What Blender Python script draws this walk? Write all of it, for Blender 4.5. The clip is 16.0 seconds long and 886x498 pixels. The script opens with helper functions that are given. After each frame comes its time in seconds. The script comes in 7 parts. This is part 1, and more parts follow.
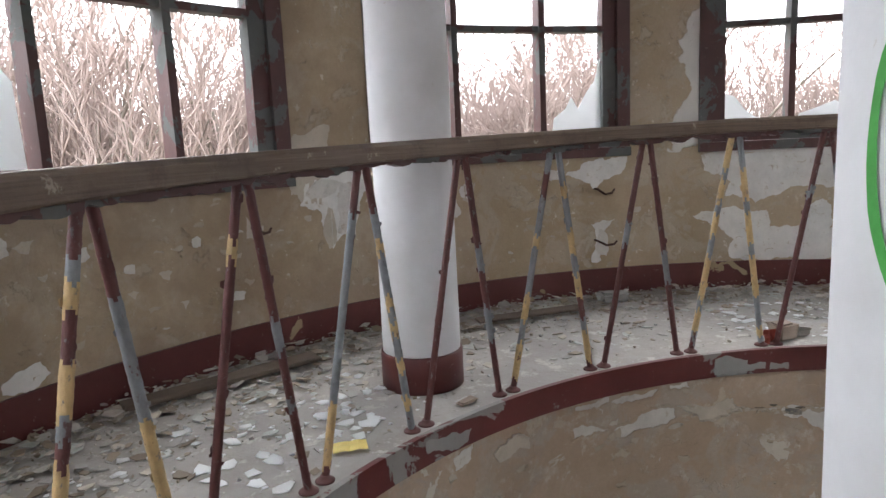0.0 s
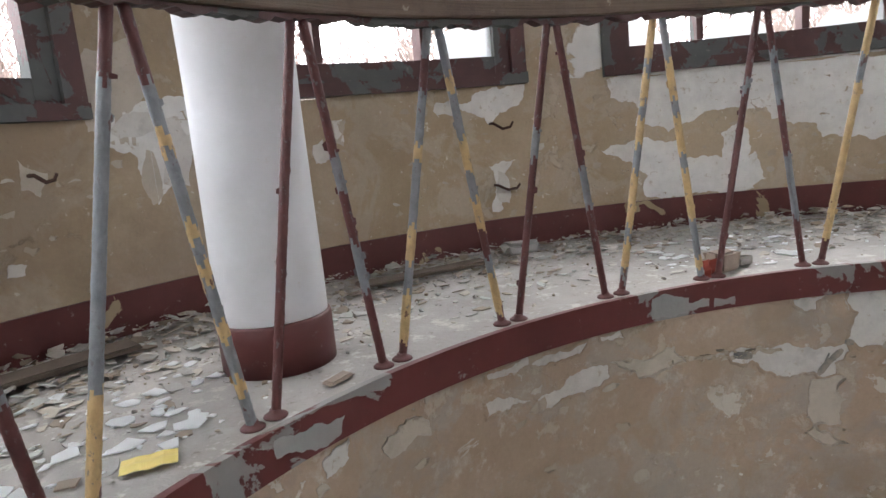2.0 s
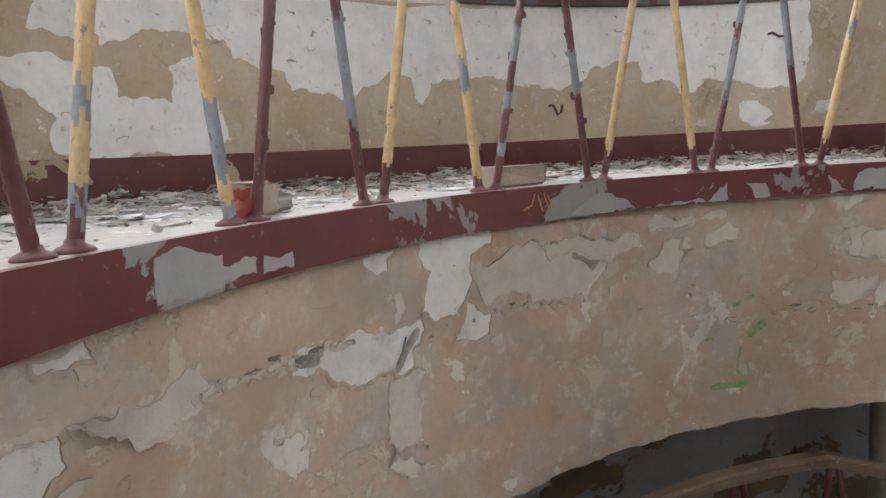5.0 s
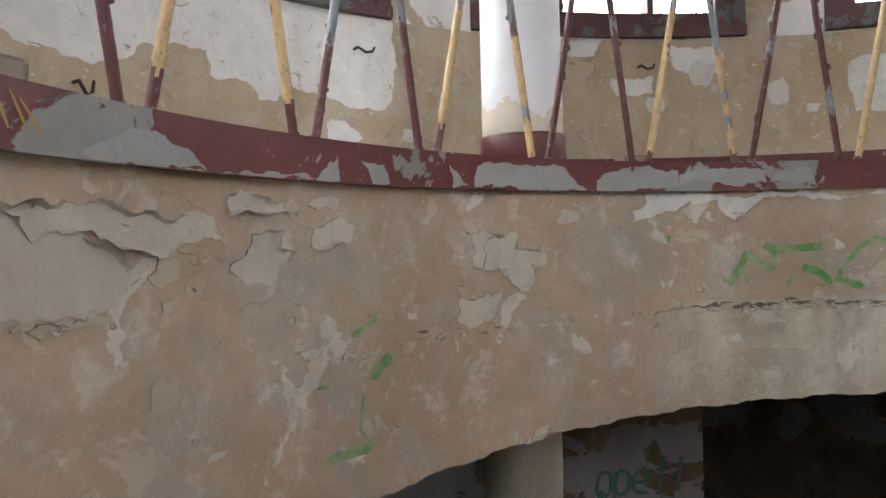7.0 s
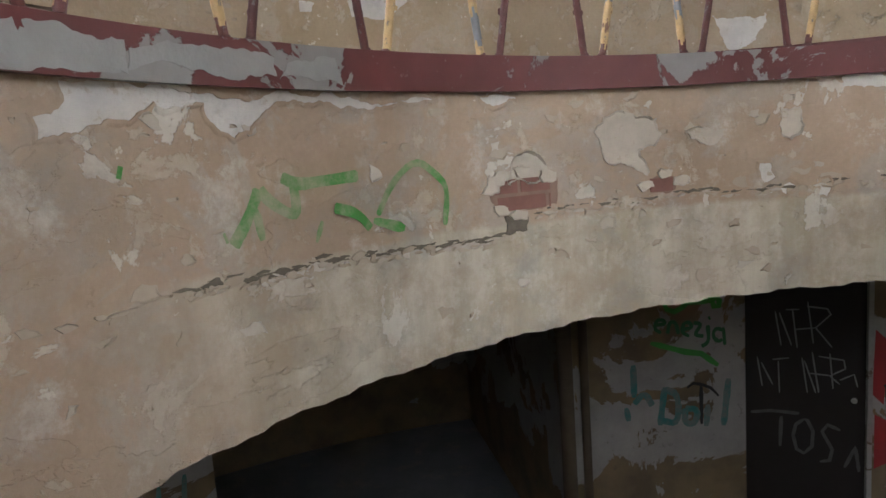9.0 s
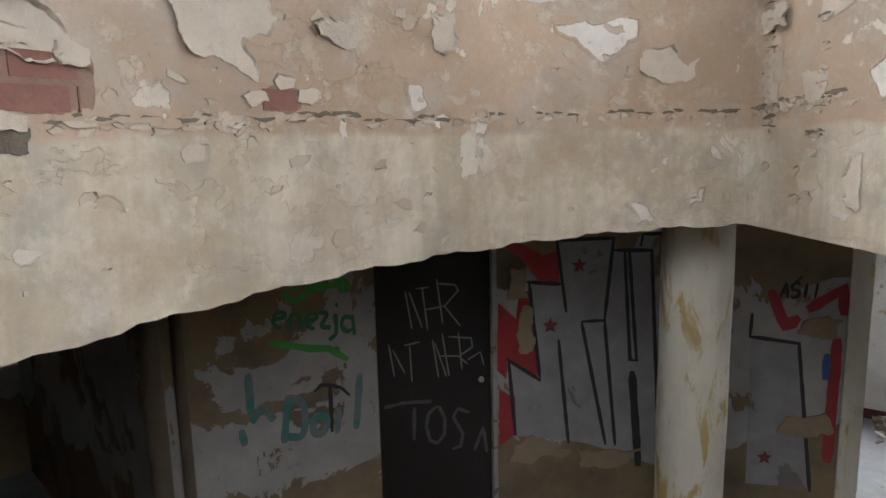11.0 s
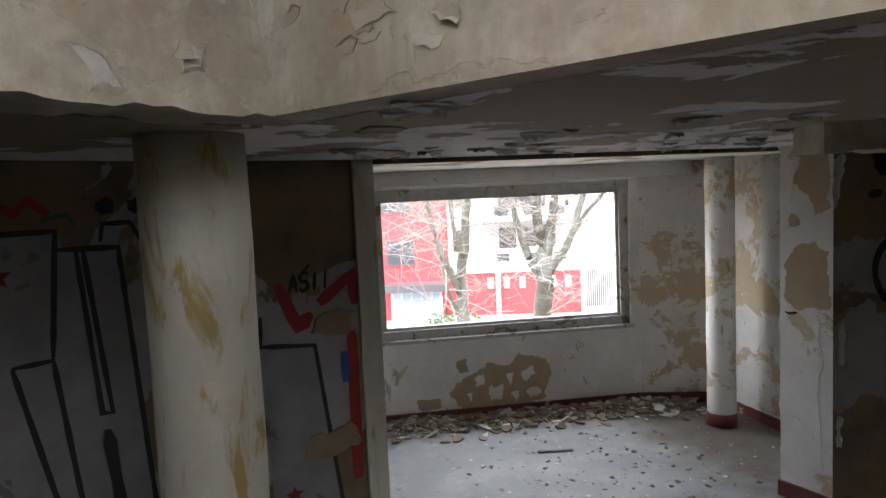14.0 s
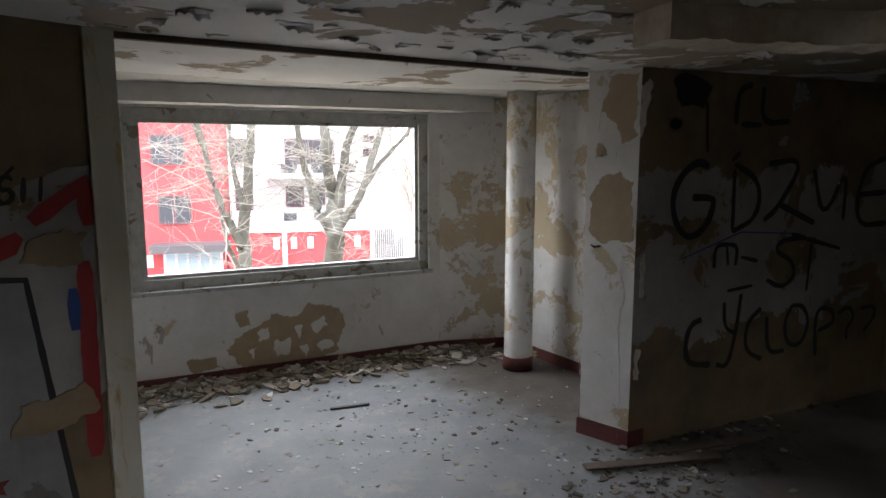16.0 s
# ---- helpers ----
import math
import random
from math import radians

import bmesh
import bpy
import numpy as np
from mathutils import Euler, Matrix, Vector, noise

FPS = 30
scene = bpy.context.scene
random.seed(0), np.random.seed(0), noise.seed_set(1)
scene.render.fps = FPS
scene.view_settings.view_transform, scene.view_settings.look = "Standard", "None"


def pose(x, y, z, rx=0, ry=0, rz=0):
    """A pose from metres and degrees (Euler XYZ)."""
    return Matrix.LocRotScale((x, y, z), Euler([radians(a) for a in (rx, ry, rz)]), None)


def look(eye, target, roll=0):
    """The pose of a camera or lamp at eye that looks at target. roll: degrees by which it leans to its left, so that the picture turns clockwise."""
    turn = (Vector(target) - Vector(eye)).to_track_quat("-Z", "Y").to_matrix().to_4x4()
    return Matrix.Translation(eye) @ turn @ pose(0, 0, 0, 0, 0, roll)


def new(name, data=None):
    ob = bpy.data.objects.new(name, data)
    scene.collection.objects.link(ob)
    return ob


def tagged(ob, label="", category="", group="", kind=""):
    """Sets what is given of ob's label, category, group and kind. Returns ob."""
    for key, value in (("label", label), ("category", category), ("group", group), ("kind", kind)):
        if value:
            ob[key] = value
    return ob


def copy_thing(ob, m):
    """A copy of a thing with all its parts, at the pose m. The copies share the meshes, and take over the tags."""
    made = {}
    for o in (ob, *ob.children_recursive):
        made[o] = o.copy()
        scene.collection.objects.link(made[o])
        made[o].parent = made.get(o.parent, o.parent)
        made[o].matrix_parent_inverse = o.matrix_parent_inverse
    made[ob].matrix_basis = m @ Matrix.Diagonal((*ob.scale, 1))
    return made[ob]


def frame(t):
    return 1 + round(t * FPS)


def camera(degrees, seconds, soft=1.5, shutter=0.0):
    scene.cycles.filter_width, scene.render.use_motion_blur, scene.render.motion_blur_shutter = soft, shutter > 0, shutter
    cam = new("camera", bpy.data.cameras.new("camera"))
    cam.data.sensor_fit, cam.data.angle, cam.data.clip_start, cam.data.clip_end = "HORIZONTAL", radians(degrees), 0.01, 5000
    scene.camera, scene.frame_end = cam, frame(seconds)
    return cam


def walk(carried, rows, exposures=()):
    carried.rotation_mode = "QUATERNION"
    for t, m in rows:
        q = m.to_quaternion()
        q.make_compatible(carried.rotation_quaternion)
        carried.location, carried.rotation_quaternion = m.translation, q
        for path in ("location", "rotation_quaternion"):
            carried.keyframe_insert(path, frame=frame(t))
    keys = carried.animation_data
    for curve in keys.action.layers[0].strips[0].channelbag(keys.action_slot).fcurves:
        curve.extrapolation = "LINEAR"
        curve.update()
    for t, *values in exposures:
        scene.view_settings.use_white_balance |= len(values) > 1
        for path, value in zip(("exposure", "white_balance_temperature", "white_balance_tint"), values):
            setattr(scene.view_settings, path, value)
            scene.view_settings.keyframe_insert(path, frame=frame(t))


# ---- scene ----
import itertools

# camera: seconds, place, yaw, pitch, roll
cam = camera(67.1, 16.0)
PATH = [
    (0.0, -1.619, -1.059, 4.526, 12.51, -8.96, 2.62),
    (0.5, -1.560, -0.807, 4.406, 15.27, -9.86, 3.97),
    (1.0, -1.563, -0.667, 4.316, 10.82, -11.09, 5.68),
    (1.5, -1.653, -0.475, 4.257, 3.82, -11.37, 5.57),
    (2.0, -1.651, -0.301, 4.129, 3.47, -9.63, 5.53),
    (2.5, -1.615, -0.107, 4.066, -0.74, -10.08, 4.82),
    (3.0, -1.672, 0.127, 3.952, -13.99, -8.11, 3.56),
    (3.2, -1.673, 0.203, 3.913, -16.50, -7.90, 3.67),
    (5.3, -1.453, 1.322, 3.467, -52.59, -7.91, 2.75),
    (5.5, -1.394, 1.374, 3.414, -56.69, -7.94, 2.65),
    (6.0, -1.208, 1.525, 3.345, -70.78, -7.69, 1.81),
    (6.5, -0.919, 1.612, 3.207, -74.03, -3.91, 1.70),
    (7.0, -0.600, 1.700, 3.131, -82.54, -1.01, 1.72),
    (7.5, -0.194, 1.656, 3.065, -94.84, -4.97, 2.17),
    (8.0, 0.213, 1.508, 3.043, -96.71, -6.36, 5.87),
    (8.5, 0.495, 1.448, 3.081, -106.13, -6.63, 6.90),
    (9.0, 0.714, 1.382, 3.076, -124.97, -7.74, 4.04),
    (9.2, 0.785, 1.323, 3.052, -129.48, -9.03, 3.22),
    (11.3, 1.407, 0.484, 2.722, -162.15, -8.74, 1.04),
    (11.5, 1.429, 0.423, 2.669, -165.76, -8.29, 0.77),
    (12.0, 1.569, 0.261, 2.601, -176.94, -7.18, 0.84),
    (12.5, 1.582, 0.062, 2.468, -179.85, -7.69, 1.08),
    (13.0, 1.584, -0.137, 2.385, -187.70, -7.98, 0.66),
    (13.5, 1.613, -0.346, 2.298, -200.34, -7.86, 0.76),
    (14.0, 1.521, -0.542, 2.217, -201.87, -4.76, 2.58),
    (14.5, 1.495, -0.672, 2.134, -206.21, -4.52, 1.90),
    (15.0, 1.494, -0.837, 2.066, -212.83, -7.63, 1.28),
    (15.5, 1.414, -0.966, 1.973, -216.16, -10.73, -0.11),
    (16.0, 1.252, -1.126, 1.909, -219.76, -8.11, 0.02),
]
EXPOSURES = [(0.0, 0.62), (1.5, 0.88), (3.0, 1.0), (5.5, 1.34), (6.5, 1.36), (8.5, 1.5), (9.0, 1.42), (11.5, 1.94), (12.5, 1.78), (13.5, 1.45), (14.5, 1.26), (16.0, 1.15)]
# end of exposures
walk(cam, [(t, pose(x, y, z, 90 + pitch, roll, yaw)) for t, x, y, z, yaw, pitch, roll in PATH], EXPOSURES)
# end of path

# world, sun and window light
world = bpy.data.worlds.new("overcast_sky")
scene.world = world
world.use_nodes = True
wn = world.node_tree.nodes
wl = world.node_tree.links
sky = wn.new("ShaderNodeTexSky")
sky.sky_type, sky.sun_disc = "NISHITA", False
sky.sun_elevation, sky.sun_rotation = radians(38), radians(-20)
cloud = wn.new("ShaderNodeMix")
cloud.data_type = "RGBA"
cloud.inputs[0].default_value = 0.8
cloud.inputs[7].default_value = (20.0, 20.3, 21.5, 1)
wl.new(sky.outputs[0], cloud.inputs[6])
wl.new(cloud.outputs[2], wn["Background"].inputs[0])
wn["Background"].inputs[1].default_value = 0.34

sun = new("sun", bpy.data.lights.new("sun", "SUN"))
sun.data.energy, sun.data.angle, sun.data.color = 0.8, radians(15), (1, 0.97, 0.92)
sun.matrix_world = look((0, 0, 0), (-0.3, -0.75, -0.7))


# ------------------------------------------------------------------ materials
class Shader:
    """A small wrapper that strings nodes together."""

    def __init__(self, name, rough=0.8, metal=0.0):
        self.m = bpy.data.materials.new(name)
        self.m.use_nodes = True
        self.t = self.m.node_tree
        self.b = self.t.nodes["Principled BSDF"]
        self.b.inputs["Roughness"].default_value = rough
        self.b.inputs["Metallic"].default_value = metal
        self.co = self.t.nodes.new("ShaderNodeTexCoord").outputs["Object"]

    def put(self, sock, v):
        if hasattr(v, "is_output"):
            self.t.links.new(v, sock)
        elif isinstance(v, tuple) and len(v) == 3 and sock.type == "RGBA":
            sock.default_value = (*v, 1)
        else:
            sock.default_value = v

    def noise(self, scale, detail=5.0, rough=0.6, vec=None, warp=0.0):
        n = self.t.nodes.new("ShaderNodeTexNoise")
        n.inputs["Scale"].default_value, n.inputs["Detail"].default_value = scale, detail
        n.inputs["Roughness"].default_value, n.inputs["Distortion"].default_value = rough, warp
        self.put(n.inputs["Vector"], vec or self.co)
        return n.outputs["Fac"]

    def math(self, op, a, b=0.0, clamp=False):
        n = self.t.nodes.new("ShaderNodeMath")
        n.operation, n.use_clamp = op, clamp
        self.put(n.inputs[0], a)
        self.put(n.inputs[1], b)
        return n.outputs[0]

    def span(self, v, lo, hi, a=0.0, b=1.0):
        n = self.t.nodes.new("ShaderNodeMapRange")
        self.put(n.inputs[0], v)
        for k, x in enumerate((lo, hi, a, b)):
            n.inputs[k + 1].default_value = x
        return n.outputs[0]

    def mix(self, f, a, b, mode="MIX"):
        n = self.t.nodes.new("ShaderNodeMix")
        n.data_type, n.blend_type = "RGBA", mode
        self.put(n.inputs[0], f)
        self.put(n.inputs[6], a)
        self.put(n.inputs[7], b)
        return n.outputs[2]

    def ramp(self, v, *stops, hard=False):
        n = self.t.nodes.new("ShaderNodeValToRGB")
        e = n.color_ramp.elements
        n.color_ramp.interpolation = "CONSTANT" if hard else "LINEAR"
        while len(e) < len(stops):
            e.new(0.5)
        for k, (p, c) in enumerate(stops):
            e[k].position, e[k].color = p, (*c, 1)
        self.put(n.inputs[0], v)
        return n.outputs[0]

    def axis(self, k):
        n = self.t.nodes.new("ShaderNodeSeparateXYZ")
        self.put(n.inputs[0], self.co)
        return n.outputs[k]

    def stretch(self, x, y, z, vec=None):
        n = self.t.nodes.new("ShaderNodeMapping")
        n.inputs["Scale"].default_value = (x, y, z)
        self.put(n.inputs["Vector"], vec or self.co)
        return n.outputs[0]

    def shifted(self):
        """Object coordinates moved by the object's own random number."""
        r = self.t.nodes.new("ShaderNodeObjectInfo").outputs["Random"]
        n = self.t.nodes.new("ShaderNodeVectorMath")
        n.operation = "ADD"
        self.put(n.inputs[0], self.co)
        c = self.t.nodes.new("ShaderNodeCombineXYZ")
        for k in range(3):
            self.put(c.inputs[k], self.math("MULTIPLY", r, 37.0 + 11 * k))
        self.put(n.inputs[1], c.outputs[0])
        return n.outputs[0]

    def random(self):
        return self.t.nodes.new("ShaderNodeObjectInfo").outputs["Random"]

    def island(self):
        return self.t.nodes.new("ShaderNodeNewGeometry").outputs["Random Per Island"]

    def done(self, color, height=None, dist=0.01, strength=0.6, rough=None):
        self.put(self.b.inputs["Base Color"], color)
        if rough is not None:
            self.put(self.b.inputs["Roughness"], rough)
        if height is not None:
            n = self.t.nodes.new("ShaderNodeBump")
            n.inputs["Strength"].default_value, n.inputs["Distance"].default_value = strength, dist
            self.put(n.inputs["Height"], height)
            self.put(self.b.inputs["Normal"], n.outputs[0])
        return self.m


BEIGE, TAN, GREY = (0.487, 0.394, 0.312), (0.395, 0.306, 0.23), (0.42, 0.395, 0.36)
MAROON, BLUEGREY, YELLOW = (0.10, 0.026, 0.024), (0.21, 0.235, 0.26), (0.58, 0.40, 0.18)


def plaster(s, light=BEIGE, dark=TAN, pale=GREY, spots=0.0):
    """Old distemper on plaster: blotches, thin paler films, scuffs. Returns colour and height."""
    c = s.mix(s.span(s.noise(1.3, 6, 0.65), 0.35, 0.65), light, dark)
    c = s.mix(s.span(s.noise(3.1, 8, 0.7, warp=0.6), 0.50, 0.56), c, s.mix(0.55, c, pale))
    film = s.span(s.noise(5.3, 9, 0.72, warp=0.4), 0.585, 0.60)
    c = s.mix(s.math("MULTIPLY", film, 0.55), c, (0.55, 0.51, 0.43))
    c = s.mix(s.span(s.noise(14, 6, 0.7), 0.30, 0.36, 0.35, 0.0), c, (0.17, 0.125, 0.085))
    speck = s.span(s.noise(22, 4, 0.6), 0.71 - spots, 0.73 - spots)
    c = s.mix(s.math("MULTIPLY", speck, 0.8), c, (0.68, 0.65, 0.58))
    c = s.mix(0.35, c, s.mix(s.noise(60, 4, 0.7), (0.2, 0.16, 0.11), (0.62, 0.55, 0.43)), "OVERLAY")
    h = s.math("ADD", s.math("MULTIPLY", film, 0.35), s.math("MULTIPLY", s.noise(9, 10, 0.7), 0.8))
    return c, h


def fascia_paint():
    s = Shader("flaking_beige_plaster", 0.9)
    c, h = plaster(s)
    z = s.axis(2)
    low = s.span(s.math("ADD", z, s.math("MULTIPLY", s.noise(3.0, 8, 0.65), 0.09)), 2.865, 2.845)
    run = s.noise(1.0, 6, 0.6, vec=s.stretch(5, 5, 0.7))
    bare = s.mix(s.span(run, 0.4, 0.62), (0.41, 0.37, 0.285), (0.58, 0.54, 0.44))
    bare = s.mix(s.span(s.noise(2.3, 8, 0.68), 0.46, 0.62, 0, 0.75), bare, (0.38, 0.31, 0.21))
    bare = s.mix(s.span(s.noise(3.7, 7, 0.7), 0.53, 0.66, 0, 0.6), bare, (0.30, 0.285, 0.25))
    bare = s.mix(s.span(s.noise(9, 8, 0.72), 0.52, 0.68, 0, 0.55), bare, (0.60, 0.575, 0.50))
    side = s.span(s.math("ADD", s.axis(1), s.math("MULTIPLY", s.noise(2.0), 0.6)), 1.6, 0.9)
    wet = s.math("MULTIPLY", low, side)
    c = s.mix(wet, c, bare)
    flake = s.span(s.noise(3.6, 8, 0.6, warp=0.4), 0.625, 0.635)
    c = s.mix(s.math("MULTIPLY", flake, 0.8), c, (0.60, 0.57, 0.50))
    h = s.math("ADD", h, s.math("MULTIPLY", flake, -0.5))
    torn = s.span(s.noise(1.7, 7, 0.58, vec=s.stretch(1, 1, 1.9), warp=0.35), 0.53, 0.536)
    c = s.mix(s.math("MULTIPLY", torn, 0.4), c, s.mix(0.5, c, (0.33, 0.27, 0.2)))
    h = s.math("ADD", h, s.math("MULTIPLY", torn, -0.3))
    smear = s.span(s.noise(1.9, 8, 0.68, vec=s.stretch(1, 1, 1.3)), 0.53, 0.68, 0, 0.7)
    c = s.mix(smear, c, (0.29, 0.275, 0.25))
    c = s.mix(s.span(s.noise(6.5, 9, 0.72), 0.55, 0.70, 0, 0.7), c, (0.60, 0.57, 0.50))
    c = s.mix(s.span(s.noise(2.7, 8, 0.7), 0.50, 0.36, 0, 0.6), c, (0.34, 0.255, 0.175))
    return s.done(c, h, 0.011, 0.65)


def gallery_wall_paint():
    s = Shader("peeling_white_over_beige_paint", 0.88)
    c, h = plaster(s, (0.50, 0.425, 0.325), (0.40, 0.325, 0.225), (0.5, 0.455, 0.385), 0.045)
    x, z = s.axis(0), s.axis(2)
    damp = s.math("MULTIPLY", s.span(s.noise(1.5, 8, 0.65), 0.40, 0.58), s.span(x, -1.9, -2.9, 0, 0.6))
    c = s.mix(damp, c, (0.24, 0.175, 0.12))
    n = s.noise(2.1, 7, 0.52, warp=0.3)
    up = s.span(z, 3.72, 4.30, -0.17, 0.20)
    mid = s.span(x, -1.7, -0.5, -0.45, 0.0)
    off = s.span(x, 2.3, 3.2, 0.0, -0.17)
    v = s.math("ADD", s.math("ADD", n, up), s.math("ADD", mid, off))
    v = s.math("ADD", v, s.span(s.math("ADD", z, s.math("MULTIPLY", s.span(x, -0.9, -1.6), -0.06)), 4.36, 4.378, -0.5, 0.0))
    white = s.span(v, 0.515, 0.522)
    lip = s.math("SUBTRACT", s.span(v, 0.500, 0.512), white)
    wc = s.mix(s.span(s.noise(4, 6), 0.4, 0.7), (0.74, 0.73, 0.70), (0.62, 0.61, 0.58))
    c = s.mix(s.math("MULTIPLY", lip, 0.35), c, (0.58, 0.50, 0.38))
    c = s.mix(white, c, wc)
    h = s.math("ADD", s.math("MULTIPLY", white, 0.9), s.math("MULTIPLY", h, s.math("SUBTRACT", 1.0, s.math("MULTIPLY", white, 0.8))))
    return s.done(c, h, 0.012, 1.0)


def lower_wall_paint():
    s = Shader("dirty_white_lower_wall", 0.85)
    n = s.noise(1.7, 9, 0.62, warp=0.6)
    z = s.axis(2)
    v = s.math("ADD", n, s.math("ADD", s.span(z, 0.45, 0.9, -0.22, 0.0), s.span(z, 1.75, 2.1, 0.0, -0.16)))
    white = s.span(v, 0.46, 0.468)
    wc = s.mix(s.span(s.noise(2.4, 8, 0.7), 0.35, 0.7), (0.39, 0.38, 0.363), (0.275, 0.268, 0.256))
    bc = s.mix(s.span(s.noise(2.9, 7), 0.4, 0.65), (0.24, 0.18, 0.105), (0.15, 0.115, 0.075))
    c = s.mix(white, bc, wc)
    c = s.mix(s.span(s.noise(13, 6, 0.7), 0.3, 0.38, 0.5, 0), c, (0.10, 0.09, 0.075))
    return s.done(c, s.math("ADD", white, s.math("MULTIPLY", s.noise(25, 7), 0.7)), 0.006, 0.7)


def bay_paint(name="stained_white_bay_paint", cut=0.40):
    s = Shader(name, 0.85)
    z = s.axis(2)
    n = s.noise(3.0, 10, 0.74, warp=0.3)
    v = s.math("ADD", s.math("ADD", n, 0.02), s.math("MULTIPLY", s.span(z, 1.0, 1.06), s.span(z, 1.38, 1.30, 0, -0.085)))
    white = s.span(v, cut, cut + 0.008)
    wc = s.mix(s.span(s.noise(1.9, 8, 0.7), 0.35, 0.7), (0.57, 0.56, 0.545), (0.43, 0.42, 0.395))
    bc = s.mix(s.noise(5, 7), (0.44, 0.36, 0.24), (0.34, 0.28, 0.195))
    c = s.mix(white, bc, wc)
    c = s.mix(s.span(s.noise(7.5, 4, 0.5, vec=s.stretch(1, 1, 0.5), warp=1.5), 0.68, 0.70, 0, 0.6), c, (0.14, 0.12, 0.10))
    return s.done(c, s.math("ADD", white, s.math("MULTIPLY", s.noise(25, 7), 0.6)), 0.006, 0.7)


def chipped(name, top, under, scale=3.0, cut=0.55, rough=0.5, move=False, wear=(0.3, 0.28, 0.25)):
    s = Shader(name, rough)
    vec = s.shifted() if move else None
    n = s.noise(scale, 9, 0.62, vec=vec, warp=0.6)
    chip = s.span(n, cut, cut + 0.008)
    t = s.mix(s.span(s.noise(scale * 2.3, 6, vec=vec), 0.35, 0.7), top, tuple(v * 0.72 for v in top))
    u = s.mix(s.noise(scale * 5, 7, vec=vec), under, tuple(v * 0.7 for v in under))
    c = s.mix(chip, t, u)
    c = s.mix(s.span(s.noise(scale * 9, 5, 0.7, vec=vec), 0.64, 0.7, 0, 0.5), c, wear)
    h = s.math("ADD", s.math("MULTIPLY", chip, -0.8), s.math("MULTIPLY", s.noise(scale * 14, 6, vec=vec), 0.3))
    return s.done(c, h, 0.004, 0.7, s.span(chip, 0, 1, rough, 0.9))


def wood_rail():
    s = Shader("worn_brown_handrail_wood", 0.6)
    a = s.math("ARCTAN2", s.axis(1), s.axis(0))
    c3 = s.t.nodes.new("ShaderNodeCombineXYZ")
    s.put(c3.inputs[0], s.math("MULTIPLY", a, 3.0))
    s.put(c3.inputs[1], s.math("MULTIPLY", s.axis(2), 60.0))
    g = s.noise(2.0, 8, 0.65, vec=c3.outputs[0])
    c = s.mix(s.span(g, 0.3, 0.7), (0.085, 0.054, 0.036), (0.185, 0.13, 0.088))
    c = s.mix(s.span(s.noise(6, 8, 0.7), 0.53, 0.60, 0, 0.7), c, (0.085, 0.055, 0.04))
    c = s.mix(s.span(s.noise(17, 6, 0.7), 0.63, 0.68, 0, 0.6), c, (0.42, 0.37, 0.30))
    return s.done(c, s.math("ADD", g, s.noise(40, 6)), 0.004, 0.6)


def dusty_floor():
    s = Shader("dusty_grey_floor_screed", 0.75)
    c = s.mix(s.span(s.noise(1.5, 8, 0.65), 0.35, 0.65), (0.27, 0.255, 0.235), (0.38, 0.36, 0.335))
    c = s.mix(s.span(s.noise(4.5, 8, 0.7), 0.50, 0.66, 0, 0.6), c, (0.24, 0.215, 0.185))
    c = s.mix(s.span(s.noise(9, 8, 0.75), 0.55, 0.62, 0, 0.7), c, (0.56, 0.54, 0.50))
    c = s.mix(s.span(s.noise(16, 7, 0.75), 0.60, 0.66, 0, 0.7), c, (0.15, 0.125, 0.10))
    return s.done(c, s.math("ADD", s.noise(12, 9, 0.7), s.math("MULTIPLY", s.noise(60, 5), 0.5)), 0.008, 0.7)


def lower_floor():
    s = Shader("worn_blue_grey_linoleum", 0.5)
    c = s.mix(s.span(s.noise(0.8, 7, 0.6), 0.35, 0.65), (0.15, 0.158, 0.17), (0.205, 0.214, 0.222))
    c = s.mix(s.span(s.noise(4, 8, 0.7), 0.54, 0.64, 0, 0.7), c, (0.25, 0.238, 0.218))
    c = s.mix(s.span(s.noise(11, 8, 0.75), 0.60, 0.66, 0, 0.6), c, (0.12, 0.10, 0.085))
    # Shade of the dim -x side, put into the colour with ragged edge
    corner_shade = s.span(s.math("ADD", s.axis(0), s.math("MULTIPLY", s.noise(2.2, 8, 0.65), 1.4)), -1.25, -1.75, 0, 0.85)
    c = s.mix(corner_shade, c, (0.075, 0.060, 0.045))
    return s.done(c, s.noise(16, 8, 0.7), 0.002, 0.35, s.span(s.noise(3, 5), 0.4, 0.7, 0.62, 0.9))


def ceiling_paint():
    s = Shader("flaking_ceiling_paint", 0.85)
    n = s.noise(1.9, 9, 0.62, warp=0.5)
    fall = s.span(s.math("ADD", n, s.span(s.axis(1), -3.5, -2.5, 0.0, 0.15)), 0.56, 0.57)
    c = s.mix(s.span(s.noise(1.2, 7), 0.35, 0.65), (0.72, 0.71, 0.70), (0.60, 0.59, 0.57))
    c = s.mix(fall, c, s.mix(s.noise(6, 7), (0.33, 0.27, 0.19), (0.24, 0.20, 0.15)))
    return s.done(c, s.math("ADD", s.math("MULTIPLY", fall, -1.0), s.math("MULTIPLY", s.noise(20, 7), 0.4)), 0.01, 0.8)


def plain(name, c, rough=0.7, metal=0.0, scale=6.0, vary=0.25, dist=0.002):
    s = Shader(name, rough, metal)
    n = s.noise(scale, 7, 0.65)
    return s.done(s.mix(n, tuple(v * (1 - vary) for v in c), tuple(min(v * (1 + vary), 1) for v in c)), s.noise(scale * 8, 6), dist, 0.5)


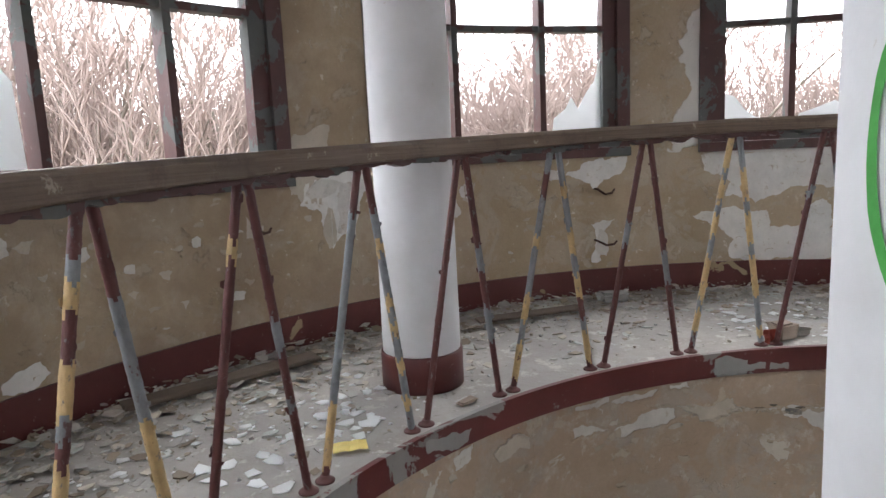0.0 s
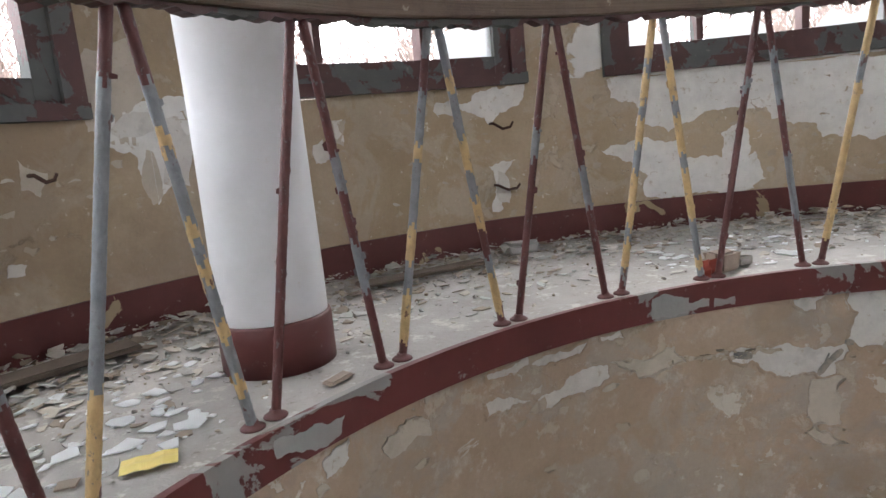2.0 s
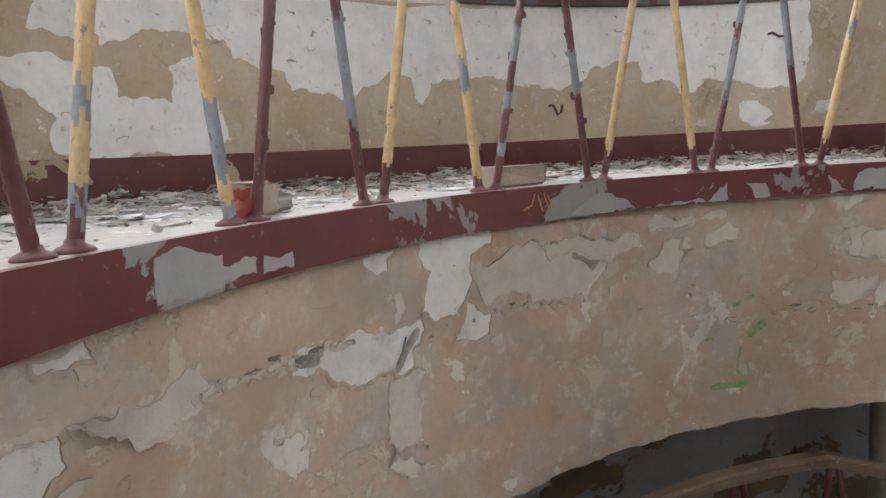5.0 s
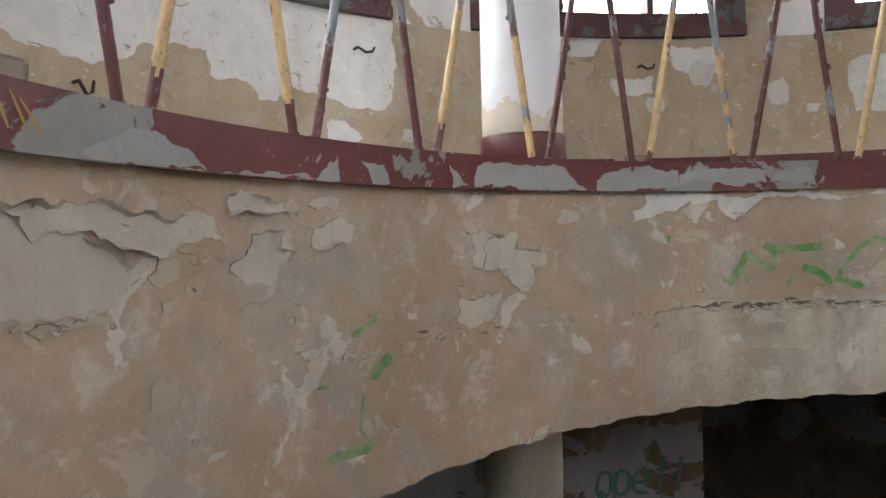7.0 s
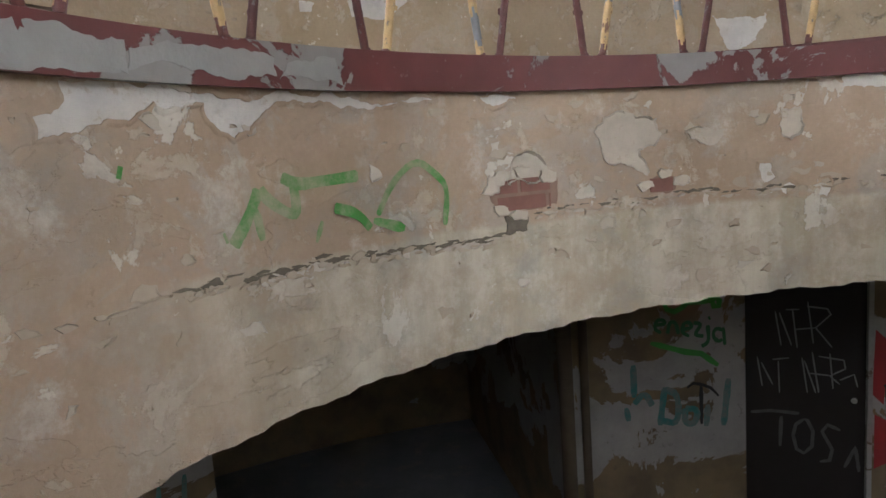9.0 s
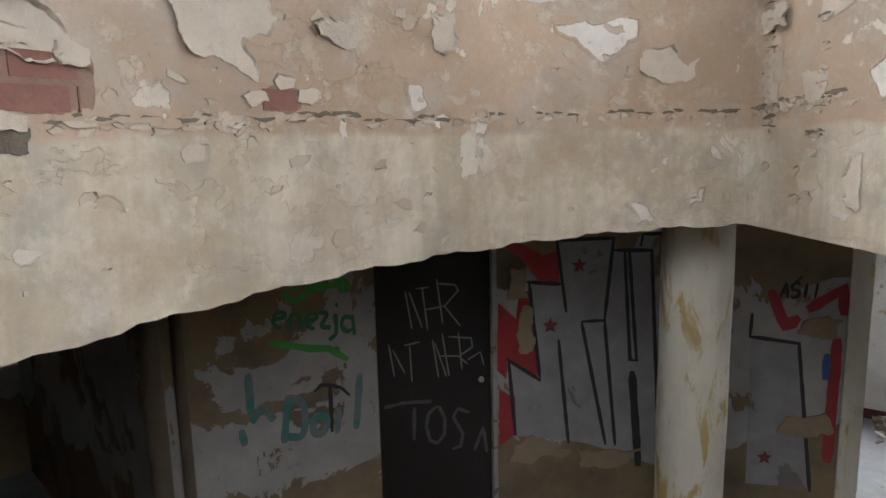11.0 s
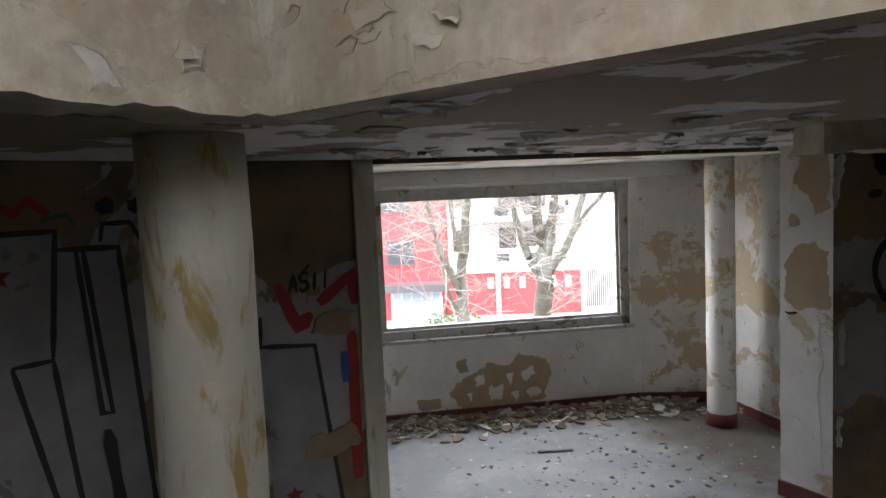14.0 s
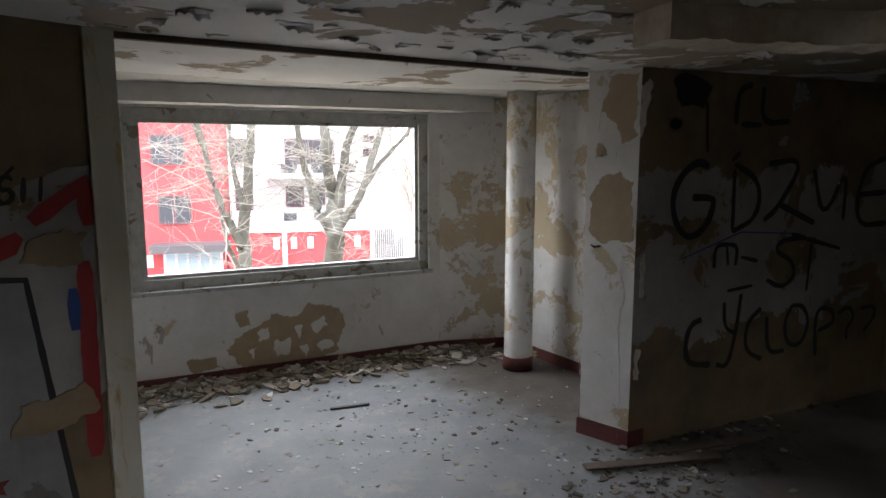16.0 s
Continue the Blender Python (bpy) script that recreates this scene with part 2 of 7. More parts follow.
def varied(name, stops, rough=0.85, dist=0.002):
    s = Shader(name, rough)
    c = s.ramp(s.island(), *stops, hard=True)
    c = s.mix(s.span(s.noise(18, 6, 0.7), 0.4, 0.7, 0, 0.4), c, (0.18, 0.16, 0.13))
    return s.done(c, s.noise(40, 6), dist, 0.6)


def white_column():
    s = Shader("white_limewashed_column", 0.8)
    x, z = s.axis(0), s.axis(2)
    c = s.mix(s.span(s.noise(2.5, 7), 0.35, 0.7), (0.70, 0.705, 0.72), (0.57, 0.57, 0.57))
    lim = s.math("ADD", s.math("MULTIPLY", s.noise(7, 7, 0.6), 0.34), s.span(x, 0.5, 2.0, 0.09, -0.02))
    gone = s.math("LESS_THAN", s.math("SUBTRACT", z, 3.42), s.math("SUBTRACT", 0.43, lim))
    gone = s.math("MULTIPLY", gone, s.span(x, 0.0, 0.5, 0.0, 1.0))
    c = s.mix(gone, c, s.mix(s.noise(6), (0.50, 0.42, 0.30), (0.62, 0.58, 0.50)))
    c = s.mix(s.span(s.noise(15, 7, 0.75), 0.66, 0.70, 0, 0.5), c, (0.45, 0.40, 0.32))
    return s.done(c, s.math("ADD", s.math("MULTIPLY", gone, -0.8), s.math("MULTIPLY", s.noise(14, 7), 0.5)), 0.005, 0.6)


def stained_column():
    s = Shader("water_stained_cream_column", 0.7)
    run = s.noise(1.0, 7, 0.6, vec=s.stretch(6, 6, 0.9))
    c = s.mix(s.span(run, 0.35, 0.7), (0.56, 0.53, 0.44), (0.68, 0.655, 0.57))
    ochre = s.span(s.noise(1.0, 7, 0.65, vec=s.stretch(7, 7, 2.2), warp=0.5), 0.53, 0.60, 0, 0.95)
    c = s.mix(ochre, c, (0.42, 0.31, 0.10))
    c = s.mix(s.span(s.noise(3, 6), 0.55, 0.75, 0, 0.5), c, (0.33, 0.29, 0.22))
    return s.done(c, s.noise(18, 8, 0.7), 0.004, 0.5)


M_FASCIA, M_GWALL, M_LWALL, M_BAY = fascia_paint(), gallery_wall_paint(), lower_wall_paint(), bay_paint()
M_BAYSIDE = bay_paint("peeling_cream_side_paint", 0.475)
M_RAIL, M_FLOOR, M_LFLOOR, M_CEIL = wood_rail(), dusty_floor(), lower_floor(), ceiling_paint()
M_BAND = chipped("maroon_paint_over_grey_cement", (0.13, 0.030, 0.028), (0.30, 0.29, 0.275), 2.7, 0.56)
M_SKIRT = chipped("maroon_skirting_paint", (0.105, 0.024, 0.022), (0.40, 0.32, 0.2), 3.0, 0.66)
M_FRAME = chipped("maroon_and_grey_window_paint", (0.085, 0.030, 0.028), (0.13, 0.135, 0.13), 3.4, 0.53)
M_WFRAME = chipped("chipped_white_window_paint", (0.36, 0.36, 0.34), (0.20, 0.17, 0.13), 6.0, 0.60)
M_WCOL, M_SCOL = white_column(), stained_column()
M_CONC = plain("raw_concrete", (0.33, 0.31, 0.28), 0.9, scale=4)


def bared(name, light, dirt, dist):
    """A bared lower coat: rough skin, grey smears and beige remains."""
    s = Shader(name, 0.92)
    c = s.mix(s.span(s.noise(7, 8, 0.7), 0.4, 0.62), light, tuple(v * 0.86 for v in light))
    c = s.mix(s.span(s.noise(5, 8, 0.65), 0.56, 0.68, 0, 0.75), c, dirt)
    c = s.mix(s.span(s.noise(24, 6, 0.7), 0.60, 0.66, 0, 0.6), c, (0.42, 0.35, 0.26))
    return s.done(c, s.noise(38, 8, 0.75), dist, 0.8)


M_WPATCH = bared("white_limewash_underlayer", (0.64, 0.62, 0.58), (0.40, 0.39, 0.37), 0.010)
M_BPATCH = bared("curling_beige_paint_flake", (0.52, 0.465, 0.385), (0.40, 0.355, 0.29), 0.008)
M_WHITECOAT = bared("remaining_white_wall_paint", (0.73, 0.72, 0.69), (0.60, 0.585, 0.55), 0.003)
M_GPATCH = plain("grey_cement_patch", (0.30, 0.30, 0.285), 0.9, scale=8, dist=0.004)
M_BRICK = plain("red_brick", (0.21, 0.10, 0.078), 0.9, scale=14, vary=0.35, dist=0.006)
M_DEBRIS = varied("paint_flakes_and_plaster_rubble", [(0, (0.50, 0.46, 0.39)), (0.2, (0.36, 0.35, 0.33)), (0.4, (0.52, 0.50, 0.46)), (0.58, (0.30, 0.25, 0.19)), (0.75, (0.45, 0.47, 0.44)), (0.9, (0.20, 0.16, 0.12))])
M_RUST = plain("rusty_iron", (0.075, 0.04, 0.03), 0.8, 0.3, 30, 0.5)
M_BLACK = plain("black_spray_paint", (0.022, 0.022, 0.024), 0.6, scale=12)
M_GREEN = plain("green_spray_paint", (0.06, 0.32, 0.06), 0.6, scale=9, vary=0.35)
def faded(name, paint, wall=(0.45, 0.39, 0.30), thin=0.85):
    """Thin sprayed paint that lets the plaster show."""
    s = Shader(name, 0.8)
    return s.done(s.mix(s.span(s.noise(9, 8, 0.7), 0.40, 0.62, 0.0, thin), paint, wall), s.noise(30, 7), 0.006)


M_FGREEN = faded("thin_green_spray", (0.06, 0.25, 0.05), thin=0.68)
M_CGREEN = faded("dripping_green_on_limewash", (0.09, 0.28, 0.10), (0.58, 0.60, 0.55))
M_DGREEN = plain("dark_green_marker", (0.03, 0.14, 0.06), 0.6, scale=9)
M_TEAL = faded("teal_spray_paint", (0.05, 0.21, 0.20), (0.22, 0.215, 0.20), 0.8)
M_RED = plain("red_spray_paint", (0.32, 0.025, 0.03), 0.6, scale=5, vary=0.3)
M_BLUE = plain("blue_spray_paint", (0.04, 0.09, 0.30), 0.6, scale=9)
M_SILVER = chipped("silver_spray_paint", (0.31, 0.31, 0.315), (0.22, 0.21, 0.20), 2.2, 0.60, 0.6, wear=(0.40, 0.39, 0.37))
M_DPIPE = plain("dirty_brown_pipe_paint", (0.12, 0.09, 0.06), 0.8, scale=8, vary=0.4)
M_DCOL = bared("grimy_brown_column_plaster", (0.36, 0.32, 0.25), (0.20, 0.165, 0.12), 0.006)
M_CHALK = plain("white_spray_scrawl", (0.22, 0.22, 0.22), 0.8, scale=18, vary=0.4)
M_DOOR = plain("dark_brown_door_varnish", (0.014, 0.010, 0.009), 0.7, scale=3, vary=0.4)
M_YSHEET = plain("faded_yellow_sheet", (0.72, 0.58, 0.18), 0.6, scale=10, vary=0.2)
M_ORANGE = plain("orange_red_wrapper", (0.27, 0.05, 0.03), 0.6, scale=15)
M_DARKWD = plain("rotten_dark_wood", (0.11, 0.085, 0.065), 0.9, scale=10, vary=0.4, dist=0.005)
M_RODMAROON = plain("maroon_flange_paint", (0.12, 0.045, 0.042), 0.6, scale=40, vary=0.35)


# ------------------------------------------------------------------ mesh helpers
def mesh_of(name, bm):
    me = bpy.data.meshes.new(name)
    bm.to_mesh(me)
    bm.free()
    return me


def part(name, bm, material, parent=None, label=""):
    ob = new(name, mesh_of(name, bm) if isinstance(bm, bmesh.types.BMesh) else bm)
    if material and not ob.data.materials:
        ob.data.materials.append(material)
    if parent:
        ob.parent = parent
    if label:
        ob["label"] = label
    return ob


def polar(r, a, z):
    return Vector((r * math.cos(radians(a)), r * math.sin(radians(a)), z))


def bm_ring(r0, r1, z0, z1, a0, a1, step=1.5, bm=None):
    """A solid ring sector; z0 and z1 are numbers or functions of the angle."""
    bm = bm or bmesh.new()
    n = max(1, int(math.ceil(abs(a1 - a0) / step)))
    fz0 = z0 if callable(z0) else (lambda a: z0)
    fz1 = z1 if callable(z1) else (lambda a: z1)
    cols = []
    for k in range(n + 1):
        a = a0 + (a1 - a0) * k / n
        cols.append([bm.verts.new(polar(r, a, z)) for r, z in ((r0, fz0(a)), (r1, fz0(a)), (r1, fz1(a)), (r0, fz1(a)))])
    for p, q in zip(cols, cols[1:]):
        for k in range(4):
            bm.faces.new((p[k], q[k], q[(k + 1) % 4], p[(k + 1) % 4]))
    bm.faces.new(cols[0][::-1])
    bm.faces.new(cols[-1])
    bmesh.ops.recalc_face_normals(bm, faces=bm.faces)
    return bm


def bm_box(x0, x1, y0, y1, z0, z1, bevel=0.0, bm=None):
    bm = bm or bmesh.new()
    g = bmesh.ops.create_cube(bm, size=1)
    for v in g["verts"]:
        v.co = Vector(((x0 + x1) / 2 + v.co.x * (x1 - x0), (y0 + y1) / 2 + v.co.y * (y1 - y0), (z0 + z1) / 2 + v.co.z * (z1 - z0)))
    if bevel:
        bmesh.ops.bevel(bm, geom=list({e for v in g["verts"] for e in v.link_edges}), offset=bevel, segments=2, affect="EDGES")
    return bm


def bm_prism(points, z0, z1, bm=None):
    """An upright prism over a plan outline."""
    bm = bm or bmesh.new()
    lo = [bm.verts.new((x, y, z0)) for x, y in points]
    hi = [bm.verts.new((x, y, z1)) for x, y in points]
    n = len(points)
    bm.faces.new(lo[::-1])
    bm.faces.new(hi)
    for k in range(n):
        bm.faces.new((lo[k], lo[(k + 1) % n], hi[(k + 1) % n], hi[k]))
    bmesh.ops.recalc_face_normals(bm, faces=bm.faces)
    return bm


def bm_tube(path, radii, sides=8, bm=None, cap=True):
    """A tube along points with a radius at each."""
    bm = bm or bmesh.new()
    rings = []
    for k, p in enumerate(path):
        p = Vector(p)
        d = (Vector(path[min(k + 1, len(path) - 1)]) - Vector(path[max(k - 1, 0)])).normalized()
        u = d.orthogonal().normalized() if abs(d.z) > 0.9 else d.cross(Vector((0, 0, 1))).normalized()
        v = d.cross(u)
        rings.append([bm.verts.new(p + radii[k] * (math.cos(i * math.tau / sides) * u + math.sin(i * math.tau / sides) * v)) for i in range(sides)])
    for p, q in zip(rings, rings[1:]):
        for i in range(sides):
            f = bm.faces.new((p[i], p[(i + 1) % sides], q[(i + 1) % sides], q[i]))
            f.smooth = True
    if cap:
        bm.faces.new(rings[0][::-1])
        bm.faces.new(rings[-1])
    return bm


def bm_lathe(profile, sides=40, x=0.0, y=0.0, bm=None):
    """A turned shape: rows of radius and height."""
    bm = bm or bmesh.new()
    rings = [[bm.verts.new((x + r * math.cos(i * math.tau / sides), y + r * math.sin(i * math.tau / sides), z)) for i in range(sides)] for r, z in profile]
    for p, q in zip(rings, rings[1:]):
        for i in range(sides):
            f = bm.faces.new((p[i], p[(i + 1) % sides], q[(i + 1) % sides], q[i]))
            f.smooth = True
    bm.faces.new(rings[0][::-1])
    bm.faces.new(rings[-1])
    return bm


def on_ring(radius):
    """Maps an angle in degrees and a height to a place on the inside of a round wall; off lifts it towards the axis."""
    return lambda a, z, off=0.0: polar(radius - off, a, z)


def on_line(p, q):
    """Maps metres along a straight wall and a height; off lifts it to the left of the way from p to q."""
    d = (Vector(q) - Vector(p)).normalized()
    n = Vector((-d.y, d.x))
    return lambda u, z, off=0.0: Vector((p[0] + d.x * u + n.x * off, p[1] + d.y * u + n.y * off, z))


def bm_patch(surface, a, z, w, h, seed, thick=0.003, metre=1.0, curl=0.0, rough=0.35, bm=None, n=30):
    """A flat ragged patch of paint on a wall; w and h in metres; metre: units of the wall's first coordinate in a metre."""
    bm = bm or bmesh.new()
    rnd = random.Random(seed)
    lift_at = rnd.uniform(0, 6.3)
    m = 7 if n > 20 else 5
    edge = []
    for i in range(m):
        t = (i + rnd.uniform(-0.33, 0.33)) * math.tau / m
        k = 1 + rough * rnd.uniform(-0.62, 0.42)
        co, si = math.cos(t), math.sin(t)
        edge.append((math.copysign(abs(co) ** 0.6, co) * k * w / 2, math.copysign(abs(si) ** 0.6, si) * k * h / 2))
    jag = 0.20 * rough ** 0.5
    while len(edge) * 2 <= max(n, 10) * 1.35:
        torn = []
        for (u, v), (p, q) in zip(edge, edge[1:] + edge[:1]):
            s = rnd.uniform(-jag, jag)
            torn += [(u, v), ((u + p) / 2 - (q - v) * s, (v + q) / 2 + (p - u) * s)]
        edge = torn
    n = len(edge)
    mid_f = bm.verts.new(surface(a, z, thick))
    inner, top, low = [], [], []
    for i, (u, v) in enumerate(edge):
        lift = curl * max(0.0, math.sin(i * math.tau / n + lift_at)) * (0.8 + 0.3 * math.sin(i * 9 * math.tau / n + 2 * lift_at))
        inner.append(bm.verts.new(surface(a + u * 0.78 * metre, z + v * 0.78, thick + lift * 0.12)))
        top.append(bm.verts.new(surface(a + u * metre, z + v, thick + lift)))
        low.append(bm.verts.new(surface(a + u * metre, z + v, max(lift - 0.001, -0.001))))
    for i in range(n):
        j = (i + 1) % n
        bm.faces.new((mid_f, inner[i], inner[j]))
        bm.faces.new((inner[i], top[i], top[j], inner[j]))
        bm.faces.new((top[i], low[i], low[j], top[j]))
    bmesh.ops.recalc_face_normals(bm, faces=bm.faces)
    return bm


def torn_edge(outline, seed, metre, jag=0.15, fine=0.014):
    """An outline on a wall, in metres, roughened like torn paint."""
    rnd = random.Random(seed)
    edge = [(a / metre, z) for a, z in outline]
    for _ in range(5):
        out = []
        for (u, v), (p, q) in zip(edge, edge[1:] + edge[:1]):
            out.append((u, v))
            ln = math.hypot(p - u, q - v)
            if ln > fine:
                k = rnd.uniform(-jag, jag) * min(1.0, 0.12 / ln)
                out.append(((u + p) / 2 - (q - v) * k, (v + q) / 2 + (p - u) * k))
        edge = out
    return edge


def bm_torn(surface, edge, metre, thick=0.002, curl=0.0, seed=1, cell=0.06):
    """A thin sheet of paint with a torn outline that follows a wall; its rim may lift."""
    bm = bmesh.new()
    bm.faces.new([bm.verts.new((u, v, 0)) for u, v in edge])
    lo, hi = min(u for u, v in edge), max(u for u, v in edge)
    u = lo + cell
    while u < hi:
        bmesh.ops.bisect_plane(bm, geom=bm.verts[:] + bm.edges[:] + bm.faces[:], plane_co=(u, 0, 0), plane_no=(1, 0, 0))
        u += cell
    if curl > 0.01:
        bmesh.ops.inset_region(bm, faces=bm.faces[:], thickness=0.007, use_boundary=True, use_even_offset=False)
    bmesh.ops.triangulate(bm, faces=bm.faces[:])
    rim = [e for e in bm.edges if len(e.link_faces) == 1]
    place, foot = {}, {}
    on_rim = {v for e in rim for v in e.verts}
    for v in bm.verts:
        n = noise.noise(Vector((v.co.x * 11, v.co.y * 11, seed * 3.7)))
        lift = thick + (curl * max(0.0, n + 0.25) if v in on_rim else 0.0)
        place[v] = surface(v.co.x * metre, v.co.y, lift)
        if v in on_rim:
            foot[v] = surface(v.co.x * metre, v.co.y, -0.001 if curl == 0 else max(lift - 0.003, -0.001))
    low = {v: bm.verts.new(p) for v, p in foot.items()}
    for v, p in place.items():
        v.co = p
    for e in rim:
        a, b = e.verts
        bm.faces.new((a, b, low[b], low[a]))
    bmesh.ops.recalc_face_normals(bm, faces=bm.faces)
    return bm


def bm_lip(surface, edge, metre, height, width, seed=1):
    """The broken edge of the coat round a bared patch: steep inside, running out on the wall."""
    bm = bmesh.new()
    n = len(edge)
    turn = 1 if sum(p[0] * q[1] - q[0] * p[1] for p, q in zip(edge, edge[1:] + edge[:1])) > 0 else -1
    rings = []
    for i, (u, v) in enumerate(edge):
        p, q = edge[i - 4], edge[(i + 4) % n]
        ln = math.hypot(q[0] - p[0], q[1] - p[1]) or 1
        nx, nz = turn * (q[1] - p[1]) / ln, -turn * (q[0] - p[0]) / ln
        h = height * (0.55 + 0.9 * abs(noise.noise(Vector((u * 14, v * 14, seed * 2.3)))))
        w = width * (0.7 + 0.8 * abs(noise.noise(Vector((u * 9, v * 9, seed * 5.1)))))
        rings.append([bm.verts.new(surface((u + nx * d) * metre, v + nz * d, o)) for d, o in ((0.0, 0.0), (0.001, h), (w * 0.45, h * 0.75), (w, -0.001))])
    for i in range(n):
        a, b = rings[i], rings[(i + 1) % n]
        for k in range(3):
            bm.faces.new((a[k], b[k], b[k + 1], a[k + 1]))
    bmesh.ops.recalc_face_normals(bm, faces=bm.faces)
    return bm


def bm_stroke(surface, points, width, off=0.003, metre=1.0, bm=None, fine=0.06, soft=0):
    """A brush stroke along points of a wall (first coordinate, height); soft rounds its bends."""
    bm = bm or bmesh.new()
    for _ in range(soft if len(points) > 2 else 0):
        out = [points[0]]
        for (a, z), (b, y) in zip(points, points[1:]):
            out += [(a * 0.75 + b * 0.25, z * 0.75 + y * 0.25), (a * 0.25 + b * 0.75, z * 0.25 + y * 0.75)]
        points = out + [points[-1]]
    pts = []
    for (a, z), (b, y) in zip(points, points[1:]):
        k = max(1, int(math.hypot((b - a) / metre, y - z) / fine))
        pts += [(a + (b - a) * i / k, z + (y - z) * i / k) for i in range(k)]
    pts.append(points[-1])
    rows = []
    for i, (a, z) in enumerate(pts):
        p, q = pts[max(i - 1, 0)], pts[min(i + 1, len(pts) - 1)]
        du, dv = (q[0] - p[0]) / metre, q[1] - p[1]
        ln = math.hypot(du, dv) or 1
        w = width * (1 + 0.28 * noise.noise(Vector((a / abs(metre) * 17, z * 17, off * 900)))) * (0.6 if i in (0, len(pts) - 1) else 1)
        wx, wz = -dv / ln * w / 2, du / ln * w / 2
        rows.append((bm.verts.new(surface(a + wx * metre, z + wz, off)), bm.verts.new(surface(a - wx * metre, z - wz, off))))
    for (p, q), (r, s) in zip(rows, rows[1:]):
        bm.faces.new((p, q, s, r))
    return bm


# hand lettering: strokes on a 4 x 6 grid, digits are column and row
LETTERS = {
    "A": "00 26 40|12 32", "C": "45 36 16 05 01 10 30 41", "E": "46 06 00 40|03 33", "F": "00 06 46|03 33", "G": "45 36 16 05 01 10 30 41 43 23",
    "H": "00 06|40 46|03 43", "I": "20 26", "J": "46 41 30 10 01", "L": "06 00 40", "N": "00 06 40 46", "O": "10 01 05 16 36 45 41 30 10", "P": "00 06 36 45 44 33 03",
    "R": "00 06 36 45 44 33 03 40", "S": "45 36 16 05 04 13 33 42 41 30 10 01", "T": "06 46|26 20", "V": "06 20 46", "Y": "06 23 46|23 20", "Z": "06 46 00 40",
    "e": "02 42 43 34 14 03 01 10 40", "n": "00 04|03 14 34 43 40", "z": "04 44 00 40", "j": "24 2x 1y|26 26", "a": "43 34 14 03 01 10 30 41|44 40", "l": "26 20", "p": "04 0y|03 14 34 43 41 30 10 01", "?": "05 16 36 45 44 23 22|20 21",
}


def bm_words(surface, text, a, z, w, h, width, metre=1.0, off=0.003, slant=0.0, bm=None, gap=0.28, seed=1, rise=0.0):
    """Handwritten words; a grows to the reader's right by metre's sign."""
    bm = bm or bmesh.new()
    rnd = random.Random(seed)
    x = 0.0
    for k, ch in enumerate(text):
        if ch != " ":
            for i, line in enumerate(LETTERS[ch].split("|")):
                pts = []
                for c in line.split():
                    row = {"x": -1, "y": -2}.get(c[1]) if c[1] in "xy" else int(c[1])
                    u = x + int(c[0]) / 4 * w + slant * row / 6 * h + rnd.uniform(-0.04, 0.04) * w
                    v = row / 6 * h + rnd.uniform(-0.03, 0.03) * h + rise * x
                    pts.append((a + u * metre, z + v))
                if len(pts) > 1 and pts[0] != pts[-1]:
                    bm_stroke(surface, pts, width, off + 0.0005 * (k % 3) + 0.0003 * i, metre, bm, fine=0.03)
        x += w * (1 + gap)
    return bm


# ------------------------------------------------------------------ levels and radii
GALLERY, CEIL, WELL, WALL_UP, WALL_LOW, TOP = 3.42, 2.43, 2.61, 4.03, 4.30, 7.35
LAND_A, LAND_B = -61.0, -102.0


def lip(a):
    """The lower edge of the well's fascia, which sags a little."""
    return 2.43 - 0.12 * min(max((a + 50) / 110, 0), 1) + 0.006 * math.sin(a * 0.9) + 0.004 * math.sin(a * 2.7)


structure = dict(kind="structure")
fascia = tagged(part("wall_well_fascia", bm_ring(WELL + 0.02, WELL + 0.24, lip, 3.30, LAND_A, 250, 1.0), M_FASCIA), "curved beige plaster fascia below the gallery, flaking and stained", "wall", **structure)
gallery_floor = tagged(part("floor_gallery", bm_ring(WELL + 0.012, WALL_UP + 0.1, 3.30, GALLERY, -110, 250, 2), M_FLOOR), "dusty grey gallery floor strewn with flaked paint", "floor", **structure)
tagged(part("trim_edge_band", bm_ring(WELL - 0.015, WELL + 0.010, 3.298, GALLERY + 0.003, LAND_A, 250, 1.0), M_BAND), "maroon painted slab edge, chipped to grey cement", "slab edge", **structure)
tagged(part("floor_landing", bm_ring(1.05, WELL + 0.010, 3.30, GALLERY, LAND_B, LAND_A - 0.3, 2), M_FLOOR), "upper landing floor of grey screed", "floor", **structure)


def radial_wall(a, r0, r1, z0, z1, t):
    d, n = Vector((math.cos(radians(a)), math.sin(radians(a)))), Vector((math.sin(radians(a)), -math.cos(radians(a))))
    q = [d * r0, d * r1, d * r1 + n * t, d * r0 + n * t]
    return bm_prism([(p.x, p.y) for p in q], z0, z1)


tagged(part("wall_landing_fascia", radial_wall(LAND_A, 1.22, WELL + 0.2, 2.432, 3.30, 0.2), M_FASCIA), "straight flaking plaster fascia under the upper landing", "wall", **structure)
ceiling_bm = bm_ring(WELL + 0.24, 5.8, CEIL, CEIL + 0.1, -180, 180, 2)
bm_ring(0.95, WELL + 0.24, CEIL + 0.001, CEIL + 0.101, -128, LAND_A - 3.5, 2, ceiling_bm)
tagged(part("ceiling", ceiling_bm, M_CEIL), "white ceiling with peeling, hanging paint", "ceiling", **structure)
tagged(part("ceiling_upper", bm_lathe([(WALL_UP + 0.45, TOP), (WALL_UP + 0.45, TOP + 0.15)], 72), M_CEIL), "white upper ceiling over the stairwell", "ceiling", **structure)
